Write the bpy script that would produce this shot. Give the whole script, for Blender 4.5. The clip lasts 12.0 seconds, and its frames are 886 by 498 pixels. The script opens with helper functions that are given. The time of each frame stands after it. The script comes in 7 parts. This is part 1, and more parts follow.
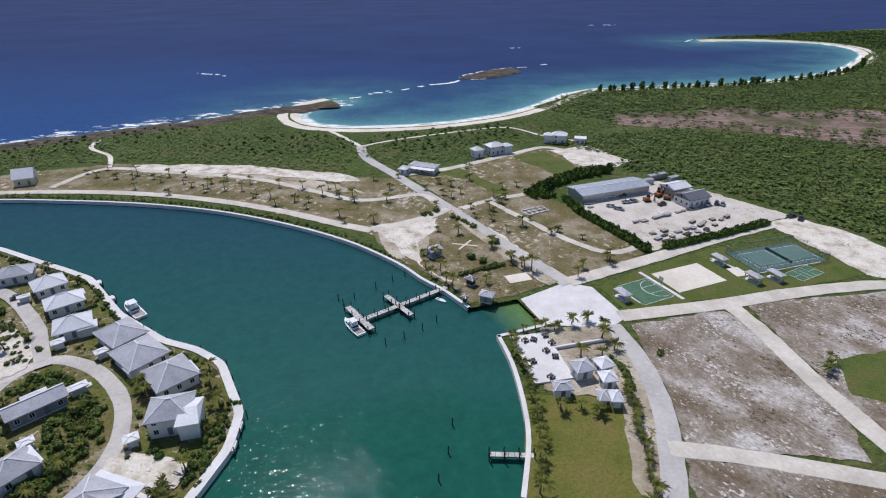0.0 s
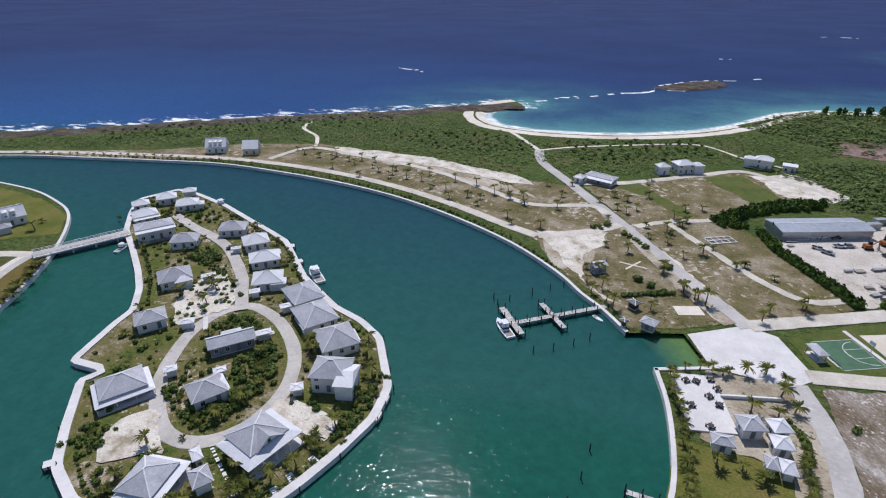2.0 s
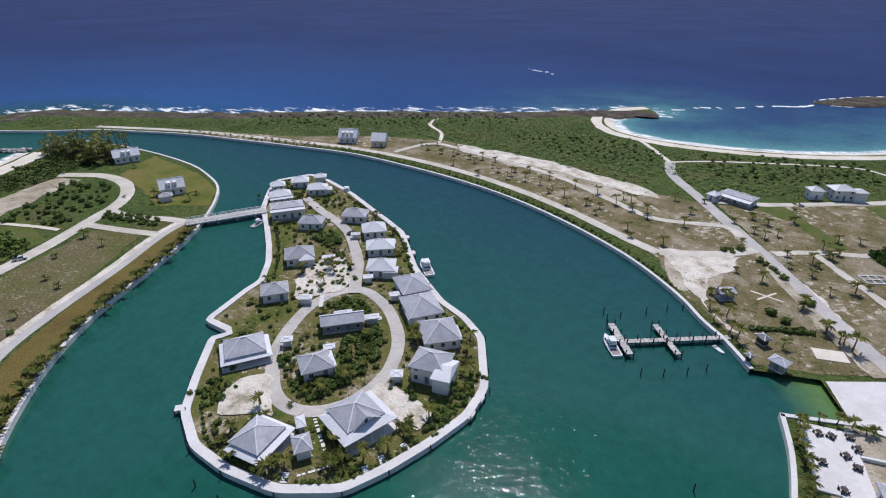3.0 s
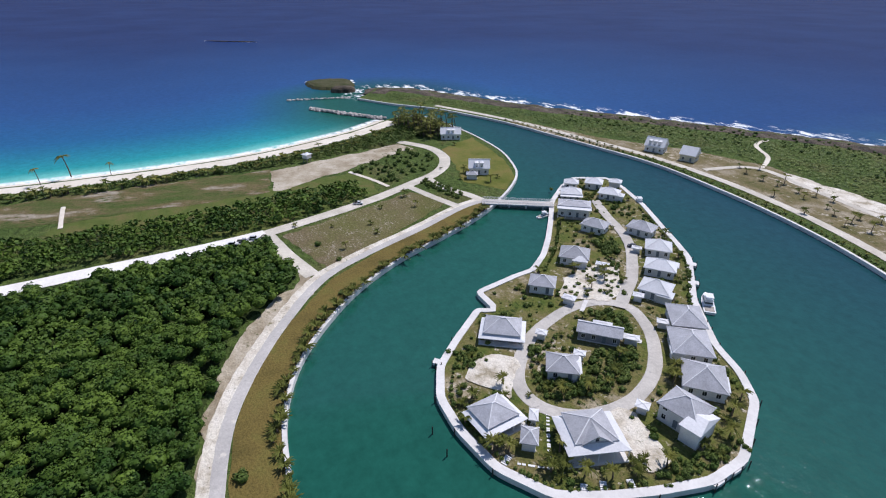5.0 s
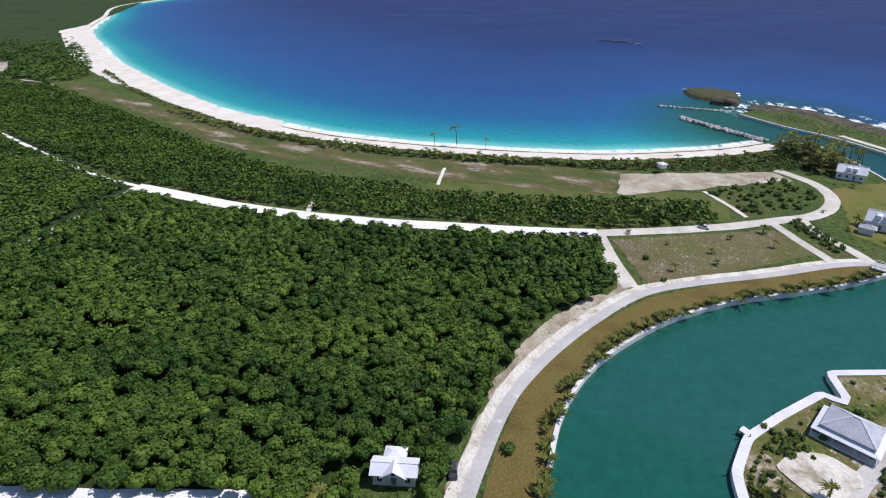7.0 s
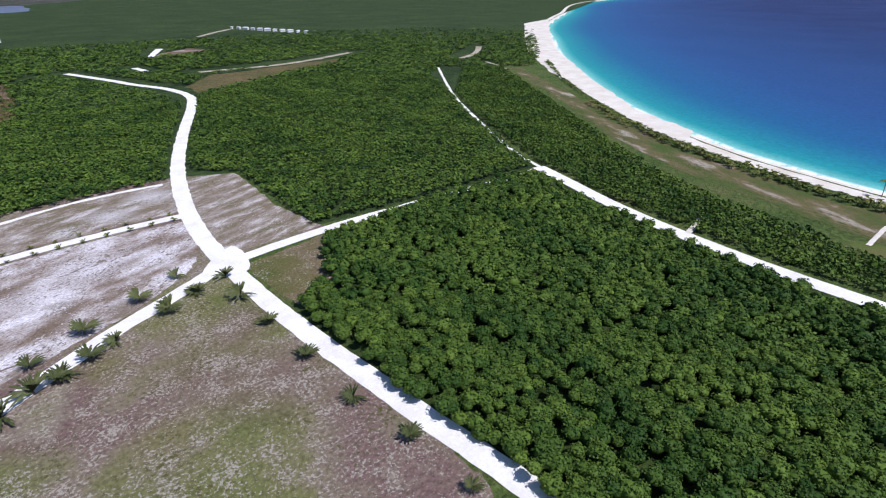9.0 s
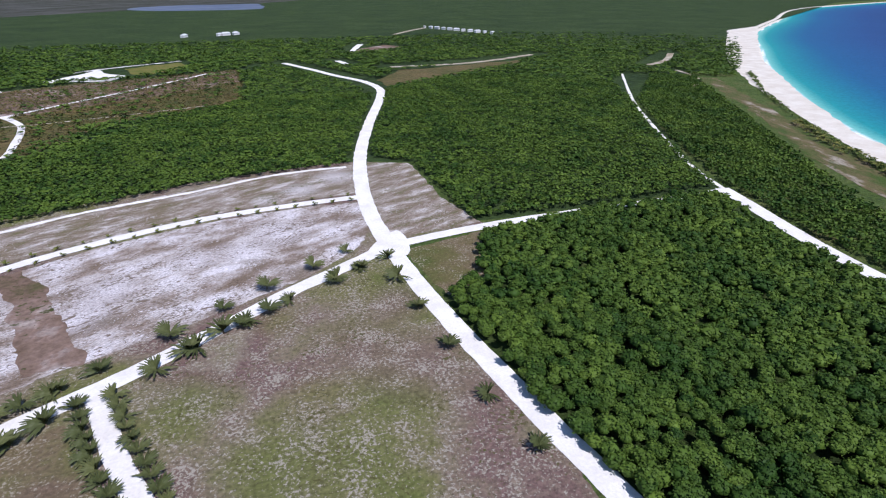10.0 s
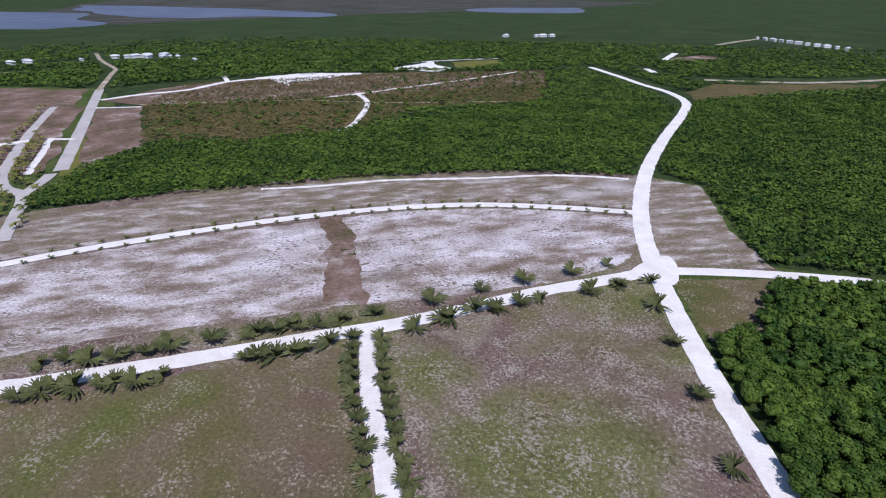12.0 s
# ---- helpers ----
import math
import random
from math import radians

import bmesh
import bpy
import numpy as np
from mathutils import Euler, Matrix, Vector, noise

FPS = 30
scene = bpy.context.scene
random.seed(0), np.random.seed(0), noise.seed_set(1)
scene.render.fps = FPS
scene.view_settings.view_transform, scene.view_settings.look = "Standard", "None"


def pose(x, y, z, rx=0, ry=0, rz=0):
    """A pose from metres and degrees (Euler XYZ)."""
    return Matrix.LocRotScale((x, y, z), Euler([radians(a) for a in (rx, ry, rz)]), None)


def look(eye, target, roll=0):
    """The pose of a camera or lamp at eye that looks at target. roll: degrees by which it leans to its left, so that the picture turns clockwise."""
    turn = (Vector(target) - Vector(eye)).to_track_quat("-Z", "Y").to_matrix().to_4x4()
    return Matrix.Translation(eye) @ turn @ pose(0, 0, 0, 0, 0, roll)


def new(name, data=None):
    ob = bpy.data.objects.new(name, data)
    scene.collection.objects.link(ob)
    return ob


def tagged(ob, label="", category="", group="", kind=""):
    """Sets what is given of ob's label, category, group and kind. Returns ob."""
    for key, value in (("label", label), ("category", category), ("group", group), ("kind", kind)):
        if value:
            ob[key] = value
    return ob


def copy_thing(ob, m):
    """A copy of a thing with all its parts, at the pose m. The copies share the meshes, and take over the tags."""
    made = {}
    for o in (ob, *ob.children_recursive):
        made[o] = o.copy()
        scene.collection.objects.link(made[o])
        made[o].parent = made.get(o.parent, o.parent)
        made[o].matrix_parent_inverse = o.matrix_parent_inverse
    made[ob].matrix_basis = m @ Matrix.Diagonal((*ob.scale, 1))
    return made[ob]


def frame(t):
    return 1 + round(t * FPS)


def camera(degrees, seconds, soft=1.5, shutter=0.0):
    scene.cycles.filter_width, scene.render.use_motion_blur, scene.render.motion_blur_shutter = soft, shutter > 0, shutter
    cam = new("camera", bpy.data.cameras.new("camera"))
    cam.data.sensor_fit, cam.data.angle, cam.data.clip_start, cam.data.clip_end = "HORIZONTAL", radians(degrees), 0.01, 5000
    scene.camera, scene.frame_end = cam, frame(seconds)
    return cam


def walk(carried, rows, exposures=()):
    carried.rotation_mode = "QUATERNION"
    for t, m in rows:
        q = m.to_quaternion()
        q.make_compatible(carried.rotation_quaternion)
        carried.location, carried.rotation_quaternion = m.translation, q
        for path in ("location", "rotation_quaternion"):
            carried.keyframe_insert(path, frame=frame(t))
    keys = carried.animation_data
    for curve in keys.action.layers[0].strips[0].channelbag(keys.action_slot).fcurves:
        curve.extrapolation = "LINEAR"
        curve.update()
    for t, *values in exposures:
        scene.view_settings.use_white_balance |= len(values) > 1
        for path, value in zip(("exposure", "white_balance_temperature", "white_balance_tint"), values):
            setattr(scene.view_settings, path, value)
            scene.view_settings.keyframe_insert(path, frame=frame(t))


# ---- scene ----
cam = camera(79.14, 12.0, soft=1.15)
# seconds, x, y, z, heading to the left of +y, pitch, roll
ROWS = [
    (0, -0.01, -0.07, 90.05, -0, -27.17, -0.16),
    (0.5, -0.15, -0.07, 90.28, 4.06, -27.11, -0.11),
    (1, -0.29, -0.04, 90.46, 8.57, -27.05, -0.05),
    (1.5, -0.43, 0.08, 90.53, 13.34, -27, 0.03),
    (2, -0.58, 0.29, 90.46, 19.18, -26.94, 0.14),
    (2.5, -0.73, 0.56, 90.34, 25.64, -26.9, 0.22),
    (2.8, -0.82, 0.71, 90.28, 29.66, -26.9, 0.23),
    (3.2, -0.93, 0.87, 90.26, 35.2, -26.91, 0.2),
    (3.6, -1.03, 0.99, 90.31, 41.02, -26.94, 0.14),
    (4, -1.14, 1.07, 90.4, 47.21, -26.97, 0.07),
    (4.5, -1.29, 1.15, 90.53, 55.59, -26.99, 0.01),
    (5, -1.49, 1.21, 90.62, 64.63, -27, 0),
    (5.5, -1.76, 1.21, 90.65, 73.86, -26.98, 0.03),
    (6, -2.1, 1.12, 90.59, 83.04, -26.94, 0.05),
    (6.5, -2.54, 0.89, 90.45, 92.19, -26.91, 0.08),
    (7, -3.07, 0.46, 90.39, 102.11, -26.89, 0.09),
    (7.4, -3.55, -0.06, 90.51, 110.46, -26.89, 0.08),
    (7.8, -4.04, -0.69, 90.79, 118.94, -26.92, 0.07),
    (8.2, -4.49, -1.35, 91.12, 127.41, -26.94, 0.05),
    (8.6, -4.83, -1.94, 91.42, 135.73, -26.95, 0.03),
    (9, -5, -2.37, 91.58, 143.74, -26.93, 0.01),
    (9.5, -4.97, -2.66, 91.58, 153.21, -26.85, 0),
    (10, -4.77, -2.83, 91.46, 161.98, -26.74, 0.01),
    (10.5, -4.54, -3.01, 91.34, 169.83, -26.63, 0.03),
    (11, -4.37, -3.32, 91.33, 176.8, -26.53, 0.06),
    (11.5, -4.26, -3.73, 91.4, 184.19, -26.45, 0.1),
    (12, -4.17, -4.2, 91.52, 192.41, -26.37, 0.14),
]
walk(cam, [(t, pose(x, y, z, 0, 0, yaw) @ pose(0, 0, 0, 90 + pitch) @ pose(0, 0, 0, 0, 0, roll))
           for t, x, y, z, yaw, pitch, roll in ROWS],
     [(0.0, -0.02, 6100, 16), (3.0, -0.03, 6100, 16), (5.0, 0.14, 6150, 16), (7.5, 0.23, 6000, 17), (10.0, 0.18, 5850, 19), (12.0, -0.03, 5850, 21)])

# ---- light: high sun in the north-west, clear sky ----
SUN_EL, SUN_YAW = 58, 24
world = bpy.data.worlds.new("sky")
scene.world = world
world.use_nodes = True
wn = world.node_tree.nodes
sky = wn.new("ShaderNodeTexSky")
sky.sky_type, sky.sun_disc = "NISHITA", False
sky.dust_density, sky.ozone_density = 0.3, 3.0
sky.sun_elevation, sky.sun_rotation = radians(SUN_EL), radians(-SUN_YAW)
wn["Background"].inputs["Strength"].default_value = 0.085
world.node_tree.links.new(sky.outputs[0], wn["Background"].inputs["Color"])
sun = new("sun", bpy.data.lights.new("sun", "SUN"))
sun.data.energy, sun.data.angle, sun.data.color = 3.6, radians(0.5), (1.0, 0.96, 0.9)
ce = math.cos(radians(SUN_EL))
sun.matrix_world = look((-math.sin(radians(SUN_YAW)) * ce * 500, math.cos(radians(SUN_YAW)) * ce * 500,
                         math.sin(radians(SUN_EL)) * 500), (0, 0, 0))

SEA = -1.2   # water level; the land lies at 0


# ---- materials ----
def base(name, rough=0.9, metal=0.0, spec=0.3):
    m = bpy.data.materials.new(name)
    m.use_nodes = True
    b = m.node_tree.nodes["Principled BSDF"]
    b.inputs["Roughness"].default_value = rough
    b.inputs["Metallic"].default_value = metal
    b.inputs["Specular IOR Level"].default_value = spec
    return m, m.node_tree.nodes, m.node_tree.links, b


def noise_node(nodes, links, vec, size, detail=5.0, rough=0.55):
    n = nodes.new("ShaderNodeTexNoise")
    n.inputs["Scale"].default_value = 1.0 / size
    n.inputs["Detail"].default_value = detail
    n.inputs["Roughness"].default_value = rough
    links.new(vec, n.inputs["Vector"])
    return n.outputs["Fac"]


def span(nodes, links, val, a, b, lo=0.0, hi=1.0):
    n = nodes.new("ShaderNodeMapRange")
    for i, v in enumerate((a, b, lo, hi)):
        n.inputs[1 + i].default_value = v
    links.new(val, n.inputs[0])
    return n.outputs[0]


def mixed(nodes, links, fac, a, b, how="MIX"):
    n = nodes.new("ShaderNodeMix")
    n.data_type, n.blend_type = "RGBA", how
    for sock, v in ((n.inputs[0], fac), (n.inputs[6], a), (n.inputs[7], b)):
        if isinstance(v, (int, float)):
            sock.default_value = v
        elif isinstance(v, tuple):
            sock.default_value = (*v, 1)
        else:
            links.new(v, sock)
    return n.outputs[2]


def bumped(nodes, links, b, height, strength, dist):
    n = nodes.new("ShaderNodeBump")
    n.inputs["Strength"].default_value, n.inputs["Distance"].default_value = strength, dist
    links.new(height, n.inputs["Height"])
    links.new(n.outputs[0], b.inputs["Normal"])


def earth(name, cols, big, fine, specks=(), rough=0.95, bump=0.6, stretch=None, contrast=0.35, spread=0.16, zones=()):
    """Ground: a wide mottle between colours, fine grain over it, specks (colour, size, threshold),
    and zones of other growth (x, y, radius, colour) with ragged edges."""
    m, nodes, links, b = base(name, rough, 0, 0.15)
    vec = nodes.new("ShaderNodeNewGeometry").outputs["Position"]
    if stretch:
        mp = nodes.new("ShaderNodeMapping")
        mp.vector_type = "TEXTURE"
        mp.inputs["Rotation"].default_value = (0, 0, radians(stretch[0]))
        mp.inputs["Scale"].default_value = (1, 1 / stretch[1], 1)
        links.new(vec, mp.inputs["Vector"])
        vec = mp.outputs[0]
    n1 = noise_node(nodes, links, vec, big, 8, 0.66)
    ramp = nodes.new("ShaderNodeValToRGB")
    el = ramp.color_ramp.elements
    while len(el) < len(cols):
        el.new(0.5)
    for i, c in enumerate(cols):
        el[i].position = 0.5 - spread + 2 * spread * i / max(1, len(cols) - 1)
        el[i].color = (*c, 1)
    links.new(n1, ramp.inputs[0])
    tone = ramp.outputs[0]
    for zx, zy, zr, zc in zones:
        away = nodes.new("ShaderNodeVectorMath")
        away.operation = "DISTANCE"
        links.new(nodes.new("ShaderNodeNewGeometry").outputs["Position"], away.inputs[0])
        away.inputs[1].default_value = (zx, zy, 0)
        ragged = nodes.new("ShaderNodeMath")
        ragged.operation = "MULTIPLY_ADD"
        links.new(n1, ragged.inputs[0])
        ragged.inputs[1].default_value = zr * 2.2
        links.new(away.outputs["Value"], ragged.inputs[2])
        tone = mixed(nodes, links, span(nodes, links, ragged.outputs[0], zr * 2.3, zr * 1.1, 0.0, 0.75), tone, zc)
    n2 = noise_node(nodes, links, vec, fine, 5, 0.65)
    col = mixed(nodes, links, 1.0, tone, span(nodes, links, n2, 0.25, 0.75, 1 - contrast, 1 + contrast), "MULTIPLY")
    for c, size, thr in specks:
        s = noise_node(nodes, links, vec, size, 3, 0.7)
        patch = noise_node(nodes, links, vec, size * 11, 3, 0.6)
        both = nodes.new("ShaderNodeMath")
        both.operation = "MULTIPLY_ADD"
        links.new(patch, both.inputs[0])
        both.inputs[1].default_value = 0.55
        links.new(s, both.inputs[2])
        col = mixed(nodes, links, span(nodes, links, both.outputs[0], thr + 0.3, thr + 0.38), col, c)
    links.new(col, b.inputs["Base Color"])
    if bump:
        bumped(nodes, links, b, n2, bump, fine)
    return m


def plain(name, col, rough=0.7, metal=0.0, size=0.6, contrast=0.15, spec=0.3, vary=0.0):
    """Paint, stone, metal or wood: a colour with grain at two scales; vary: change from object to object."""
    m, nodes, links, b = base(name, rough, metal, spec)
    vec = nodes.new("ShaderNodeNewGeometry").outputs["Position"]
    n1 = noise_node(nodes, links, vec, size, 4)
    n2 = noise_node(nodes, links, vec, size * 7, 3)
    c = mixed(nodes, links, 1.0, col, span(nodes, links, n1, 0.3, 0.7, 1 - contrast, 1 + contrast), "MULTIPLY")
    c = mixed(nodes, links, 1.0, c, span(nodes, links, n2, 0.3, 0.7, 1 - contrast, 1 + contrast * 0.6), "MULTIPLY")
    if vary:
        r = nodes.new("ShaderNodeObjectInfo").outputs["Random"]
        c = mixed(nodes, links, 1.0, c, span(nodes, links, r, 0, 1, 1 - vary, 1 + vary), "MULTIPLY")
    links.new(c, b.inputs["Base Color"])
    return m


def leafy(name, dark, light, gloss=0.5):
    """Leaves: the tint of each tree from its own attribute, and a change from clump to clump."""
    m, nodes, links, b = base(name, gloss, 0, 0.12)
    a = nodes.new("ShaderNodeAttribute")
    a.attribute_name = "tint"
    isl = nodes.new("ShaderNodeNewGeometry").outputs["Random Per Island"]
    c = mixed(nodes, links, a.outputs["Fac"], dark, light)
    c = mixed(nodes, links, 1.0, c, span(nodes, links, isl, 0, 1, 0.84, 1.16), "MULTIPLY")
    links.new(c, b.inputs["Base Color"])
    return m


SAND = earth("white_sand", [(0.62, 0.55, 0.45), (0.78, 0.73, 0.64)], 18, 1.2, contrast=0.08, bump=0.2)
TRACK = earth("crushed_limestone", [(0.74, 0.7, 0.65), (0.88, 0.86, 0.83)], 9, 0.7, contrast=0.1, bump=0.3)
SANDLOT = earth("bare_sandy_soil", [(0.24, 0.19, 0.12), (0.42, 0.36, 0.27), (0.58, 0.52, 0.43)], 14, 1.0,
                [((0.12, 0.12, 0.05), 2.6, 0.6)], contrast=0.15)
ROADGREY = earth("weathered_asphalt", [(0.42, 0.4, 0.38), (0.54, 0.51, 0.48)], 12, 0.8, [((0.62, 0.58, 0.52), 4.0, 0.62)], contrast=0.12, bump=0.2)
ROADPALE = earth("sandy_road", [(0.48, 0.44, 0.37), (0.68, 0.63, 0.55)], 10, 0.8, contrast=0.12, bump=0.3)
ROADLIGHT = earth("pale_worn_road", [(0.42, 0.395, 0.36), (0.58, 0.545, 0.5)], 8, 0.8, [((0.36, 0.34, 0.32), 2.5, 0.6)], contrast=0.12, bump=0.2)
CONCRETE = earth("pale_concrete", [(0.6, 0.58, 0.56), (0.74, 0.72, 0.7)], 7, 0.7, contrast=0.08, bump=0.1)
VERGE = earth("dry_brown_grass", [(0.115, 0.09, 0.027), (0.16, 0.12, 0.036), (0.15, 0.135, 0.036)], 12, 0.6, contrast=0.35)
LAWN = earth("mown_lawn", [(0.1, 0.12, 0.02), (0.15, 0.15, 0.035), (0.19, 0.15, 0.05)], 14, 0.6, contrast=0.3)
GREENLAWN = earth("green_lawn", [(0.07, 0.1, 0.02), (0.1, 0.125, 0.03), (0.14, 0.125, 0.045)], 9, 0.5, contrast=0.35)
SCRUB = earth("low_green_scrub", [(0.06, 0.095, 0.022), (0.085, 0.125, 0.03), (0.125, 0.13, 0.045)], 24, 2.2, contrast=0.55, bump=1.0)
DRYLOT = earth("dry_grass_lot", [(0.11, 0.105, 0.035), (0.19, 0.155, 0.08), (0.36, 0.31, 0.23)], 15, 0.9,
               [((0.52, 0.46, 0.37), 3.0, 0.57), ((0.08, 0.085, 0.025), 2.4, 0.58)], contrast=0.35)
YARD = earth("yard_gravel", [(0.5, 0.45, 0.38), (0.68, 0.63, 0.56)], 10, 0.8, [((0.36, 0.31, 0.24), 2.2, 0.58)], contrast=0.15)
FIELD = earth("dry_stony_field", [(0.115, 0.135, 0.036), (0.155, 0.15, 0.06), (0.2, 0.16, 0.11), (0.165, 0.105, 0.092), (0.225, 0.185, 0.135), (0.145, 0.145, 0.052)], 70, 1.1,
              [((0.36, 0.325, 0.265), 0.8, 0.52), ((0.09, 0.085, 0.03), 1.4, 0.58)], contrast=0.5,
              zones=((2, -90, 17, (0.125, 0.135, 0.042)), (24, -117, 12, (0.125, 0.135, 0.042)), (4, -82, 10, (0.125, 0.135, 0.042)), (-20, -124, 15, (0.17, 0.115, 0.095)), (-37, -113, 14, (0.17, 0.115, 0.095)), (-35, -144, 10, (0.17, 0.115, 0.095)), (-46, -98, 8, (0.17, 0.115, 0.095)), (-21, -155, 9, (0.15, 0.14, 0.05)), (1, -145, 9, (0.15, 0.14, 0.05)), (-6, -110, 9, (0.15, 0.14, 0.05))))
GREYFIELD = earth("grey_stubble_field", [(0.17, 0.13, 0.085), (0.28, 0.235, 0.185), (0.5, 0.46, 0.42)], 17, 0.9,
                  [((0.1, 0.085, 0.05), 1.7, 0.57), ((0.64, 0.6, 0.56), 1.3, 0.57)], contrast=0.45, stretch=(-52, 1.35), spread=0.13)
LOTGRASS = earth("olive_grass_lot", [(0.085, 0.1, 0.026), (0.13, 0.115, 0.045), (0.165, 0.125, 0.075), (0.13, 0.13, 0.045)], 40, 1.0,
                 [((0.34, 0.3, 0.23), 0.8, 0.56)], contrast=0.4,
                 zones=((92, -80, 13, (0.1, 0.125, 0.026)), (81, -93, 9, (0.1, 0.125, 0.026)), (97, -64, 12, (0.1, 0.125, 0.026)), (48, -98, 9, (0.15, 0.1, 0.075)), (41, -76, 12, (0.15, 0.1, 0.075)), (-195, 62, 34, (0.12, 0.125, 0.035))))
LIMEFIELD = earth("scraped_limestone_field", [(0.19, 0.14, 0.1), (0.32, 0.26, 0.22), (0.56, 0.51, 0.49), (0.72, 0.68, 0.69)], 20, 0.9,
                  [((0.2, 0.155, 0.12), 5.0, 0.57), ((0.18, 0.14, 0.1), 1.6, 0.54), ((0.74, 0.7, 0.71), 1.1, 0.58)], contrast=0.65, stretch=(27, 1.9), spread=0.13,
                  zones=((53, -181, 10, (0.72, 0.68, 0.7)), (57, -166, 9, (0.72, 0.68, 0.7)), (-3, -210, 12, (0.72, 0.68, 0.7)), (11, -196, 10, (0.72, 0.68, 0.7)), (96, -180, 14, (0.72, 0.68, 0.7)), (94, -159, 12, (0.72, 0.68, 0.7)), (28, -194, 8, (0.72, 0.68, 0.7)), (50, -161, 5, (0.2, 0.16, 0.12)), (8, -186, 5, (0.2, 0.16, 0.12)), (108, -190, 6, (0.2, 0.16, 0.12)), (-6, -174, 7, (0.2, 0.16, 0.12)), (20, -152, 9, (0.2, 0.16, 0.12)), (32, -145, 8, (0.2, 0.16, 0.12))))
BROWNFIELD = earth("cleared_brown_scrub", [(0.065, 0.08, 0.022), (0.12, 0.1, 0.04), (0.165, 0.12, 0.055)], 60, 4.0, contrast=0.5)
PINKFLAT = earth("pinkish_marsh", [(0.07, 0.085, 0.03), (0.13, 0.11, 0.065), (0.26, 0.18, 0.15), (0.3, 0.21, 0.19)], 34, 4.0, contrast=0.4)
ROCK = earth("dark_coastal_rock", [(0.04, 0.037, 0.034), (0.1, 0.08, 0.06), (0.17, 0.14, 0.11)], 9, 1.5, contrast=0.5, bump=1.0)
GARDEN = earth("garden_ground", [(0.07, 0.105, 0.02), (0.12, 0.13, 0.032), (0.17, 0.145, 0.06), (0.34, 0.29, 0.2)], 11, 0.7, [((0.5, 0.44, 0.35), 2.0, 0.58), ((0.035, 0.055, 0.012), 1.6, 0.55)], contrast=0.4)
SANDY = earth("trodden_sand", [(0.36, 0.31, 0.22), (0.6, 0.54, 0.45), (0.72, 0.67, 0.58), (0.76, 0.71, 0.63)], 6, 0.7, [((0.16, 0.16, 0.07), 1.2, 0.62)], contrast=0.15)
REDSOIL = earth("reddish_bare_soil", [(0.1, 0.09, 0.04), (0.17, 0.115, 0.08), (0.24, 0.165, 0.13), (0.42, 0.36, 0.32)], 26, 2.0, [((0.07, 0.075, 0.025), 3.0, 0.58)], contrast=0.35)
GREYLIME = earth("weathered_limestone_field", [(0.17, 0.15, 0.08), (0.24, 0.185, 0.14), (0.34, 0.29, 0.24), (0.58, 0.53, 0.5)], 16, 1.0,
                 [((0.13, 0.125, 0.05), 1.8, 0.55), ((0.7, 0.66, 0.65), 1.1, 0.6)], contrast=0.5, stretch=(25, 2.8), spread=0.13,
                 zones=((-15, -257, 9, (0.66, 0.62, 0.62)), (-33, -271, 10, (0.66, 0.62, 0.62)), (2, -248, 6, (0.66, 0.62, 0.62)), (46, -252, 12, (0.19, 0.15, 0.09)), (76, -240, 12, (0.19, 0.15, 0.09)), (102, -218, 14, (0.19, 0.15, 0.09))))
FARWOOD = earth("distant_canopy", [(0.024, 0.043, 0.014), (0.036, 0.06, 0.017), (0.05, 0.078, 0.024)], 90, 9, contrast=0.5)
STONE = plain("rip_rap_stone", (0.5, 0.46, 0.43), 0.95, size=0.5, contrast=0.3, vary=0.3)
LEAF = leafy("woodland_leaves", (0.03, 0.068, 0.011), (0.105, 0.165, 0.024), 0.6)
# very dark ground: the shade in gaps between crowns, put into the colour
FLOOR = earth("shade_toned_wood_floor", [(0.02, 0.034, 0.009), (0.035, 0.055, 0.013), (0.05, 0.07, 0.02)], 45, 6, contrast=0.5)
BUSH = leafy("shrub_leaves", (0.06, 0.1, 0.02), (0.15, 0.19, 0.048), 0.6)


# ---- geometry ----
def link_mesh(name, verts, faces, material, smooth=False):
    me = bpy.data.meshes.new(name)
    me.from_pydata([tuple(map(float, v)) for v in verts], [], faces)
    me.materials.append(material)
    if smooth:
        me.shade_smooth()
    me.update()
    return new(name, me)


def spline(pts, step=3.0, closed=False):
    """A smooth line through the points, at about even steps."""
    p = np.array(pts, float)
    n = len(p)
    out = []
    for i in range(n if closed else n - 1):
        a, b, c, d = (p[(i + k) % n] if closed else p[min(max(i + k, 0), n - 1)] for k in (-1, 0, 1, 2))
        m = max(1, int(np.linalg.norm(c - b) / step))
        for u in np.arange(m) / m:
            out.append(0.5 * (2 * b + (c - a) * u + (2 * a - 5 * b + 4 * c - d) * u * u + (3 * b - a - 3 * c + d) * u ** 3))
    if not closed:
        out.append(p[-1])
    return np.array(out)


def straight(pts, step=3.0, closed=True):
    p = np.array(pts, float)
    out = []
    for i in range(len(p) if closed else len(p) - 1):
        a, b = p[i], p[(i + 1) % len(p)]
        m = max(1, int(np.linalg.norm(b - a) / step))
        out += [a + (b - a) * k / m for k in range(m)]
    if not closed:
        out.append(p[-1])
    return np.array(out)


def rough_edge(line, amount, size=4.0, seed=0.0):
    """The line with each point moved by a smooth noise."""
    return np.array([(x + amount * noise.noise((x / size, y / size, seed)), y + amount * noise.noise((x / size, y / size, seed + 9.1)))
                     for x, y in line])


def fill(line):
    from mathutils.geometry import tessellate_polygon
    return tessellate_polygon([[Vector((x, y, 0)) for x, y in line]])


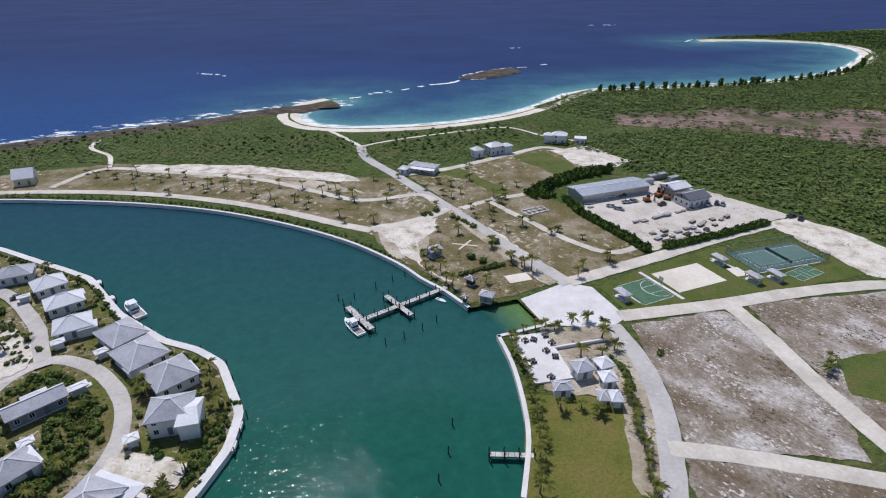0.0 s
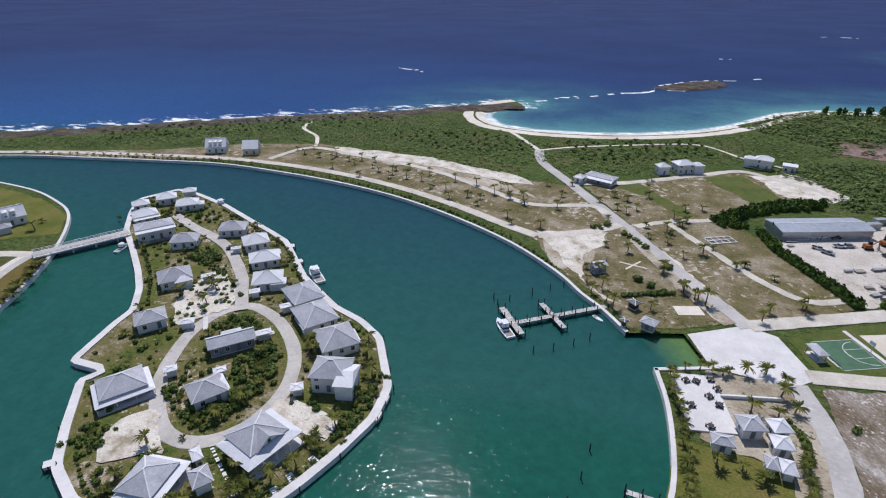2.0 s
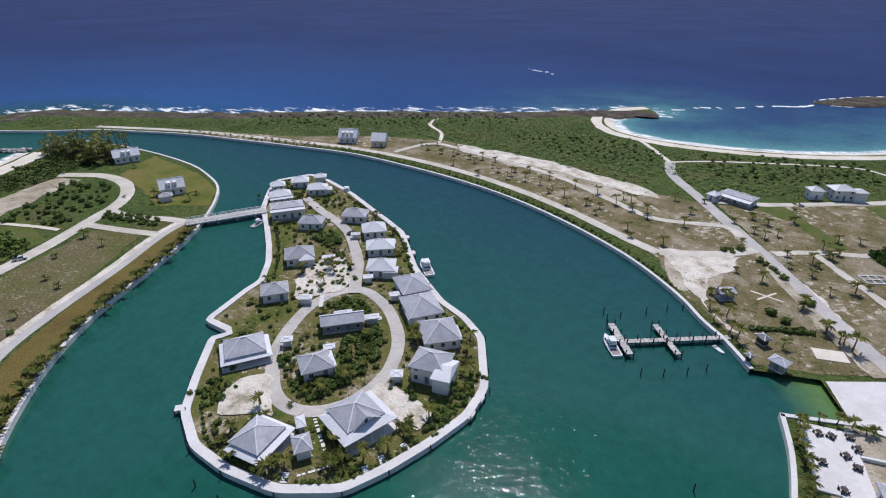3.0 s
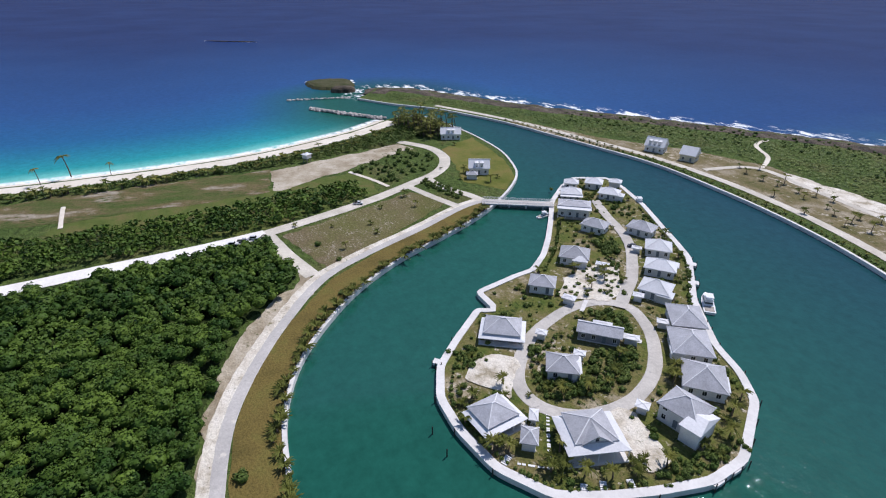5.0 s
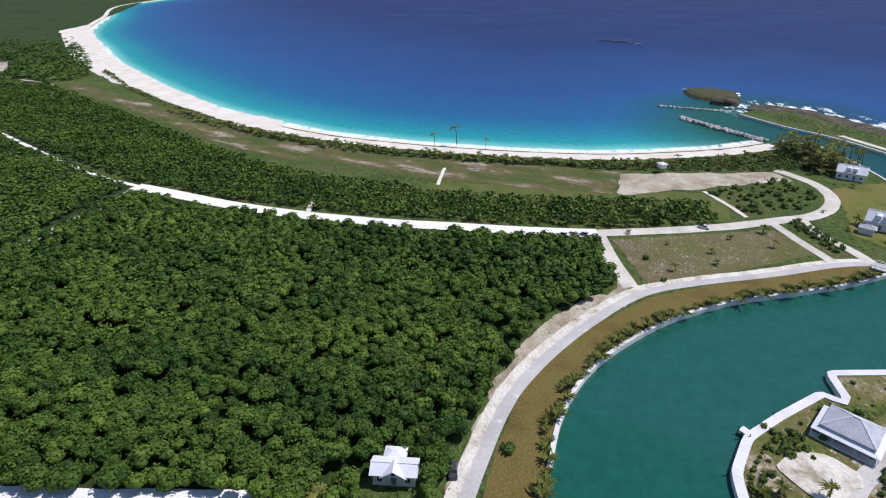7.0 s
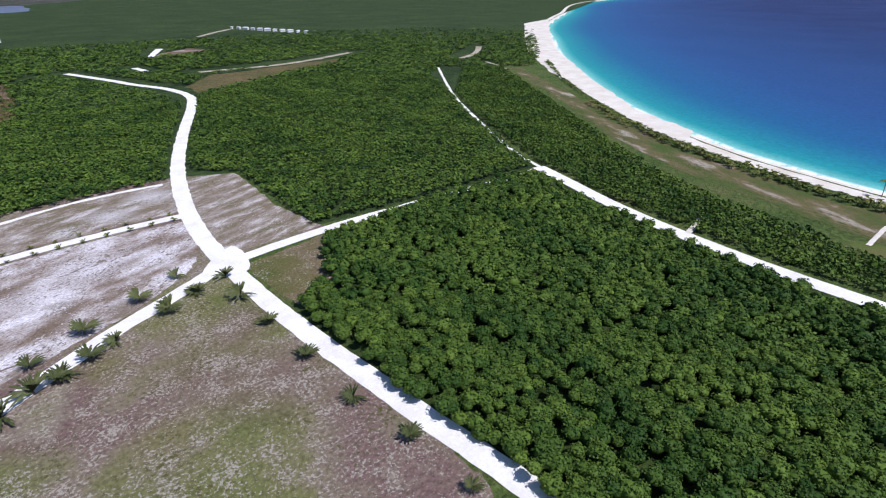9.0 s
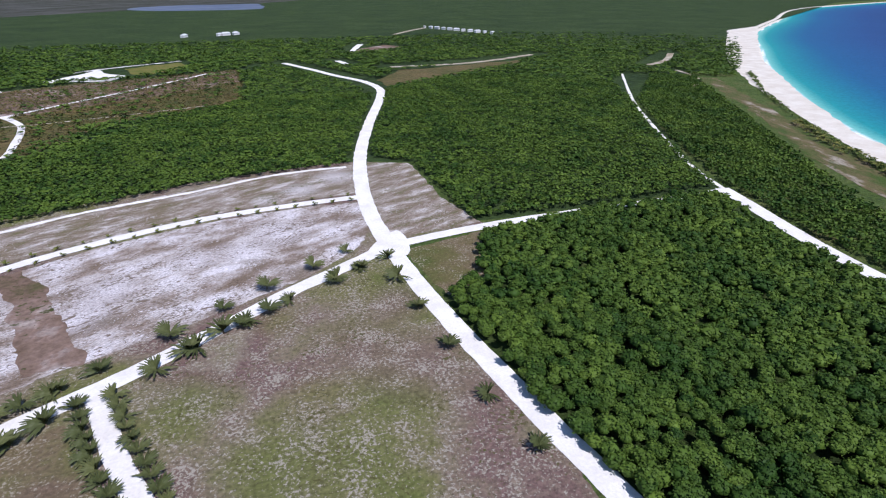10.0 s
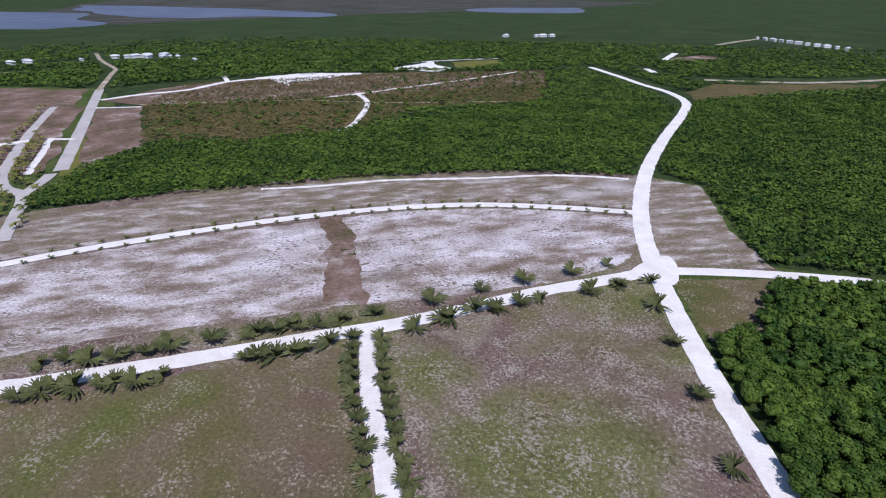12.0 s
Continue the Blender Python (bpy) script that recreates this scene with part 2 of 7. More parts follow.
def level(tris, line):
    """The faces turned so that they look up."""
    out = []
    for a, b, c in tris:
        (ax, ay), (bx, by), (cx, cy) = line[a], line[b], line[c]
        out.append((a, b, c) if (bx - ax) * (cy - ay) - (by - ay) * (cx - ax) > 0 else (a, c, b))
    return out


layer = [0.02]


def sheet(name, outline, material, z=None, edge=1.2, step=1.5, smooth=False, label="", category="ground"):
    """A patch of ground with an uneven edge."""
    line = spline(outline, step, True) if smooth else straight(outline, step)
    if edge:
        line = rough_edge(line, edge, max(5.0, edge * 3.5), len(outline))
        line = rough_edge(line, min(edge, 2.0) * 0.45, 2.2, 3.0) if step < 4 else line
    if z is None:
        layer[0] += 0.004
        z = layer[0]
    ob = link_mesh(name, [(x, y, z) for x, y in line], level(fill(line), line), material)
    return tagged(ob, label, category, kind="structure")


def normals(line, closed=False):
    d = np.roll(line, -1, 0) - np.roll(line, 1, 0) if closed else np.gradient(line, axis=0)
    d = d / np.maximum(np.linalg.norm(d, axis=1, keepdims=True), 1e-6)
    return np.stack([-d[:, 1], d[:, 0]], 1)


def sweep(name, line, profile, material, closed=False, wobble=0.0):
    """A cross-section of (offset to the left, z) drawn along a line."""
    nrm, k = normals(line, closed), len(profile)
    verts = []
    for i, (p, n) in enumerate(zip(line, nrm)):
        for j, (o, z) in enumerate(profile):
            w = wobble * noise.noise((p[0] / 3.5, p[1] / 3.5, j * 7.3)) if wobble else 0
            verts.append((*(p + n * (o + w)), z))
    m = len(line)
    faces = [(i * k + j, i * k + j + 1, (i + 1) % m * k + j + 1, (i + 1) % m * k + j)
             for i in range(m if closed else m - 1) for j in range(k - 1)]
    return link_mesh(name, verts, [f[::-1] for f in faces], material)


road_level = [0.14]


def road(name, pts, width, material, label="", wobble=0.25, step=3.0, category="road"):
    road_level[0] += 0.004
    z = road_level[0]
    h = width / 2
    ob = sweep(name, spline(pts, step), [(h, z - 0.06), (h - 0.15, z), (0, z + 0.015), (-h + 0.15, z), (-h, z - 0.06)], material, wobble=wobble)
    return tagged(ob, label, category, kind="structure")


def inside(poly, pts):
    x, y = pts[:, 0], pts[:, 1]
    hit = np.zeros(len(pts), bool)
    for (ax, ay), (bx, by) in zip(poly, np.roll(poly, -1, 0)):
        if ay != by:
            hit ^= ((ay > y) != (by > y)) & (x < (bx - ax) * (y - ay) / (by - ay) + ax)
    return hit


def distance(line, pts):
    best = np.full(len(pts), 1e9)
    for a, b in zip(line[:-1], line[1:]):
        d = b - a
        u = np.clip(((pts - a) @ d) / max(d @ d, 1e-9), 0, 1)
        q = pts - a - u[:, None] * d
        np.minimum(best, (q * q).sum(1), out=best)
    return np.sqrt(best)


# ---- the lie of the land ----
NORTH_SHORE = [(-460, 138), (-484, 158), (-472, 186), (-428, 214), (-380, 240), (-340, 265), (-302, 294), (-267, 318),
               (-233, 340), (-202, 360), (-172, 377), (-147, 397), (-118, 422), (-85, 434)]
BAY_SHORE = [(-85, 434), (-99, 416), (-103, 389), (-88, 364), (-58, 356), (-22, 360), (10, 371), (42, 390), (71, 419),
             (105, 466), (133, 486), (214, 502), (272, 515), (340, 541), (413, 585), (493, 667), (531, 717), (552, 775),
             (543, 822), (495, 850), (451, 862), (386, 854)]
FAR_NORTH = [(400, 890), (500, 930), (700, 1010), (1400, 1250), (4700, 2400)]
FAR_SOUTH = [(4700, -4700), (-4700, -4700), (-4700, -2500)]
BEACH = [(-4700, -2500), (-3200, -2050), (-1923, -1594), (-1245, -1116), (-905, -855), (-709, -655), (-575, -515), (-482, -401),
         (-404, -298), (-360, -222), (-330, -150), (-319, -90), (-317, -30), (-321, 20), (-331, 55), (-348, 95), (-366, 122)]
SOUTH_BANK = [(-368, 138), (-357, 156), (-326, 162), (-293, 164), (-262, 162), (-240, 156), (-222, 148), (-206, 134), (-191, 116),
              (-180, 99), (-171, 81), (-161, 60), (-148, 41), (-134, 27), (-121, 17), (-109, 11), (-97, 7.5), (-84, 6)]
BASIN_END = [(-60, 5), (-30, 8), (0, 20), (12, 45)]
EAST_BANK = [(15, 70), (18, 84), (18.5, 96), (17.5, 110), (15, 122)]
SLIP = [(29, 127), (23, 141)]
NORTH_BANK = [(7.5, 136), (0, 146), (-7, 153), (-17, 165), (-37, 182), (-65, 198), (-97, 211), (-131, 219), (-167, 223),
              (-205, 224), (-243, 217), (-279, 209), (-317, 200), (-350, 187), (-381, 172), (-408, 150), (-441, 131)]
ISLAND = [(-184, 141), (-168, 129), (-153, 117), (-143, 108), (-135, 98), (-134.5, 92), (-130.2, 73.6), (-118.3, 73.8), (-122, 69.8),
          (-110.5, 56), (-102.2, 47.2), (-91.2, 42), (-80, 41.6), (-67, 43.8), (-56, 51), (-51.5, 60), (-48, 70), (-45, 82),
          (-46, 93), (-57, 111), (-66, 117), (-77, 121), (-96, 134), (-117, 155), (-129, 161), (-142, 167), (-163, 177),
          (-184, 184), (-198, 186), (-206, 170), (-198, 157)]

north_shore, bay_shore, beach = spline(NORTH_SHORE, 4), spline(BAY_SHORE, 4), spline(BEACH, 6)
north_shore = rough_edge(north_shore, 5, 14)
south_bank, north_bank = spline(SOUTH_BANK, 3), spline(NORTH_BANK, 3)
east_bank = spline(EAST_BANK, 3)
island = straight(ISLAND, 2)
for _ in range(1):
    island = (np.roll(island, 1, 0) + 2 * island + np.roll(island, -1, 0)) / 4
basin = spline([SOUTH_BANK[-1]] + BASIN_END + [EAST_BANK[0]], 4)[1:-1]


def inland(line, d, side):
    return line + normals(line) * d * side


coast = np.vstack([inland(north_shore, 7, -1), inland(bay_shore, 7, -1), np.array(FAR_NORTH + FAR_SOUTH[:2], float),
                   inland(beach, 7, -1), south_bank, basin, east_bank, np.array(SLIP, float), north_bank])
ground = link_mesh("ground", [(x, y, 0) for x, y in coast], level(fill(coast), coast), SCRUB)
tagged(ground, "flat coastal land covered in low green scrub", "ground", kind="structure")
isle = link_mesh("island_ground", [(x, y, 0) for x, y in island], level(fill(island), island), GARDEN)
tagged(isle, "low island of grass and sandy soil in the canal", "ground", kind="structure")

# beaches and rocky shore: from the dry land down under the water
tagged(sweep("beach", beach, [(-19, 0.05), (-9, 0.03), (-4, -0.4), (0, SEA), (20, -4)], SAND, wobble=1.2),
       "broad white sand beach curving along the bay", "beach", kind="structure")
tagged(sweep("bay_beach", bay_shore, [(-16, 0.05), (-9, 0.03), (-4, -0.4), (0, SEA), (20, -4)], SAND, wobble=1.2),
       "narrow white sand beach of the small bay", "beach", kind="structure")
tagged(sweep("rocky_shore", north_shore, [(-22, 0.06), (-16, 0.2), (-11, 0.1), (-6, -0.1), (-1, -0.7), (1, SEA), (14, -3)], ROCK, wobble=2.6),
       "flat dark rock shelf along the open sea", "shore", kind="structure")


sheet("wide_beach", [(-904, -926), (-665, -676), (-549, -549), (-458, -423), (-385, -307), (-337, -226), (-309, -169), (-349, -190), (-372, -249), (-446, -352), (-521, -446), (-630, -581), (-762, -711), (-1041, -986)], SAND, z=0.075, edge=4, step=10, label="broad white sand at the far end of the beach", category="beach")

# ---- water: one sheet out to the horizon ----
def water_sheet():
    rs = 38 * np.exp(np.arange(0, 305) * 0.016)
    az = np.radians(np.arange(0, 720) * 0.5)
    gx, gy = np.outer(rs, -np.sin(az)), np.outer(rs, np.cos(az))
    pts = np.stack([gx.ravel(), gy.ravel()], 1)
    nr, na = gx.shape
    near = (np.hypot(pts[:, 0], pts[:, 1]) < 1300)
    land = inside(coast, pts)
    db, dn, dy = np.full(len(pts), 2000.0), np.full(len(pts), 2000.0), np.full(len(pts), 2000.0)
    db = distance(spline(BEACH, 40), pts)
    dn[near] = distance(north_shore[::2], pts[near])
    dy[near] = distance(spline(BAY_SHORE, 20), pts[near])
    canal_line = np.array([(-441, 150), (-400, 145), (-330, 180), (-250, 190), (-200, 200), (-100, 190), (-30, 130), (0, 90), (-30, 40),
                           (-100, 30), (-150, 70), (-190, 130)], float)
    dc = np.full(len(pts), 2000.0)
    dc[near] = distance(canal_line, pts[near])
    ds = np.full(len(pts), 2000.0)
    ds[near] = distance(np.array([(30, 129), (24, 140.5)], float), pts[near])
    dbank = distance(coast[::4], pts)
    keep = ~land | (dbank < 12)
    idx = np.arange(nr * na).reshape(nr, na)
    quads = np.stack([idx[:-1], np.roll(idx, -1, 1)[:-1], np.roll(idx, -1, 1)[1:], idx[1:]], -1).reshape(-1, 4)
    quads = quads[keep[quads].any(1)]
    used = np.unique(quads)
    remap = np.zeros(nr * na, int)
    remap[used] = np.arange(len(used))
    me = bpy.data.meshes.new("water")
    me.from_pydata(np.column_stack([pts[used], np.full(len(used), SEA)]).tolist(), [], remap[quads].tolist())
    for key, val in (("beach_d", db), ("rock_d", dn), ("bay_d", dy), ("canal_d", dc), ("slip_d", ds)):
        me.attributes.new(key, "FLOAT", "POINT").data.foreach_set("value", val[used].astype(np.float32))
    return me


def water_material():
    m, nodes, links, b = base("sea_water", 0.1, 0, 0.14)
    pos = nodes.new("ShaderNodeNewGeometry").outputs["Position"]

    def field(key):
        a = nodes.new("ShaderNodeAttribute")
        a.attribute_name = key
        return a.outputs["Fac"]

    def falloff(key, length):
        n = nodes.new("ShaderNodeMath")
        n.operation = "DIVIDE"
        links.new(field(key), n.inputs[0])
        n.inputs[1].default_value = -length
        e = nodes.new("ShaderNodeMath")
        e.operation = "EXPONENT"
        links.new(n.outputs[0], e.inputs[0])
        return e.outputs[0]

    sep = nodes.new("ShaderNodeSeparateXYZ")
    links.new(pos, sep.inputs[0])
    big = noise_node(nodes, links, pos, 160, 5, 0.6)
    col = mixed(nodes, links, span(nodes, links, big, 0.35, 0.7), (0.012, 0.026, 0.105), (0.018, 0.039, 0.135))
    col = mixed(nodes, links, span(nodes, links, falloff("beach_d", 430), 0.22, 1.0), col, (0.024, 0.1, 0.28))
    # reef flat outside the small bay
    reef = noise_node(nodes, links, pos, 55, 4, 0.6)
    bay = mixed(nodes, links, span(nodes, links, reef, 0.4, 0.62), (0.034, 0.095, 0.165), (0.055, 0.16, 0.2))
    col = mixed(nodes, links, span(nodes, links, falloff("bay_d", 90), 0.2, 0.75), col, bay)
    col = mixed(nodes, links, span(nodes, links, falloff("bay_d", 17), 0.15, 1.0), col, (0.13, 0.32, 0.31))
    # bright shallows along the white beach
    col = mixed(nodes, links, span(nodes, links, falloff("beach_d", 85), 0.12, 0.8), col, (0.008, 0.14, 0.24))
    col = mixed(nodes, links, span(nodes, links, falloff("beach_d", 38), 0.12, 0.9), col, (0.03, 0.36, 0.33))
    col = mixed(nodes, links, span(nodes, links, falloff("beach_d", 13), 0.25, 1.0), col, (0.3, 0.62, 0.55))
    # canal: green basin; sky reflection painted in as bluer colour to the north
    col = mixed(nodes, links, span(nodes, links, field("canal_d"), 110, 45), col,
                mixed(nodes, links, span(nodes, links, sep.outputs["Y"], 105, 225), (0.013, 0.09, 0.066), (0.012, 0.052, 0.072)))
    # shallow green slip beside the ramp
    col = mixed(nodes, links, span(nodes, links, field("slip_d"), 13, 4), col, (0.1, 0.19, 0.055))
    # surf along the rocks and the beach's edge
    mp = nodes.new("ShaderNodeMapping")
    mp.inputs["Rotation"].default_value = (0, 0, radians(-35))
    mp.inputs["Scale"].default_value = (0.45, 1, 1)
    links.new(pos, mp.inputs["Vector"])
    surf = noise_node(nodes, links, mp.outputs[0], 7, 6, 0.72)

    def times(a, bb, how="MULTIPLY"):
        n = nodes.new("ShaderNodeMath")
        n.operation = how
        links.new(a, n.inputs[0])
        links.new(bb, n.inputs[1])
        return n.outputs[0]
    near_rock = span(nodes, links, field("rock_d"), 42, 3)
    foam = span(nodes, links, times(near_rock, span(nodes, links, surf, 0.36, 0.66)), 0.42, 0.66)
    edge = span(nodes, links, field("beach_d"), 5, 2)
    foam = times(foam, times(edge, span(nodes, links, surf, 0.35, 0.5)), "MAXIMUM")
    foam = times(foam, times(span(nodes, links, field("bay_d"), 5, 2), span(nodes, links, surf, 0.35, 0.5)), "MAXIMUM")
    col = mixed(nodes, links, foam, col, (0.85, 0.87, 0.88))
    # body colour of the water under a thin, choppy reflection
    w1 = noise_node(nodes, links, pos, 2.0, 3, 0.6)
    bump = nodes.new("ShaderNodeBump")
    bump.inputs["Strength"].default_value, bump.inputs["Distance"].default_value = 0.6, 0.34
    links.new(w1, bump.inputs["Height"])
    # light and dark sides of small waves, painted into the body colour
    ripple_shade = noise_node(nodes, links, pos, 3.0, 5, 0.7)
    col = mixed(nodes, links, 1.0, col, span(nodes, links, ripple_shade, 0.3, 0.7, 0.84, 1.16), "MULTIPLY")
    body, shine, mixer = nodes.new("ShaderNodeBsdfDiffuse"), nodes.new("ShaderNodeBsdfGlossy"), nodes.new("ShaderNodeMixShader")
    links.new(col, body.inputs["Color"])
    shine.inputs["Roughness"].default_value = 0.05
    links.new(bump.outputs[0], shine.inputs["Normal"])
    fr = nodes.new("ShaderNodeFresnel")
    fr.inputs["IOR"].default_value = 1.33
    links.new(times(span(nodes, links, fr.outputs[0], 0.0, 0.5, 0.0, 0.085), span(nodes, links, foam, 0, 1, 1, 0)), mixer.inputs[0])
    links.new(body.outputs[0], mixer.inputs[1])
    links.new(shine.outputs[0], mixer.inputs[2])
    links.new(mixer.outputs[0], nodes["Material Output"].inputs["Surface"])
    nodes.remove(b)
    return m


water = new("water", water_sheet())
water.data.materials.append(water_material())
tagged(water, "teal canal water opening to a deep blue sea", "water", kind="structure")

# seawalls with pale concrete caps
for nm, ln, sd in (("seawall", south_bank, -1), ("seawall", north_bank, -1), ("seawall", east_bank, -1), ("seawall", np.array([(15, 122), (29, 127.4)]), -1)):
    ln = ln if len(ln) > 2 else straight(ln, 2, False)
    tagged(sweep(nm, ln, [(0.15, -3.0), (0.15, 0.32), (-0.95, 0.32), (-0.95, -0.05)][::1], CONCRETE),
           "low concrete seawall with a pale cap along the canal", "seawall", kind="structure")
tagged(sweep("island_walk", island, [(2.0, -0.05), (2.0, 0.3), (-0.1, 0.3), (-0.1, -3.0)], CONCRETE, closed=True),
       "white concrete walkway round the island's edge", "walkway", kind="structure")

# ---- ground under the woods; the near floor is coloured dark as tree shade ----
sheet("wood_floor", [(-64, -45), (-56, -92), (-50, -145), (-84, -190), (-210, -192), (-194, -80), (-198, 15), (-167, 24), (-155, 17), (-138, 0), (-120, -6.5), (-104, -10.5), (-84, -16)], FLOOR, edge=2, label="floor of the woods with shade in its colour")
sheet("wood_floor", [(-82, -196), (-210, -198), (-300, -390), (-420, -480), (-560, -560), (-1000, -960), (-2400, -1900), (-4600, -2700), (-4600, -4600), (4600, -4600), (4600, -800), (1200, -500), (640, -430),
                     (430, -450), (265, -300), (230, -178), (173, -214), (104, -255), (21, -285), (-60, -292), (-80, -282)], FARWOOD, edge=3, step=12, label="dark wooded plain reaching to the horizon")
sheet("wood_floor", [(150, 203), (128, 235), (104, 256), (100, 282), (74, 308), (120, 350), (70, 412), (120, 468), (270, 500), (415, 570), (560, 740), (700, 900), (1500, 1150), (4500, 2200), (4500, 100), (180, 156)], SCRUB, edge=3, step=12,
      label="scrubby land behind the small bay")
sheet("rough_grass", [(-240, -60), (-205, 10), (-210, 25), (-228, 75), (-262, 80), (-252, 20), (-250, -50)], GREENLAWN, edge=3, label="green grass behind the trees")

# ---- fields and lots ----
sheet("rough_grass", [(-50, -296), (21, -288), (110, -258), (180, -215), (300, -120), (200, -20), (-40, -20), (-58, -60), (-42, -185), (-84, -192)], FIELD, edge=3, label="rough dry grass between the tracks")
sheet("field", [(44, -126), (-39, -174), (-49, -95), (-52, -60), (-40, -40), (12, -50), (21, -74)], FIELD, label="dry stony field of brown and green stubble")
sheet("field", [(50, -117), (130, -74), (110, -40), (10, -45), (26, -73)], LOTGRASS, label="dry field with patchy green grass")
sheet("scraped_field", [(-40, -233), (-10, -234), (28, -229), (64, -217), (94, -199), (125, -180), (159, -157), (195, -128), (230, -90), (150, -85),
                        (118, -107), (84, -124), (60, -137), (25, -151), (-11, -170), (-28, -184), (-38, -200)], LIMEFIELD, label="scraped field of white limestone and brown soil")
sheet("bare_strip", [(93.5, -200.3), (84.2, -205.8), (69.4, -179.6), (56.2, -152.6), (50, -139.8), (64.7, -139.2), (70.7, -155.1), (79.8, -177.5)], REDSOIL, edge=2.5, label="strip of brown earth across the pale field")
sheet("scraped_field", [(-46, -289), (21, -280), (104, -250), (173, -209), (216, -170), (250, -130), (192, -139), (148, -176), (101, -209), (29, -238), (-42, -245)],
      GREYLIME, label="scraped limestone field below the woods")
sheet("scraped_field", [(-54, -291), (-76, -282), (-77, -226), (-84, -195), (-44, -191), (-44, -240)], GREYLIME, label="bare stony corner beside the track")
sheet("field", [(-46, -179), (-80, -186), (-69, -151), (-52, -143)], LOTGRASS, label="small dry grass plot at the crossing")
sheet("verge", [(-60, 3), (-84, 5), (-97, 6.5), (-109, 10), (-121, 16), (-134, 26), (-148, 40), (-161, 59), (-171, 80), (-180, 98), (-192, 116),
                (-198, 108), (-185, 84), (-170, 54), (-158, 34), (-139, 17), (-120, 4), (-102, -3), (-85, -6), (-60, -8)], VERGE, edge=0.3, label="dry brown grass verge beside the canal")
sheet("sandy_margin", [(-62, -14.5), (-86, -13.5), (-105, -9.6), (-124, -4.5), (-142, 5), (-157, 19), (-168, 26), (-158, 32), (-140, 14), (-120, 1), (-100, -7), (-75, -11)], SANDLOT,
      edge=2.5, label="bare sandy margin beside the road")
sheet("lot", [(-199, 26), (-222, 89), (-203, 99), (-164, 35)], LOTGRASS, label="dry grass lot beside the road")
sheet("lot", [(-249, 31), (-267, 71), (-288, 117), (-299, 112), (-286, 56), (-281, 34)], SANDLOT, edge=3, label="bare sandy lot behind the beach")
sheet("lawn", [(-279, 132), (-294, 160), (-247, 155), (-219, 145), (-206, 130), (-224, 118), (-250, 126)], LAWN, label="yellow-green lawn on the canal point")
sheet("dune_grass", [(-357, -317), (-300, -225), (-267, -153), (-250, -53), (-249, 29), (-285, 35), (-284, -66), (-300, -166), (-390, -343), (-450, -461), (-438, -470)],
      earth("dune_grass", [(0.065, 0.105, 0.022), (0.095, 0.11, 0.034), (0.16, 0.125, 0.06), (0.4, 0.35, 0.28)], 34, 1.5, [((0.05, 0.085, 0.016), 3.0, 0.56)], contrast=0.45, stretch=(72, 2.6)), edge=4, label="olive dune grass behind the beach")
sheet("lot", [(-208, 233), (-168, 233), (-126, 228), (-97, 221), (-68, 208), (-42, 196), (-28, 188), (-20, 172), (-8, 160), (3, 148), (9, 139), (22, 143),
              (38, 152), (28, 169), (14, 193), (-2, 219), (-22, 252), (-60, 255), (-94, 262), (-140, 272), (-175, 276), (-215, 262), (-260, 232), (-320, 210), (-318, 202), (-243, 219)],
      DRYLOT, label="dry grass and sand between the canal and the dunes")
sheet("sandy_lot", [(-176, 270), (-140, 270), (-94, 262), (-55, 246), (-36, 232), (-60, 236), (-94, 250), (-140, 259)], SANDLOT, edge=3, label="bare sandy clearing")
sheet("sandy_lot", [(-28, 191), (-8, 204), (-2, 196), (-8, 172), (-17, 168)], SANDLOT, edge=3, label="pale sandy clearing beside the seawall")
sheet("lot", [(-16, 254), (2, 264), (37, 288), (58, 302), (70, 295), (98, 277), (64, 256), (40, 232), (54, 218), (63, 198), (74, 172), (60, 160), (42, 152), (30, 171), (17, 195), (2, 221)],
      DRYLOT, label="dry grass building lots")
sheet("yard", [(62, 226), (60, 204), (69, 187), (76, 173.5), (82, 175.5), (131, 198), (145, 205), (123, 232), (101, 250), (80, 242)], YARD, edge=1.5, label="white gravel works yard")
sheet("sandy_strip", [(146, 204), (131, 197.5), (133, 186), (139, 170), (142, 155), (152, 150), (168, 160), (160, 185)], SANDY, edge=2, label="bare sandy strip beside the courts")
sheet("slip_apron", [(24, 141), (40, 151), (48, 148), (54, 131), (47, 125), (29, 127.5)], CONCRETE, edge=0, label="broad pale concrete boat ramp apron")
sheet("court_lawn", [(50, 148), (66, 159), (99, 175), (132, 183), (138, 168), (141, 155), (112, 147), (89, 142), (55, 134)], GREENLAWN, edge=0.6, label="lawn round the sports courts")
sheet("stubble_field", [(54, 127), (84, 134), (91, 122), (92, 91), (88, 78), (52, 83), (54, 102)], GREYFIELD, label="grey stubble field with bare limestone")
sheet("stubble_field", [(93, 138), (142, 145), (200, 150), (200, 60), (100, 70), (96, 90), (94, 111)], GREYFIELD, label="grey-brown stubble field")
sheet("lawn", [(103, 112), (128, 116), (115, 90), (98, 98)], GREENLAWN, label="bright green patch of turf")
sheet("stubble_field", [(50, 80), (86, 73), (95, 60), (80, 40), (46, 50)], GREYFIELD, label="grey stubble field")
sheet("lawn", [(19, 99), (44, 97), (42, 72), (40, 45), (13, 45), (16, 70)], LAWN, edge=0.5, label="mown lawn beside the seawall")
sheet("sandy_strip", [(28, 126), (46, 126), (50, 111), (49, 95), (45, 75), (40, 60), (38, 75), (42, 96), (24, 100)], SANDLOT, edge=1, label="sandy strip behind the quay houses")
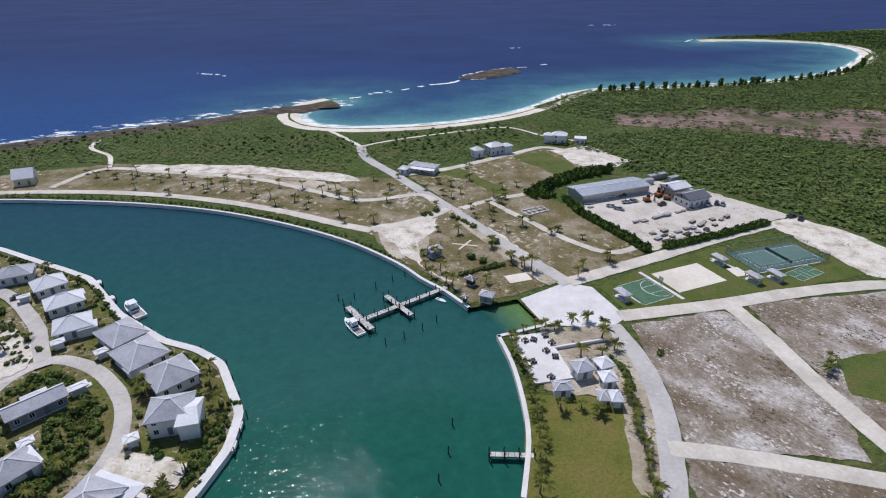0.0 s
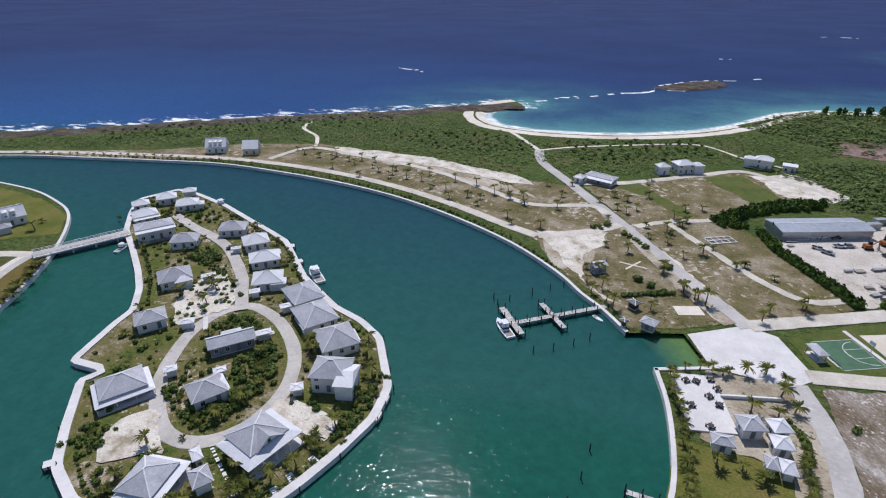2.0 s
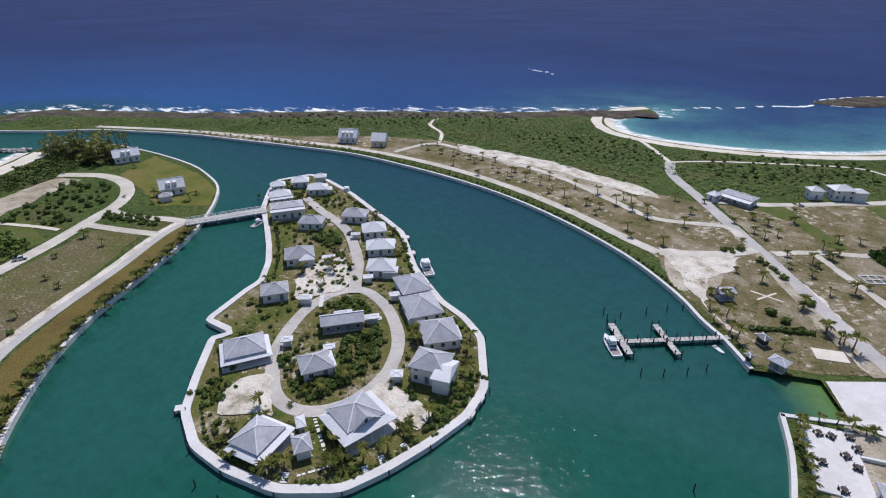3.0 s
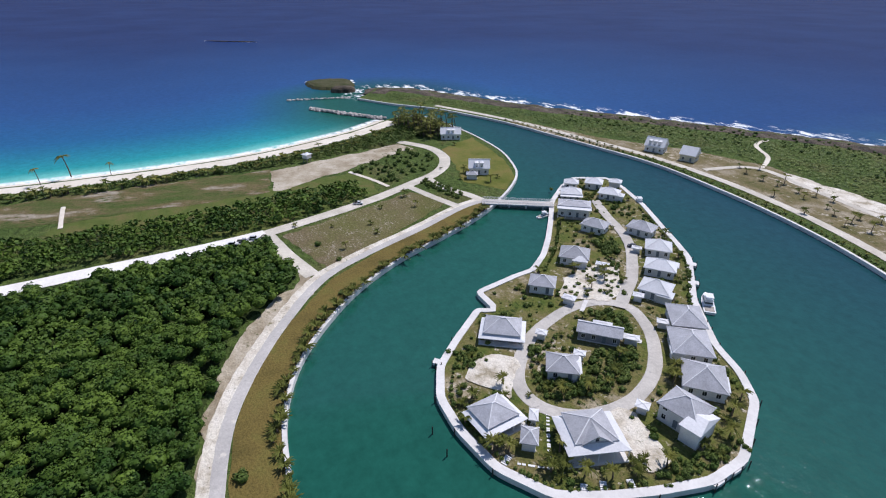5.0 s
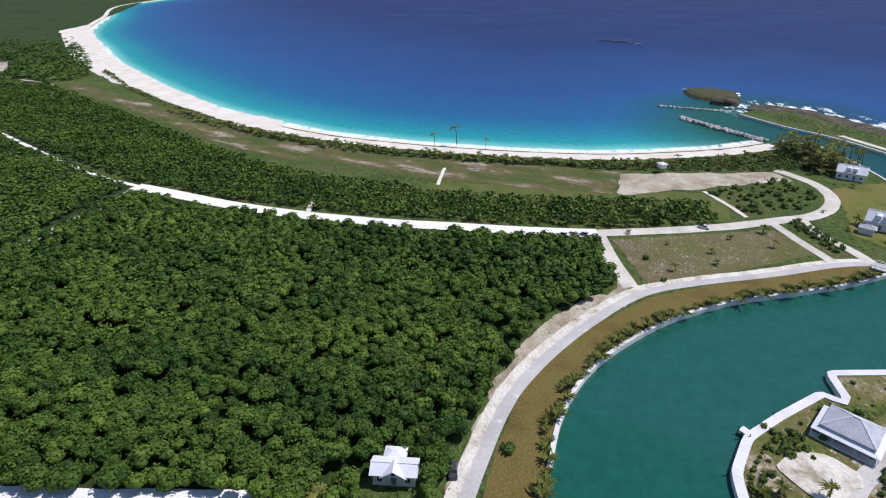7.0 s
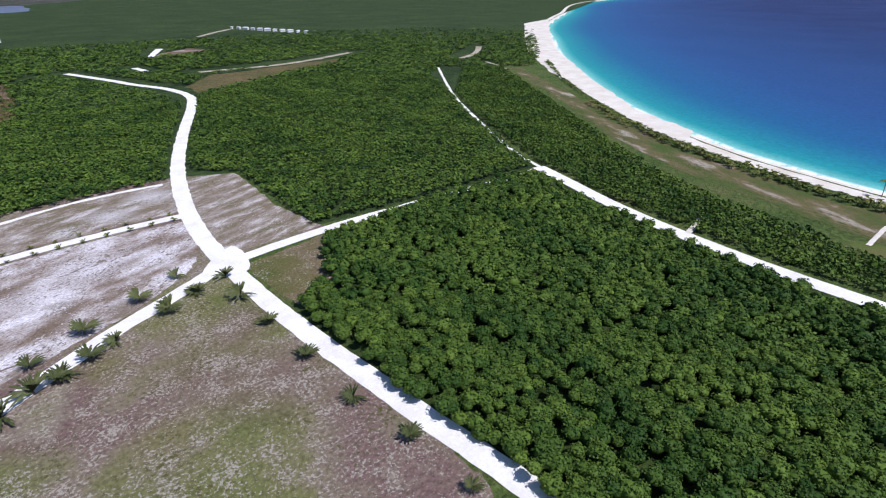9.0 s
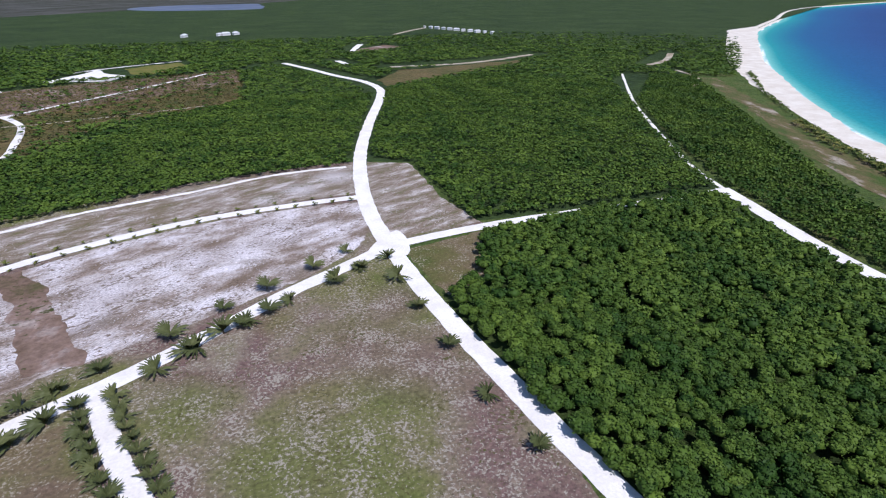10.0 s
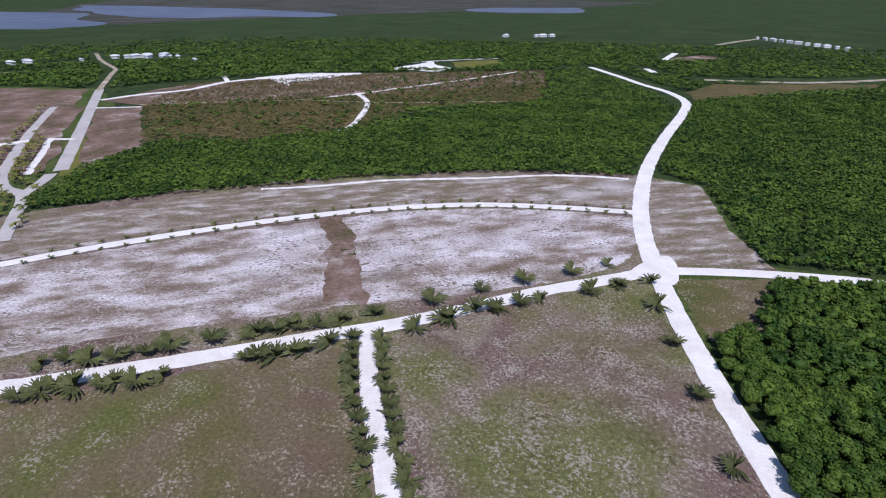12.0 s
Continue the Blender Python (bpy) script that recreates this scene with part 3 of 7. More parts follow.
sheet("marsh", [(120, 385), (216, 402), (340, 392), (420, 340), (330, 290), (254, 297), (217, 327), (173, 348), (118, 356)], PINKFLAT, edge=12, label="pinkish dried marsh among the scrub")
sheet("cleared_land", [(333, -386), (300, -540), (185, -612), (22, -672), (12, -560), (14, -500), (24, -470), (103, -437), (143, -343), (192, -303), (257, -295)], BROWNFIELD, edge=10, step=8, label="cleared brown scrubland")
sheet("cleared_land", [(386, -402), (366, -490), (280, -575), (23, -671), (18, -585), (140, -500), (336, -390)], REDSOIL, edge=6, step=8, label="reddish cleared strip along the inland track")
sheet("cleared_land", [(440, -440), (600, -420), (520, -260), (300, -200), (262, -225), (330, -310)], REDSOIL, edge=8, step=8, label="cleared brown plots")
sheet("lagoon_flat", [(1648, -1407), (1064, -1186), (930, -1448), (566, -1857), (4, -2469), (-400, -3300), (600, -4400), (3000, -3600)],
      earth("salt_flat", [(0.04, 0.05, 0.026), (0.075, 0.075, 0.06), (0.13, 0.125, 0.115)], 260, 30, contrast=0.2, stretch=(50, 4)), edge=60, step=40, label="grey-brown salt flat far inland")
LAGOON = earth("lagoon_water", [(0.05, 0.055, 0.05), (0.085, 0.1, 0.16), (0.12, 0.14, 0.2), (0.2, 0.2, 0.22)], 240, 40, rough=0.4, bump=0, contrast=0.1, stretch=(50, 5))
for shore in ([(2400, -1500), (1700, -1620), (1400, -1450), (1108, -1235), (1100, -1116), (1206, -1022), (2000, -900)], [(2105, -2203), (1200, -2050), (748, -1814), (749, -1642), (1000, -1590), (1330, -1487)], [(388, -2378), (5, -2545), (-60, -2300), (39, -2045), (314, -2052)]):
    sheet("lagoon", shore, LAGOON, edge=80, step=12, smooth=True, label="blue-grey shallow lagoon far inland", category="water")

sheet("green_strip", [(-7, 261), (5, 273), (32, 233), (25, 230), (13, 249)], GREENLAWN, edge=1.5, label="green overgrown strip between the lots")
sheet("green_strip", [(38, 287), (57, 297), (72, 265), (58, 255)], GREENLAWN, edge=2, label="green overgrown strip between the lots")
sheet("sandy_lot", [(62, 297), (85, 308), (100, 279), (90, 268), (73, 268)], SANDY, edge=3, label="pale sandy clearing behind the coast villas")
sheet("sandy_lot", [(-29, 195), (-10, 202), (-2, 204), (-3, 193), (-9, 181), (-8, 163), (3, 151), (1, 151), (-13, 169), (-20, 181)], SANDY, edge=2, label="white trodden sand beside the canal wall")
sheet("sandy_lot", [(12, 202), (17, 196), (41, 154), (37, 150), (32, 151), (23, 169)], SANDY, edge=1.5, label="broad white sandy shoulder of the road")
sheet("sandy_lot", [(-164, 274), (-109, 274), (-47, 257), (-40, 249), (-51, 248), (-104, 260), (-154, 262)], SANDY, edge=2.5, label="pale sandy ground between the palms")
# ---- roads ----
CANAL_ROAD = [(-40, -14), (-60, -12), (-80, -9.5), (-101, -5.5), (-119, 2), (-140, 15), (-160, 31.5), (-171, 50), (-183, 77), (-195, 101), (-199, 116)]
road("road_shoulder", [(x - 0.8, y - 1.3) for x, y in CANAL_ROAD], 4.4, SANDY, "pale sandy shoulders of the canal road", 0.5)
road("canal_road", CANAL_ROAD, 4.3, ROADGREY, "weathered asphalt road following the canal", 0.1)
road("beach_road", [(-211, -196), (-207, -175), (-200, -141), (-196.5, -111), (-195.5, -85), (-196, -61), (-198, -38), (-199.5, -15), (-202, 7), (-204, 20)], 7.6, TRACK, "white sand road through the woods")
road("beach_road", [(-204, 20), (-214, 52), (-223, 75), (-234, 97), (-240, 109), (-251, 120), (-267, 127), (-286, 126), (-304, 115)], 6, ROADPALE, "pale sandy road behind the beach")
road("link_road", [(-204, 20), (-182, 24), (-163, 29)], 5.5, ROADPALE, "short pale link road")
road("link_road", [(-228, 91), (-211, 96), (-197, 101)], 4, ROADPALE, "short pale link road")
road("link_road", [(-198, 114), (-207, 112), (-222, 105), (-236, 104)], 4.5, ROADPALE, "pale road by the bridge")
road("white_track", [(-42, -184), (-65, -188), (-93, -191), (-114, -191.5)], 5.5, TRACK, "white limestone track")
road("white_track", [(-114, -191.5), (-134, -192.5), (-181, -192), (-211, -194)], 4.2, TRACK, "narrow white track among the trees")
road("ditch_track", [(-211, -194), (-223, -233), (-256, -305), (-298, -388), (-375, -516)], 2.4, TRACK, "narrow straight track through the woods", 0.8)
road("white_track", [(-42, -184), (-42, -232), (-51, -297), (-70, -372), (-99, -468), (-107, -512), (-99, -556), (-78, -600), (-62, -642), (-32, -712)], 7.2, TRACK, "broad white limestone track running inland", 0.8)
road("white_track", [(-42, -186), (-45, -153), (-49, -125), (-53.5, -100), (-57, -81), (-61, -62), (-63, -47), (-60, -15)], 6.5, TRACK, "white limestone track beside the woods", 0.4)
road("white_track", [(-42, -184), (-21, -171), (-3, -160.5), (16, -147), (38, -132), (60, -120), (80, -108), (104, -95), (127, -83), (160, -66)], 6.0, TRACK, "white limestone track between the fields", 0.4)
road("white_track", [(46, -128), (36, -102), (27, -84), (18, -66), (8, -45)], 5.0, TRACK, "white limestone side track", 0.4)
road("white_track", [(-44, -239), (-10, -238), (29, -233), (66, -220.5), (99, -203.5), (128, -185), (154, -166), (175, -149), (200, -126), (230, -98)], 5.2, TRACK, "curved white track lined with young palms", 0.5)
road("field_edge", [(137.7, -229.5), (112.2, -239.7), (79.9, -256.3), (35.3, -269.8), (-4.3, -283.7), (-41.4, -286.1)], 2.6, TRACK, "scraped white edge between field and woods", 0.9, 2)
sheet("crossing", [(-34, -178), (-37, -188), (-48, -197), (-50, -185), (-46, -174)], TRACK, z=0.13, edge=0.6, smooth=True, label="wide white crossing of the tracks")
road("main_road", [(-48, 307), (-42, 285), (-24, 257), (-1, 220), (15, 193), (29, 169), (41, 150)], 5.5, ROADGREY, "weathered asphalt road to the ramp")
road("road_shoulder", [(3, 212), (12, 192), (24, 169), (36, 150)], 4.0, SANDLOT, "sandy shoulder of the road", 0.8)
road("main_road", [(48.5, 127), (51.5, 111), (51, 94), (48, 81), (44, 68), (36, 45)], 5.2, ROADGREY, "curving asphalt road past the quay houses")
road("east_road", [(52, 131.5), (71, 135), (88, 138.5), (110, 144), (133, 148), (150, 149), (220, 150)], 5.5, ROADPALE, "pale sandy road past the courts")
road("field_road", [(87, 138), (90, 123), (91.5, 106), (93.5, 93), (96, 80), (102, 55)], 5.5, ROADPALE, "pale sandy road between the fields", 0.6)
road("field_road", [(48, 82), (61, 80), (74, 77), (90, 73)], 4.5, ROADPALE, "pale side road")
road("bank_road", [(-388, 178), (-322, 206), (-250, 225), (-212, 232.5), (-172, 234.5), (-135, 231), (-101, 223), (-69, 211), (-42, 197.5), (-28, 191.5)], 4.6, ROADPALE, "sandy road along the canal's north bank")
road("bank_road", [(-28, 191.5), (-8, 203), (2, 213)], 4.5, ROADPALE, "sandy link to the main road")
road("dune_road", [(-186, 240), (-176, 267), (-140, 262), (-94, 252), (-59, 234), (-36, 223), (-11, 230), (-4, 222)], 3.6, ROADPALE, "sandy lane between palms", 0.6)
road("coast_lane", [(-22, 256), (2, 266), (37, 290), (58, 304), (72, 296), (100, 276)], 4.2, ROADPALE, "sandy lane to the coast houses", 0.5)
road("yard_road", [(41, 151), (61, 161), (81, 171), (102, 182), (132, 196)], 5.5, ROADPALE, "pale road past the works yard", 0.4)
road("lot_lane", [(8, 213), (20, 222), (40, 231)], 3.4, ROADPALE, "sandy lane across the lots", 0.5)
road("lot_lane", [(20, 222), (33, 203), (48, 182), (60, 172), (72, 176)], 3.0, ROADPALE, "sandy lane across the lots", 0.6)
road("dune_path", [(-48, 307), (-60, 325), (-75, 345)], 2.6, SAND, "sandy path through the dunes", 0.5)
road("dune_path", [(-48, 307), (-30, 320), (0, 335), (40, 350), (62, 330), (80, 318)], 2.0, SAND, "sandy path through the dunes", 0.5)
road("dune_path", [(-175, 270), (-186, 290), (-205, 305), (-210, 322)], 2.4, SAND, "sandy path through the dunes", 0.5)
road("dune_path", [(-262, 71), (-246, 78), (-233, 82)], 2.2, SAND, "sandy path to the bare lot", 0.3)
road("dune_path", [(-222, -108), (-210, -104), (-199, -101)], 2.4, SAND, "sandy path from the sand road", 0.3)
road("dune_path", [(-270, -56), (-244, -54)], 1.8, SAND, "sandy path to the beach", 0.3)
road("lane", [(428, -446), (310, -298), (258, -232)], 7.5, ROADGREY, "grey inland road", 0.5, 8)
road("lane", [(387, -402), (372, -433), (346, -462), (336, -511), (313, -539), (261, -567), (221, -598)], 6.5, TRACK, "white inland track", 2, 8)
sheet("white_clearing", [(322, -545), (284, -589), (222, -603), (252, -546), (272, -524), (262, -505), (276, -518), (300, -538)], TRACK, edge=4, label="white scraped clearing beside the inland track")
road("lane", [(378, -565), (350, -533), (335, -513)], 5, TRACK, "white spur of the inland track", 1, 8)
road("lane", [(366, -373), (333, -386)], 4, TRACK, "white strip at the head of the plot", 1, 6)
road("lane", [(340, -393), (265, -425), (225, -440), (179, -483)], 3, SANDLOT, "faint inland track", 1, 8)
road("lane", [(200, -462), (179, -483), (136, -537), (111, -568), (51, -651)], 4, TRACK, "pale inland track", 1.2, 8)
road("lane", [(183, -483), (159, -445), (147, -396), (142, -360), (149, -335)], 4.5, TRACK, "white curved inland track", 1, 8)
road("lane", [(215, -442), (141, -449), (42, -477)], 2.6, SANDLOT, "faint inland track", 1.2, 8)
road("lane", [(-148, -640), (-231, -641), (-290, -660), (-356, -694)], 9, SANDLOT, "pale cleared strip in the woods", 2, 8)
road("lane", [(206, -152), (224, -174), (245, -197), (275, -212), (342, -290), (402, -369)], 5.5, ROADGREY, "pale grey inland road", 0.8, 6)
road("lane", [(245, -197), (251, -212), (258, -226)], 6, ROADGREY, "short link between the inland roads", 0.6, 6)
road("lane", [(420, -235), (337, -266), (329, -279)], 8, TRACK, "white side track", 1, 8)
road("lane", [(269, -222), (298, -259), (321, -287)], 3.6, TRACK, "white sandy median planted with palms", 1.6, 5)
road("lane", [(319, -285), (304, -288)], 4, TRACK, "white cross path", 0.6, 5)
road("lane", [(658, -692), (588, -625), (516, -566), (494, -537), (427, -444)], 5, SANDLOT, "pale inland track", 1, 8)
road("lane", [(640, -480), (616, -508), (590, -541)], 7, SANDLOT, "pale strip beside the far houses", 1, 8)
road("lane", [(-384, -417), (-430, -465), (-448, -519)], 4, SANDLOT, "sandy track behind the dunes", 1, 8)
road("lane", [(-440, -560), (-490, -590), (-544, -648)], 8, SANDLOT, "pale track behind the dunes", 1, 8)
sheet("white_clearing", [(204, -643), (171, -716), (130, -662), (143, -629)], TRACK, edge=8, label="white scraped clearing far inland")
road("lane", [(190, -700), (159, -728), (89, -769)], 6, TRACK, "white inland track", 2, 8)
sheet("turf", [(142, -718), (88, -756), (75, -709), (120, -650)], LAWN, edge=6, label="yellow-green turf far inland")
road("lane", [(-97, -712), (-104, -676)], 7, TRACK, "white spur in the woods", 2, 6)
road("lane", [(-130, -803), (-145, -850), (-157, -890)], 8, TRACK, "white clearing far inland", 3, 8)
sheet("bare_patch", [(-121, -795), (-190, -876), (-224, -832), (-170, -800)], REDSOIL, edge=8, step=6, label="bare reddish patch far inland")
road("lane", [(-246, -1035), (-290, -1100), (-342, -1163)], 9, SANDLOT, "pale track far inland", 3, 12)
sheet("dry_clearing", [(-112, -553), (-150, -611), (-319, -651), (-303, -620), (-200, -565), (-122, -519)], BROWNFIELD, edge=8, step=6, label="olive-brown clearing beside the white track")
sheet("turf", [(250, -222), (300, -285), (285, -300), (238, -232)], LAWN, edge=2, label="green turf beside the inland road")
sheet("cleared_land", [(362, -368), (333, -386), (247, -281), (253, -237)], REDSOIL, edge=4, label="pale brown cleared plot")
RING = [(-101.5, 75.5), (-93, 66.4), (-86, 62.4), (-79.5, 62.6), (-74, 66.6), (-70.6, 74), (-70.8, 85), (-75.6, 95.6), (-83, 103.6), (-92, 109.6), (-102, 112), (-108.4, 106), (-109.4, 95), (-106, 84)]
tagged(sweep("ring_road", spline(RING, 2, True), [(1.85, 0.06), (1.65, 0.12), (0, 0.13), (-1.65, 0.12), (-1.85, 0.06)], ROADLIGHT, closed=True, wobble=0.15),
       "grey ring road on the island", "road", kind="structure")
road("island_road", [(-103, 109), (-109, 117), (-117, 127), (-133, 141), (-146, 148), (-160, 153), (-176, 160)], 4.0, ROADLIGHT, "narrow grey island road", 0.15, 2)
sheet("sandy_lot", [(-100, 57), (-99, 66), (-94, 67.5), (-87, 61), (-83.5, 57.5), (-88, 54.3), (-94.5, 52), (-98.5, 54)], SANDY, edge=3.5, smooth=True, label="bare pale sand lot on the island")
sheet("sandy_lot", [(-70.5, 78), (-67, 82), (-61, 80.6), (-55.4, 79.5), (-51.8, 77), (-52.2, 73), (-58.5, 73), (-65, 73.6)], SANDY, edge=2.5, smooth=True, label="bare sandy lot on the island")
sheet("sandy_lot", [(-108, 112), (-114, 120), (-125, 125), (-128, 116), (-124, 104), (-115, 97), (-111, 103)], SANDY, edge=2, smooth=True, label="sandy ground with young shrubs")


# ---- woods ----
rng = np.random.default_rng(4)


def crown_shape(seed, lobes, leaves, leaf, core=True):
    """A tree crown one unit in radius: small leaf clumps over several lobes, on a dark inner dome."""
    r = np.random.default_rng(seed)
    verts, faces = [], []
    if core:
        ring = 7
        for h, rad in ((-0.55, 0.5), (0.0, 0.86), (0.45, 0.62)):
            for k in range(ring):
                a = k * 2 * math.pi / ring + h
                q = rad * r.uniform(0.85, 1.1)
                verts.append((q * math.cos(a), q * math.sin(a), h))
        verts.append((0, 0, 0.72))
        for lv in (0, 1):
            for k in range(ring):
                faces.append((lv * ring + k, lv * ring + (k + 1) % ring, (lv + 1) * ring + (k + 1) % ring, (lv + 1) * ring + k))
        for k in range(ring):
            faces.append((2 * ring + k, 2 * ring + (k + 1) % ring, 3 * ring, 3 * ring))
    cs = []
    for i in range(lobes):
        a, el = i * 2.4 + r.uniform(-0.4, 0.4), math.asin(min(0.98, 0.12 + 0.88 * (i + 0.5) / lobes))
        cs.append((0.62 * math.cos(a) * math.cos(el), 0.62 * math.sin(a) * math.cos(el), 0.55 * math.sin(el), r.uniform(0.34, 0.5)))
    for i in range(leaves):
        cx, cy, cz, cr = cs[i % lobes]
        d = r.normal(size=3)
        d[2] = abs(d[2]) * 0.9 + 0.1 if r.random() < 0.8 else d[2]
        d /= np.linalg.norm(d)
        c = np.array((cx, cy, cz)) + d * cr * r.uniform(0.8, 1.08)
        n = d + r.normal(size=3) * 0.5
        n /= np.linalg.norm(n)
        u = np.cross(n, r.normal(size=3))
        u /= np.linalg.norm(u)
        w = np.cross(n, u)
        s = leaf * r.uniform(0.6, 1.3)
        o = len(verts)
        verts += [c + u * s, c + w * s * 0.7 + n * s * 0.2, c - u * s, c - w * s * 0.7 + n * s * 0.2]
        faces.append((o, o + 1, o + 2, o + 3))
    return np.array(verts, float), np.array(faces, int)


def scatter(name, pts, size, lift, shapes, material, label, category="woods", squash=0.8, tint=None):
    """One mesh of many crowns, each turned, scaled and tinted its own way."""
    V, F, T = [], [], []
    off = 0
    n = len(pts)
    kind, turn = rng.integers(0, len(shapes), n), rng.uniform(0, 6.28, n)
    tone = np.clip(rng.normal(0.42, 0.24, n), 0, 1) if tint is None else tint
    for k, (v, f) in enumerate(shapes):
        sel = np.where(kind == k)[0]
        if not len(sel):
            continue
        c, s = np.cos(turn[sel])[:, None], np.sin(turn[sel])[:, None]
        sz = size[sel][:, None]
        x, y, z = v[:, 0][None], v[:, 1][None], v[:, 2][None]
        w = np.stack([pts[sel, 0][:, None] + sz * (c * x - s * y), pts[sel, 1][:, None] + sz * (s * x + c * y),
                      lift[sel][:, None] + sz * squash * z], -1).reshape(-1, 3)
        V.append(w)
        F.append((f[None] + (off + np.arange(len(sel)) * len(v))[:, None, None]).reshape(-1, 4))
        T.append(np.repeat(tone[sel], len(v)))
        off += len(w)
    V, F, T = np.vstack(V), np.vstack(F), np.concatenate(T)
    me = bpy.data.meshes.new(name)
    tri = F[:, 2] == F[:, 3]
    quads, tris = F[~tri], F[tri][:, :3]
    me.vertices.add(len(V))
    me.vertices.foreach_set("co", V.astype(np.float32).ravel())
    me.loops.add(quads.size + tris.size)
    me.loops.foreach_set("vertex_index", np.concatenate([quads.ravel(), tris.ravel()]).astype(np.int32))
    me.polygons.add(len(quads) + len(tris))
    me.polygons.foreach_set("loop_start", np.concatenate([np.arange(len(quads)) * 4, quads.size + np.arange(len(tris)) * 3]).astype(np.int32))
    me.update(calc_edges=True)
    me.validate()
    me.attributes.new("tint", "FLOAT", "POINT").data.foreach_set("value", T.astype(np.float32))
    me.materials.append(material)
    return tagged(new(name, me), label, category, kind="stuff")


def planted(poly, spacing, avoid=(), jitter=0.45):
    """Points over an area, about evenly spaced, away from lines (line, distance)."""
    p = np.array(poly, float)
    (x0, y0), (x1, y1) = p.min(0), p.max(0)
    gx, gy = np.meshgrid(np.arange(x0, x1, spacing), np.arange(y0, y1, spacing * 0.87))
    gx[1::2] += spacing / 2
    q = np.stack([gx.ravel(), gy.ravel()], 1)
    q += rng.uniform(-jitter, jitter, q.shape) * spacing
    q = q[inside(p, q)]
    for line, d in avoid:
        if len(q):
            q = q[distance(np.array(line, float), q) > d]
    return q


NEAR_TREE = [crown_shape(s, 9, 130, 0.14) for s in range(6)]
BACK_TREE = [crown_shape(10 + s, 7, 56, 0.22) for s in range(6)]
MID_TREE = [crown_shape(20 + s, 5, 24, 0.34, False) for s in range(6)]
FAR_TREE = [crown_shape(40 + s, 4, 15, 0.4, False) for s in range(5)]
SHRUBLET = [crown_shape(60 + s, 3, 12, 0.4, False) for s in range(4)]
BROWN = np.array([(333, -386), (366, -490), (300, -560), (185, -612), (22, -672), (12, -560), (14, -500), (24, -470), (103, -437), (143, -343), (192, -303), (257, -295)], float)
CLEARINGS = [BROWN] + [np.array(c, float) for c in ([(366, -366), (330, -388), (246, -281), (250, -236)], [(208, -640), (171, -720), (80, -770), (70, -709), (125, -645)], [(-112, -553), (-150, -611), (-319, -651), (-303, -620), (-200, -565), (-122, -519)],
                                                    [(-121, -795), (-190, -876), (-224, -832), (-170, -800)], [(600, -420), (440, -440), (330, -310), (262, -225), (300, -200), (520, -260)])]
T_BEACH = [(-211, -196), (-200, -141), (-196, -85), (-198, -38), (-202, 7), (-204, 20)]
T_A = [(-42, -184), (-93, -191), (-211, -194)]
T_B = [(-42, -184), (-42, -232), (-51, -297), (-70, -372), (-99, -468), (-107, -512), (-99, -556), (-62, -642), (-32, -712)]
T_DITCH = [(-211, -194), (-256, -305), (-298, -388), (-375, -516)]
SOUTH_LANES = [([(428, -446), (310, -298), (250, -222)], 9), ([(387, -402), (346, -462), (336, -511), (313, -539), (221, -598)], 10), ([(-148, -640), (-290, -660), (-356, -694)], 22), (T_B, 16), (T_A, 4.5),
               ([(427, -444), (494, -537), (588, -625), (658, -692)], 10), ([(640, -480), (590, -541)], 14), ([(-97, -712), (-104, -676)], 16), ([(-130, -803), (-157, -890)], 16), ([(-440, -560), (-544, -648)], 16), ([(-384, -417), (-448, -519)], 7),
               ([(420, -235), (329, -279)], 12), ([(206, -152), (245, -197), (275, -212), (402, -369)], 9), ([(670, -560), (500, -690)], 16)]


def wood(name, poly, spacing, shapes, size, height, avoid, label, material=LEAF, tone=0.45, **more):
    q = planted(poly, spacing, avoid)
    for c in CLEARINGS:
        q = q[~inside(c, q) | ((c is BROWN) & (rng.random(len(q)) < 0.14))]
    r = np.hypot(q[:, 0], q[:, 1])
    q = q[rng.random(len(q)) < np.clip((1150 - r) / 400 + (q[:, 1] > 0), 0, 1)]
    sz = spacing * rng.uniform(*size, len(q))
    lift = np.array([height * (0.8 + 0.5 * noise.noise((x / 15, y / 15, 1.0)) + 0.25 * noise.noise((x / 5, y / 5, 2.0))) for x, y in q]) + rng.uniform(-0.3, 0.3, len(q))
    tones = np.clip(np.array([tone + 0.5 * noise.noise((x / 26, y / 26, 5.0)) for x, y in q]) + rng.normal(0, 0.26, len(q)), 0, 1)
    lift = np.maximum(lift, sz * 0.35)
    if shapes is NEAR_TREE:
        back = np.hypot(q[:, 0], q[:, 1]) > 150
        if back.any():
            scatter(name, q[back], sz[back], lift[back], BACK_TREE, material, label, tint=tones[back], **more)
        q, sz, lift, tones = q[~back], sz[~back], lift[~back], tones[~back]
    return scatter(name, q, sz, lift, shapes, material, label, tint=tones, **more)


wood("woods", [(-64.5, -42), (-64, -60), (-56.7, -92), (-53.6, -122), (-52.4, -142), (-66, -151), (-82, -190), (-112, -189), (-207, -190), (-193, -130), (-191, -80),
               (-194, -30), (-197, 17), (-170, 25.5), (-155, 18.5), (-138, 1.5), (-120.5, -5), (-104, -9), (-84, -14.5), (-80, -36)], 3.4, NEAR_TREE, (0.48, 0.9), 3.5, [(T_BEACH, 10), (T_A[:2] + [(-112, -191.5)], 7.5), (T_A, 2.6)],
     "dense green subtropical woodland beside the white track")
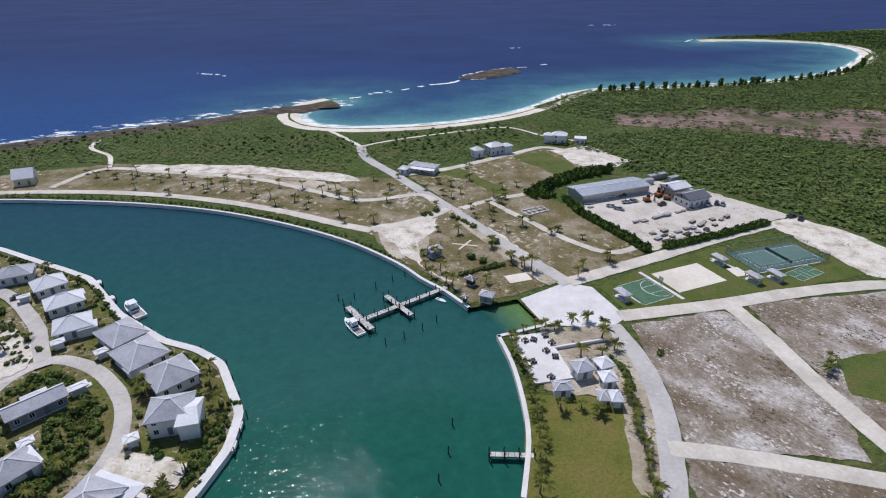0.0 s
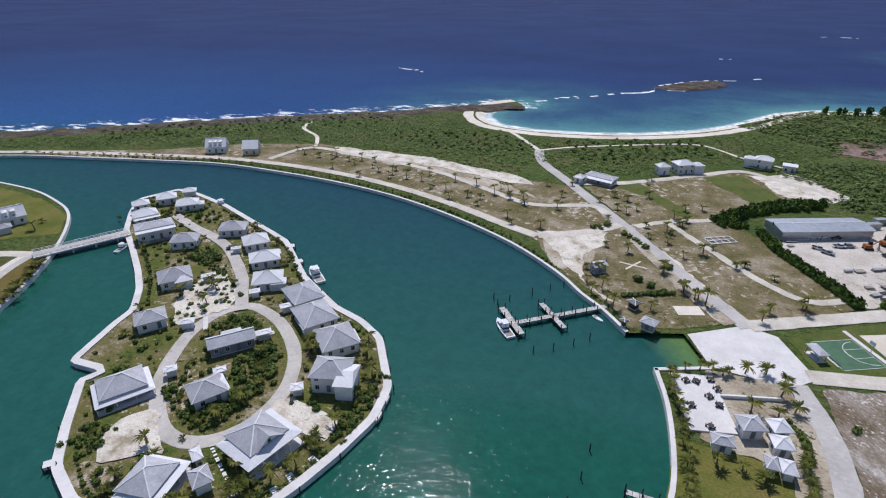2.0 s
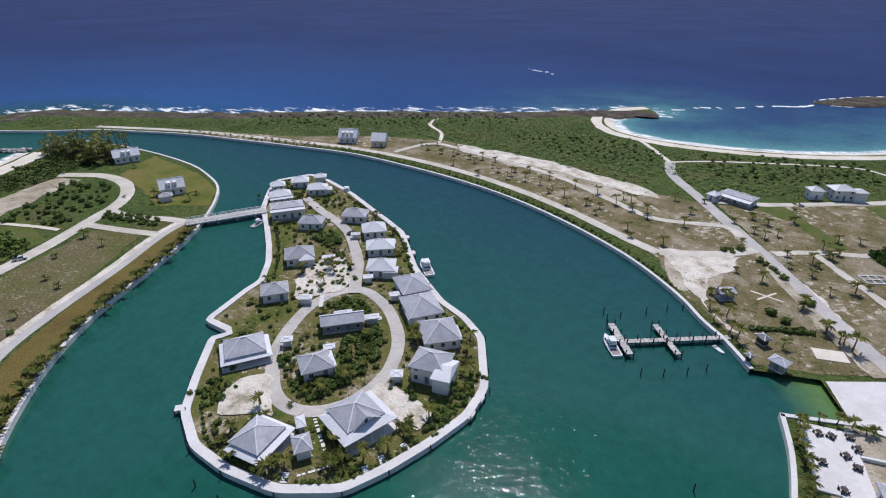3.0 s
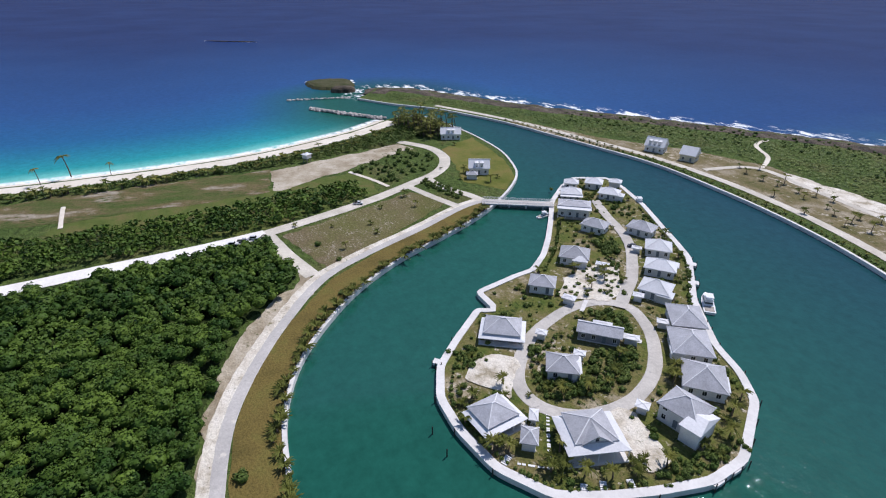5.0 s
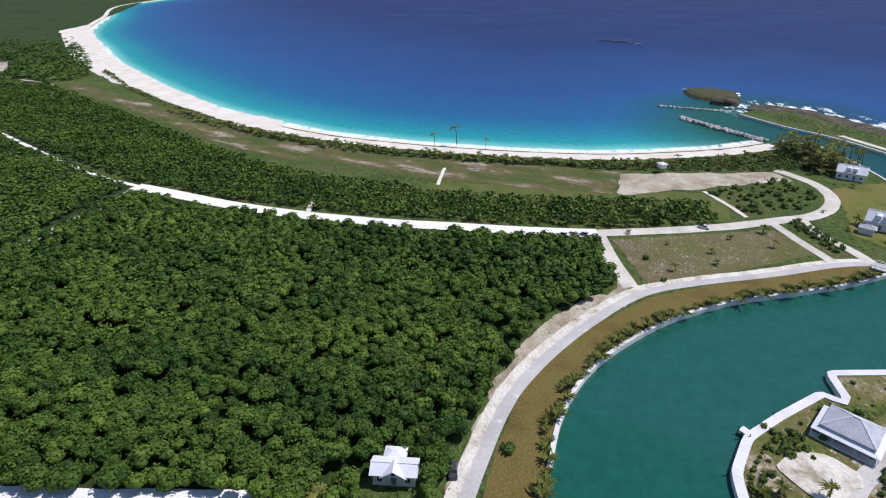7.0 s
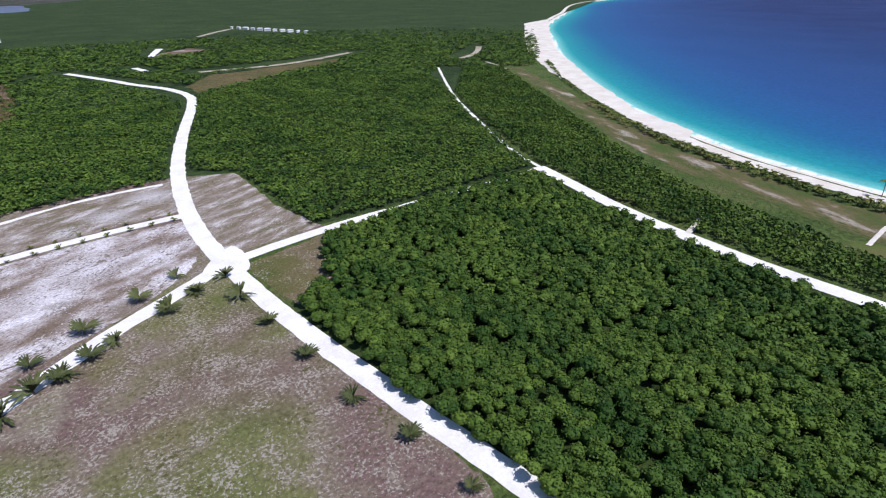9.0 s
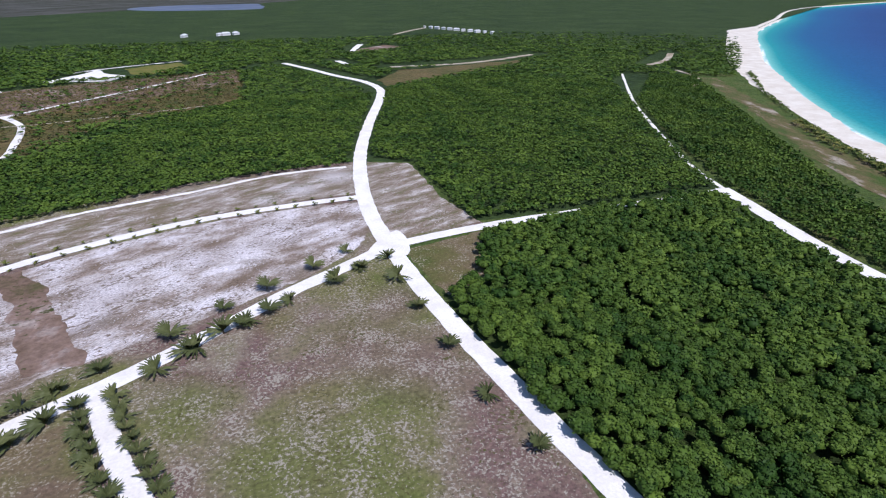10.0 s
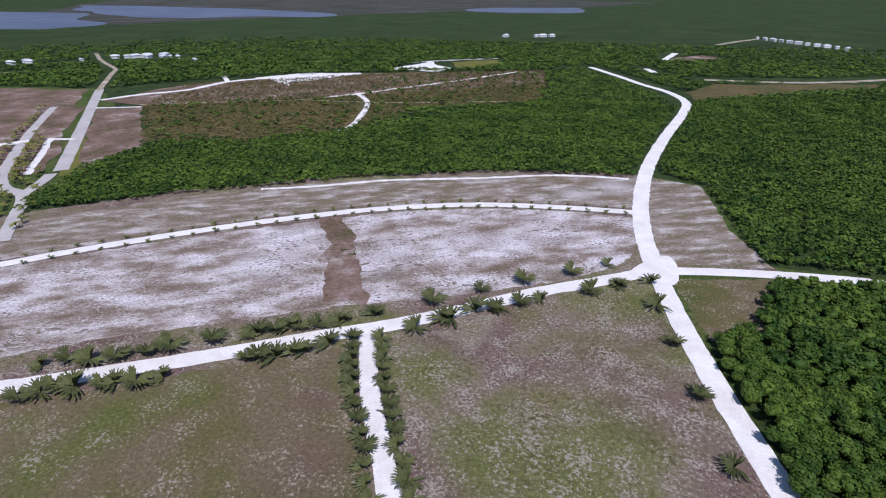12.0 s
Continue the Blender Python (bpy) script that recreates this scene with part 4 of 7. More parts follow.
wood("woods", [(-80, -36), (-86, -16), (-68, -13.5), (-62, -18), (-61, -46), (-70, -48)], 3.1, NEAR_TREE, (0.45, 0.85), 3.0, [([(-74.2, -24.6), (-73.6, -24.6)], 7.0), ([(-72, -36), (-73, -34)], 2.5)],
     "green trees round the roadside house")
wood("woods", [(-82, -196), (-207, -198), (-222, -233), (-255, -305), (-297, -388), (-330, -470), (-230, -560), (-112, -500), (-76, -372), (-58, -298), (-78, -284), (-80, -226)],
     3.3, MID_TREE, (0.45, 0.9), 2.6, [(T_DITCH, 3.2), (T_A, 4.5), (T_B, 6.5)], "dense green woodland further inland", tone=0.5, squash=0.6)
wood("woods", [(-48, -291), (21, -283), (104, -253), (173, -212), (228, -178), (245, -225), (262, -290), (240, -285), (110, -365), (30, -480), (-60, -500), (-95, -480), (-64, -372)],
     3.3, MID_TREE, (0.45, 0.9), 2.2, [(T_B, 6.5)], "dense green woodland beyond the fields", tone=0.5, squash=0.6)
wood("woods", [(-214, -196), (-203, -141), (-200, -85), (-202, -38), (-206, 8), (-208, 20), (-226, 72), (-244, 66), (-240, 28), (-232, -10), (-234, -60), (-240, -110), (-256, -160), (-300, -240), (-345, -320),
               (-430, -470), (-400, -500), (-302, -388), (-260, -305), (-228, -233)], 3.0, MID_TREE, (0.45, 0.9), 1.9, [(T_BEACH, 6.2), (T_DITCH, 3.2)], "band of woods between the sand road and the dunes")
BEACH_EDGE = [(-520, -485), (-430, -380), (-365, -270), (-325, -190), (-303, -110), (-299, -40), (-302, 20), (-312, 55), (-332, 100), (-350, 130), (-330, 150), (-308, 130),
              (-300, 108), (-288, 45), (-284, -30), (-287, -100), (-305, -180), (-350, -265), (-420, -370), (-500, -470)]
wood("beach_thicket", BEACH_EDGE, 3.2, MID_TREE, (0.4, 0.7), 1.3, [(BEACH, 25)], "thicket of shrubs along the beach", BUSH)
wood("woods", [(-330, -470), (-230, -560), (-112, -500), (-100, -560), (-60, -650), (0, -720), (0, -1000), (-700, -1000), (-900, -900), (-560, -540), (-470, -460), (-380, -520)], 6.4, FAR_TREE, (0.45, 0.8), 2.0,
     SOUTH_LANES, "far green woods", tone=0.5, squash=0.42)
wood("woods", [(-95, -480), (30, -480), (110, -365), (240, -285), (262, -300), (330, -395), (190, -460), (185, -610), (22, -650), (-30, -720), (-60, -650), (-98, -556), (-106, -512)], 4.6, FAR_TREE, (0.45, 0.8), 1.8,
     SOUTH_LANES, "thin green woods among the cleared land", tone=0.5, squash=0.42)
wood("woods", [(0, -720), (22, -660), (185, -620), (330, -560), (430, -450), (640, -430), (900, -600), (900, -1000), (0, -1000)], 6.8, FAR_TREE, (0.45, 0.8), 2.0, SOUTH_LANES, "far green woods", tone=0.5, squash=0.42)
wood("woods", [(150, 205), (128, 235), (104, 256), (86, 268), (100, 282), (74, 305), (60, 312), (90, 330), (150, 345), (220, 320), (254, 292), (330, 285), (400, 320), (430, 250), (400, 170), (180, 158)], 3.3, FAR_TREE, (0.4, 0.7), 0.6,
     [], "dense low woods behind the works yard", BUSH, tone=0.5, squash=0.34)
wood("woods", [(70, 410), (118, 360), (120, 390), (216, 405), (340, 395), (430, 345), (620, 400), (620, 760), (560, 740), (500, 655), (415, 572), (340, 528), (270, 502), (200, 488), (120, 470)], 4.2, FAR_TREE, (0.4, 0.7), 0.6,
     [], "low green woods behind the small bay", BUSH, tone=0.5, squash=0.34)
wood("marsh_scrub", [(110, 350), (118, 392), (216, 408), (345, 396), (425, 340), (330, 285), (254, 292), (217, 322), (173, 343)], 7.0, FAR_TREE, (0.15, 0.5), 0.3,
     [([(190, 372), (300, 345), (380, 335)], 12), ([(130, 372), (160, 368)], 7)], "scattered low scrub over the dried marsh", BUSH, category="scrub", tone=0.35, squash=0.35)
wood("woods", [(432, 872), (500, 888), (562, 810), (570, 745), (640, 700), (900, 760), (1000, 1020), (700, 985), (500, 915), (410, 885)], 5.2, FAR_TREE, (0.45, 0.8), 1.5,
     [], "dark woods on the far cape", tone=0.4, squash=0.5)
wood("dune_scrub", [(-470, 160), (-430, 195), (-380, 220), (-330, 250), (-290, 280), (-240, 315), (-190, 345), (-150, 375), (-115, 392), (-92, 350), (-55, 342), (-10, 348), (40, 372), (70, 400), (118, 356),
                    (90, 332), (50, 312), (20, 290), (-20, 266), (-48, 290), (-50, 262), (-94, 268), (-150, 280), (-200, 275), (-240, 250), (-300, 225), (-370, 195), (-430, 150)], 3.2, SHRUBLET, (0.22, 0.55), 0.1,
     [([(-48, 307), (-60, 325), (-75, 345)], 3), ([(-48, 307), (-30, 320), (0, 335), (40, 350), (80, 318)], 2.5), ([(-175, 270), (-186, 290), (-205, 305), (-210, 322)], 3), (BAY_SHORE, 19), (NORTH_SHORE, 27)], "low green scrub on the dunes", BUSH, category="scrub", tone=0.7, squash=0.3)

BROWNBUSH = leafy("brown_scrub_leaves", (0.07, 0.09, 0.022), (0.17, 0.13, 0.05), 0.7)
CLEARINGS = []
wood("brown_scrub", BROWN.tolist(), 3.9, SHRUBLET, (0.3, 0.6), 0.2, SOUTH_LANES[1:2] + [([(200, -462), (136, -537), (51, -651)], 4), ([(183, -483), (159, -445), (142, -360), (149, -335)], 4.5)],
     "low brown and olive scrub on cleared land", BROWNBUSH, category="scrub", tone=0.6, squash=0.4)

# ---- building blocks for things ----
ROOF = plain("grey_shingle", (0.42, 0.42, 0.45), 0.75, size=0.35, contrast=0.16, vary=0.12)
PALEROOF = plain("pale_metal_roof", (0.7, 0.7, 0.72), 0.5, size=0.5, contrast=0.08, vary=0.06)
DARKROOF = plain("dark_roof", (0.14, 0.14, 0.16), 0.6, size=0.4, vary=0.1)
WALLW = plain("white_painted_wall", (0.7, 0.69, 0.68), 0.8, size=0.4, contrast=0.07, vary=0.08)
WALLP = plain("pink_grey_wall", (0.36, 0.3, 0.29), 0.85, size=0.4, contrast=0.1)
WALLY = plain("cream_wall", (0.6, 0.56, 0.42), 0.85, size=0.4, contrast=0.08)
TRIM = plain("white_trim", (0.74, 0.74, 0.74), 0.5, size=0.3, contrast=0.05)
GLASS = plain("dark_window_glass", (0.03, 0.035, 0.04), 0.08, size=0.5, contrast=0.2, spec=0.6)
WOOD = plain("weathered_timber", (0.36, 0.32, 0.28), 0.85, size=0.25, contrast=0.25, vary=0.15)
DECKWOOD = plain("bleached_deck_timber", (0.5, 0.48, 0.45), 0.85, size=0.25, contrast=0.2, vary=0.15)
DARKWOOD = plain("wet_dark_timber", (0.06, 0.05, 0.045), 0.7, size=0.3, contrast=0.3)
GELCOAT = plain("white_gelcoat", (0.78, 0.79, 0.8), 0.25, size=0.8, contrast=0.04, spec=0.5)
METAL = plain("galvanised_metal", (0.45, 0.46, 0.47), 0.45, 0.6, size=0.4)
RUBBER = plain("black_rubber", (0.02, 0.02, 0.02), 0.8)
COURTGREEN = plain("green_court_paint", (0.07, 0.15, 0.085), 0.8, size=1.5, contrast=0.12)
COURTBLUE = plain("grey_green_court_paint", (0.1, 0.17, 0.15), 0.8, size=1.5, contrast=0.12)
ORANGE = plain("orange_machine_paint", (0.32, 0.12, 0.04), 0.5, size=0.5)
NET = plain("dark_fence_mesh", (0.05, 0.09, 0.08), 0.9)
PALM = leafy("palm_fronds", (0.075, 0.095, 0.02), (0.24, 0.23, 0.055), 0.5)
DATE_LEAF = leafy("date_palm_fronds", (0.045, 0.062, 0.022), (0.15, 0.16, 0.06), 0.5)
TRUNK = plain("palm_trunk", (0.16, 0.12, 0.09), 0.9, size=0.2, contrast=0.3)
FOAM = plain("sea_foam", (0.85, 0.87, 0.88), 0.9, size=2.0, contrast=0.08)


class Form:
    """Gathers simple solids into one mesh."""

    def __init__(self):
        self.v, self.f = [], []

    def add(self, verts, faces):
        o = len(self.v)
        self.v += [tuple(map(float, p)) for p in verts]
        self.f += [tuple(o + i for i in q) for q in faces]
        return self

    def box(self, x, y, z, sx, sy, sz, taper=1.0):
        """Centre of its foot at x, y, z."""
        a, b, t = sx / 2, sy / 2, taper
        return self.add([(x - a, y - b, z), (x + a, y - b, z), (x + a, y + b, z), (x - a, y + b, z), (x - a * t, y - b * t, z + sz), (x + a * t, y - b * t, z + sz),
                         (x + a * t, y + b * t, z + sz), (x - a * t, y + b * t, z + sz)],
                        [(3, 2, 1, 0), (4, 5, 6, 7), (0, 1, 5, 4), (1, 2, 6, 5), (2, 3, 7, 6), (3, 0, 4, 7)])

    def tube(self, pts, radii, sides=7):
        rings = []
        for (x, y, z), r in zip(pts, radii):
            rings.append([(x + r * math.cos(k * 2 * math.pi / sides), y + r * math.sin(k * 2 * math.pi / sides), z) for k in range(sides)])
        n = len(rings)
        faces = [(i * sides + k, i * sides + (k + 1) % sides, (i + 1) * sides + (k + 1) % sides, (i + 1) * sides + k) for i in range(n - 1) for k in range(sides)]
        faces += [tuple(range(sides))[::-1], tuple((n - 1) * sides + k for k in range(sides))]
        return self.add([p for r in rings for p in r], faces)

    def hip(self, w, d, z, rise, ridge=None, thick=0.22, x=0.0, y=0.0):
        """A hipped roof along x with a thick eave; ridge: length of the ridge (w for a gable)."""
        a, b = w / 2, d / 2
        r = max(0.05, (w - d) if ridge is None else ridge) / 2
        v = [(-a, -b, z), (a, -b, z), (a, b, z), (-a, b, z), (-a, -b, z + thick), (a, -b, z + thick), (a, b, z + thick), (-a, b, z + thick), (-r, 0, z + rise), (r, 0, z + rise)]
        return self.add([(p[0] + x, p[1] + y, p[2]) for p in v],
                        [(3, 2, 1, 0), (0, 1, 5, 4), (1, 2, 6, 5), (2, 3, 7, 6), (3, 0, 4, 7), (4, 5, 9, 8), (6, 7, 8, 9), (5, 6, 9), (7, 4, 8)])

    def mesh(self, name, material):
        me = bpy.data.meshes.new(name)
        me.from_pydata(self.v, [], self.f)
        me.materials.append(material)
        me.update()
        return me


def part(name, shape, material, parent, label="", m=None):
    """A mesh object under a thing or a part; shape: a Form or a ready mesh."""
    ob = new(name, shape.mesh(name, material) if isinstance(shape, Form) else shape)
    ob.parent = parent
    if m is not None:
        ob.matrix_basis = m
    return tagged(ob, label)


def thing(name, m, label, category, group=""):
    ob = new(name)
    ob.empty_display_size = 0.5
    ob.matrix_basis = m
    return tagged(ob, label, category, group)


def at(x, y, rot=0.0, z=0.0, s=1.0):
    return pose(x, y, z, 0, 0, rot) @ Matrix.Scale(s, 4)


WIN_FRAME = Form().box(0, 0, 0, 1.15, 0.1, 0.1).box(0, 0, 1.4, 1.15, 0.1, 0.1).box(-0.53, 0, 0.1, 0.1, 0.1, 1.3).box(0.53, 0, 0.1, 0.1, 0.1, 1.3).box(0, 0, 0.1, 0.05, 0.07, 1.3).mesh("frame", TRIM)
WIN_PANE = Form().box(0, 0.01, 0.1, 0.96, 0.03, 1.3).mesh("pane", GLASS)
DOOR = Form().box(0, 0, 0, 1.0, 0.1, 2.1).box(0, -0.04, 0.2, 0.7, 0.04, 0.8).box(0, -0.04, 1.15, 0.7, 0.04, 0.75).mesh("door", plain("blue_grey_door", (0.16, 0.19, 0.22), 0.6))


HOMES = []


def house(x, y, rot, w, d, label, h=2.9, roof="hip", wall=WALLW, cover=ROOF, porch=0.0, pitch=0.62, wing=None, dormers=0, skirt=0.0, front=0.0, z=0.0, category="house", group="island houses", windows=True):
    """A cottage: roof w by d along x, walls set in under the eaves; porch: depth of a lower veranda roof at -y;
    wing: (x, y, w, d) of a lower hipped wing; front: width of a gable over the -y side."""
    HOMES.append((x, y, max(w, d) * 0.56))
    t = thing("house", at(x, y, rot, z), label, category, group)
    ww, wd = w - 1.2, d - 1.2
    body = Form().box(0, 0, 0, ww, wd, h + 0.05)
    part("wall", body, wall, t)
    part("plinth", Form().box(0, 0, 0, ww + 0.16, wd + 0.16, 0.35), CONCRETE, t)
    rise = d / 2 * pitch
    f = Form()
    if roof == "hip":
        f.hip(w, d, h, rise)
    elif roof == "gable":
        f.hip(w, d, h, rise, ridge=w - 0.02)
    else:
        f.hip(w, d, h, 0.5, ridge=w - 0.02)
    top = part("roof", f, cover, t)
    r = (w - d if roof == "hip" else w - 0.2) / 2
    if roof in ("hip", "gable") and w > d:
        part("ridge_cap", Form().box(0, 0, h + rise - 0.05, 2 * r + 0.3, 0.34, 0.13), PALEROOF, top, "pale ridge cap")
    if roof == "hip":
        for sx in (-1, 1):
            for sy in (-1, 1):
                a, b = np.array((sx * w / 2, sy * d / 2, h + 0.24)), np.array((sx * max(r, 0.03), 0, h + rise + 0.03))
                u = (b - a) / np.linalg.norm(b - a)
                s = np.cross(u, (0, 0, 1.0))
                s = s / np.linalg.norm(s) * 0.14
                n = np.array((0, 0, 0.07))
                part("hip_cap", Form().add([a - s, a + s, b + s, b - s, a + n, b + n], [(0, 4, 5, 3), (4, 1, 2, 5), (0, 1, 4), (3, 5, 2), (0, 3, 2, 1)]), PALEROOF, top, "pale hip cap")
    if roof == "gable":
        for sx in (-1, 1):
            part("gable_window", WIN_PANE, GLASS, t, m=pose(sx * (w / 2 + 0.03), 0, h + 0.4, 0, 0, 90) @ Matrix.Scale(0.8, 4))
    if front:
        fa, fy, fz = front / 2, -d / 2 - 0.3, h + front / 2 * pitch + 0.5
        part("gable_wall", Form().add([(-fa, fy + 0.5, h - 0.1), (fa, fy + 0.5, h - 0.1), (0, fy + 0.5, fz - 0.15), (-fa, 0, h - 0.1), (fa, 0, h - 0.1), (0, 0, fz - 0.15)],
                                      [(0, 1, 2), (3, 5, 4), (0, 2, 5, 3), (1, 4, 5, 2), (0, 3, 4, 1)]), wall, t)
        part("gable_roof", Form().add([(-fa - 0.4, fy, h - 0.1), (0, fy, fz), (fa + 0.4, fy, h - 0.1), (-fa - 0.4, 0.4, h - 0.1), (0, 0.4, fz), (fa + 0.4, 0.4, h - 0.1),
                                       (-fa - 0.4, fy, h - 0.28), (0, fy, fz - 0.18), (fa + 0.4, fy, h - 0.28)], [(0, 1, 4, 3), (1, 2, 5, 4), (0, 6, 7, 1), (1, 7, 8, 2)]), cover, t)
        part("gable_window", WIN_PANE, GLASS, t, m=pose(0, fy + 0.47, h + 0.15) @ Matrix.Scale(0.8, 4))
    if skirt:
        part("veranda_roof", Form().hip(w + 2 * skirt, d + skirt, h - 0.95, (d + skirt) / 2 * 0.42, y=-skirt / 2, thick=0.14), PALEROOF, t, "pale veranda roof")
        n = max(3, int((w + 2 * skirt) / 2.6))
        for k in range(n):
            part("veranda_post", Form().box(-w / 2 - skirt + 0.3 + k * (w + 2 * skirt - 0.6) / (n - 1), -d / 2 - skirt + 0.3, 0, 0.16, 0.16, h - 0.95), TRIM, t)
        part("veranda_floor", Form().box(0, -d / 2 - skirt / 2, 0, w + 2 * skirt - 0.4, skirt + 0.6, 0.34), CONCRETE, t)
    if porch:
        pd = porch
        p0, p1 = -wd / 2 + 0.05, -d / 2 - pd
        zz = h - 0.1
        g = Form().add([(-w / 2 - 0.2, p0, zz + 0.25), (w / 2 + 0.2, p0, zz + 0.25), (w / 2 + 0.2, p1, zz - 0.45), (-w / 2 - 0.2, p1, zz - 0.45),
                        (-w / 2 - 0.2, p0, zz + 0.1), (w / 2 + 0.2, p0, zz + 0.1), (w / 2 + 0.2, p1, zz - 0.6), (-w / 2 - 0.2, p1, zz - 0.6)],
                       [(0, 3, 2, 1), (4, 5, 6, 7), (3, 7, 6, 2), (0, 4, 7, 3), (1, 2, 6, 5)])
        part("porch_roof", g, PALEROOF, t, "pale metal porch roof")
        part("porch_floor", Form().box(0, (p0 + p1) / 2, 0, w - 0.2, abs(p1 - p0) - 0.3, 0.4), WOOD, t)
        n = max(3, int(w / 2.6))
        for k in range(n):
            part("porch_post", Form().box(-w / 2 + 0.35 + k * (w - 0.7) / (n - 1), p1 + 0.35, 0.4, 0.16, 0.16, zz - 0.95), TRIM, t)
    if wing:
        wx, wy, wgw, wgd = wing
        part("wing_wall", Form().box(wx, wy, 0, wgw - 0.9, wgd - 0.9, h - 0.35), wall, t)
        part("wing_roof", Form().hip(wgw, wgd, h - 0.4, min(wgw, wgd) / 2 * pitch, ridge=abs(wgw - wgd), x=wx, y=wy), PALEROOF, t, "pale wing roof")
    if windows:
        def facade(length, out, turn):
            n = max(1, int(length / 2.7))
            for k in range(n):
                u = (k - (n - 1) / 2) * length / n
                m = pose(0, 0, 0, 0, 0, turn) @ pose(u, -out, 0)
                if turn == 0 and k == n // 2:
                    part("door", DOOR, TRIM, t, m=m @ pose(0, -0.04, 0.36))
                else:
                    for lv in range(2 if h > 4.6 else 1):
                        wf = part("window", WIN_FRAME, TRIM, t, m=m @ pose(0, -0.03, 0.95 + lv * 2.6))
                        part("pane", WIN_PANE, GLASS, wf)
        facade(ww, wd / 2, 0)
        facade(ww, wd / 2, 180)
        facade(wd, ww / 2, 90)
        facade(wd, ww / 2, -90)
    for k in range(dormers):
        u = (k - (dormers - 1) / 2) * 2.6
        dm = part("dormer", Form().box(u, -d / 4, h + 0.2, 1.5, d / 3, rise * 0.62).hip(1.9, d / 2.6, h + 0.2 + rise * 0.62, 0.6, ridge=0.1, x=u, y=-d / 4), PALEROOF, t)
        part("pane", WIN_PANE, GLASS, dm, m=pose(u, -d / 4 - d / 6 - 0.03, h + 0.15) @ Matrix.Scale(0.75, 4))
    return t


# island houses: place, turn, roof size
house(-79.3, 50.6, 97, 8.8, 8.2, "grey hip-roofed cottage with a pale porch roof", skirt=1.4)
house(-65.4, 66.4, 72, 9.6, 9.4, "large grey-roofed house with a gable and wide veranda", h=4.0, skirt=2.0, front=6.4, roof="hip", pitch=0.55)
house(-60.5, 89.6, 14, 9.6, 8.6, "two-storey grey-roofed house with a lower wing", h=4.7, wing=(4.2, -2.0, 5.0, 8.6))
house(-67.2, 103.4, -45, 11.2, 10.4, "grey-roofed house beside the walkway", wing=(1, 3.2, 6, 5))
house(-78.8, 111.4, -38, 12.4, 10.6, "wide grey-roofed house facing the canal", wing=(4.3, -3.8, 3.6, 3.6))
house(-88.3, 120.2, -36, 11.8, 9.8, "grey shingle-roofed house beside the walkway")
house(-104.2, 124.6, 32, 9.8, 8.8, "white-walled cottage with a pale hip roof", cover=PALEROOF, wing=(3.4, -2.6, 5, 4.4))
house(-114.2, 136.6, 40, 10.4, 8.2, "white-walled cottage with a pale hip roof", cover=PALEROOF, wing=(3.6, 2.8, 4.4, 4))
house(-125.6, 147.0, 44, 9.4, 8.8, "white cottage with a pale double roof", cover=PALEROOF, wing=(0, 3.6, 6.5, 4.6))
house(-141.0, 153.8, 27, 10.4, 8.0, "white cottage with a grey hip roof", wing=(-2.4, 2.6, 5, 5))
house(-151.0, 139.0, 30, 10.0, 7.6, "grey hip-roofed cottage among palms")
house(-167.4, 141.2, 52, 13.6, 7.6, "long two-storey white building with a balcony", h=5.2, porch=1.6, pitch=0.35)
house(-184.0, 152.5, 55, 9.6, 7.6, "white cottage near the bridge", cover=PALEROOF, porch=1.2)
house(-194.5, 160.5, 50, 7.0, 6.0, "small white cottage with a pale roof", cover=PALEROOF)
house(-190.0, 170.5, 45, 8.4, 7.0, "white cottage at the island's tip", cover=PALEROOF)
house(-176.2, 168.0, 40, 9.4, 7.6, "white cottage with a pale roof", cover=PALEROOF, wing=(4.6, -1.5, 4.4, 4.4))
house(-186.0, 180.0, 40, 6.0, 5.0, "small boathouse at the water", cover=PALEROOF, windows=False)
house(-134.0, 115.8, 48, 10.4, 9.2, "grey hip-roofed cottage with a small wing", wing=(2.2, -3.4, 5.4, 4.4))
house(-122.6, 94.2, 50, 8.6, 7.6, "small grey hip-roofed cottage beside the canal")
house(-106.8, 69.8, 55, 10.4, 9.0, "pink-walled house with a grey roof and white porch", wall=WALLP, skirt=1.2)
house(-93.6, 93.2, 46, 12.4, 6.0, "long grey gabled house inside the ring road", roof="gable", wall=plain("grey_board_wall", (0.27, 0.27, 0.3), 0.85), wing=(0.5, 3.2, 5.4, 3.4))
house(-86.2, 75.0, 55, 8.4, 8.0, "grey hip-roofed cottage inside the ring road", wing=(3.0, 0.4, 3.6, 6.8))
house(-69.9, 54.3, 54, 4.0, 5.2, "small hip-roofed garden cottage", h=2.4, windows=False, category="cottage")
for sx, sy, sr, sw, sd in ((-75.0, 58.8, 54, 2.2, 3.8), (-66.8, 83.4, 34, 3.2, 2.8), (-104.0, 117.2, 40, 3.4, 2.8), (-112.0, 96.8, 35, 4.2, 3.0), (-100.6, 78.6, 45, 3.2, 2.6), (-88.6, 82.4, 45, 3.2, 2.4),
                           (-88.0, 99.6, 45, 4.4, 2.6), (-124.6, 120.4, 40, 4.6, 2.8), (-129.2, 140.2, 40, 3.6, 2.4), (-90.0, 113.2, 45, 3.4, 2.6)):
    house(sx, sy, sr, sw, sd, "small pale-roofed garden shed beside a cottage", h=2.0, cover=PALEROOF, windows=False, category="shed", group="garden sheds", pitch=0.4)

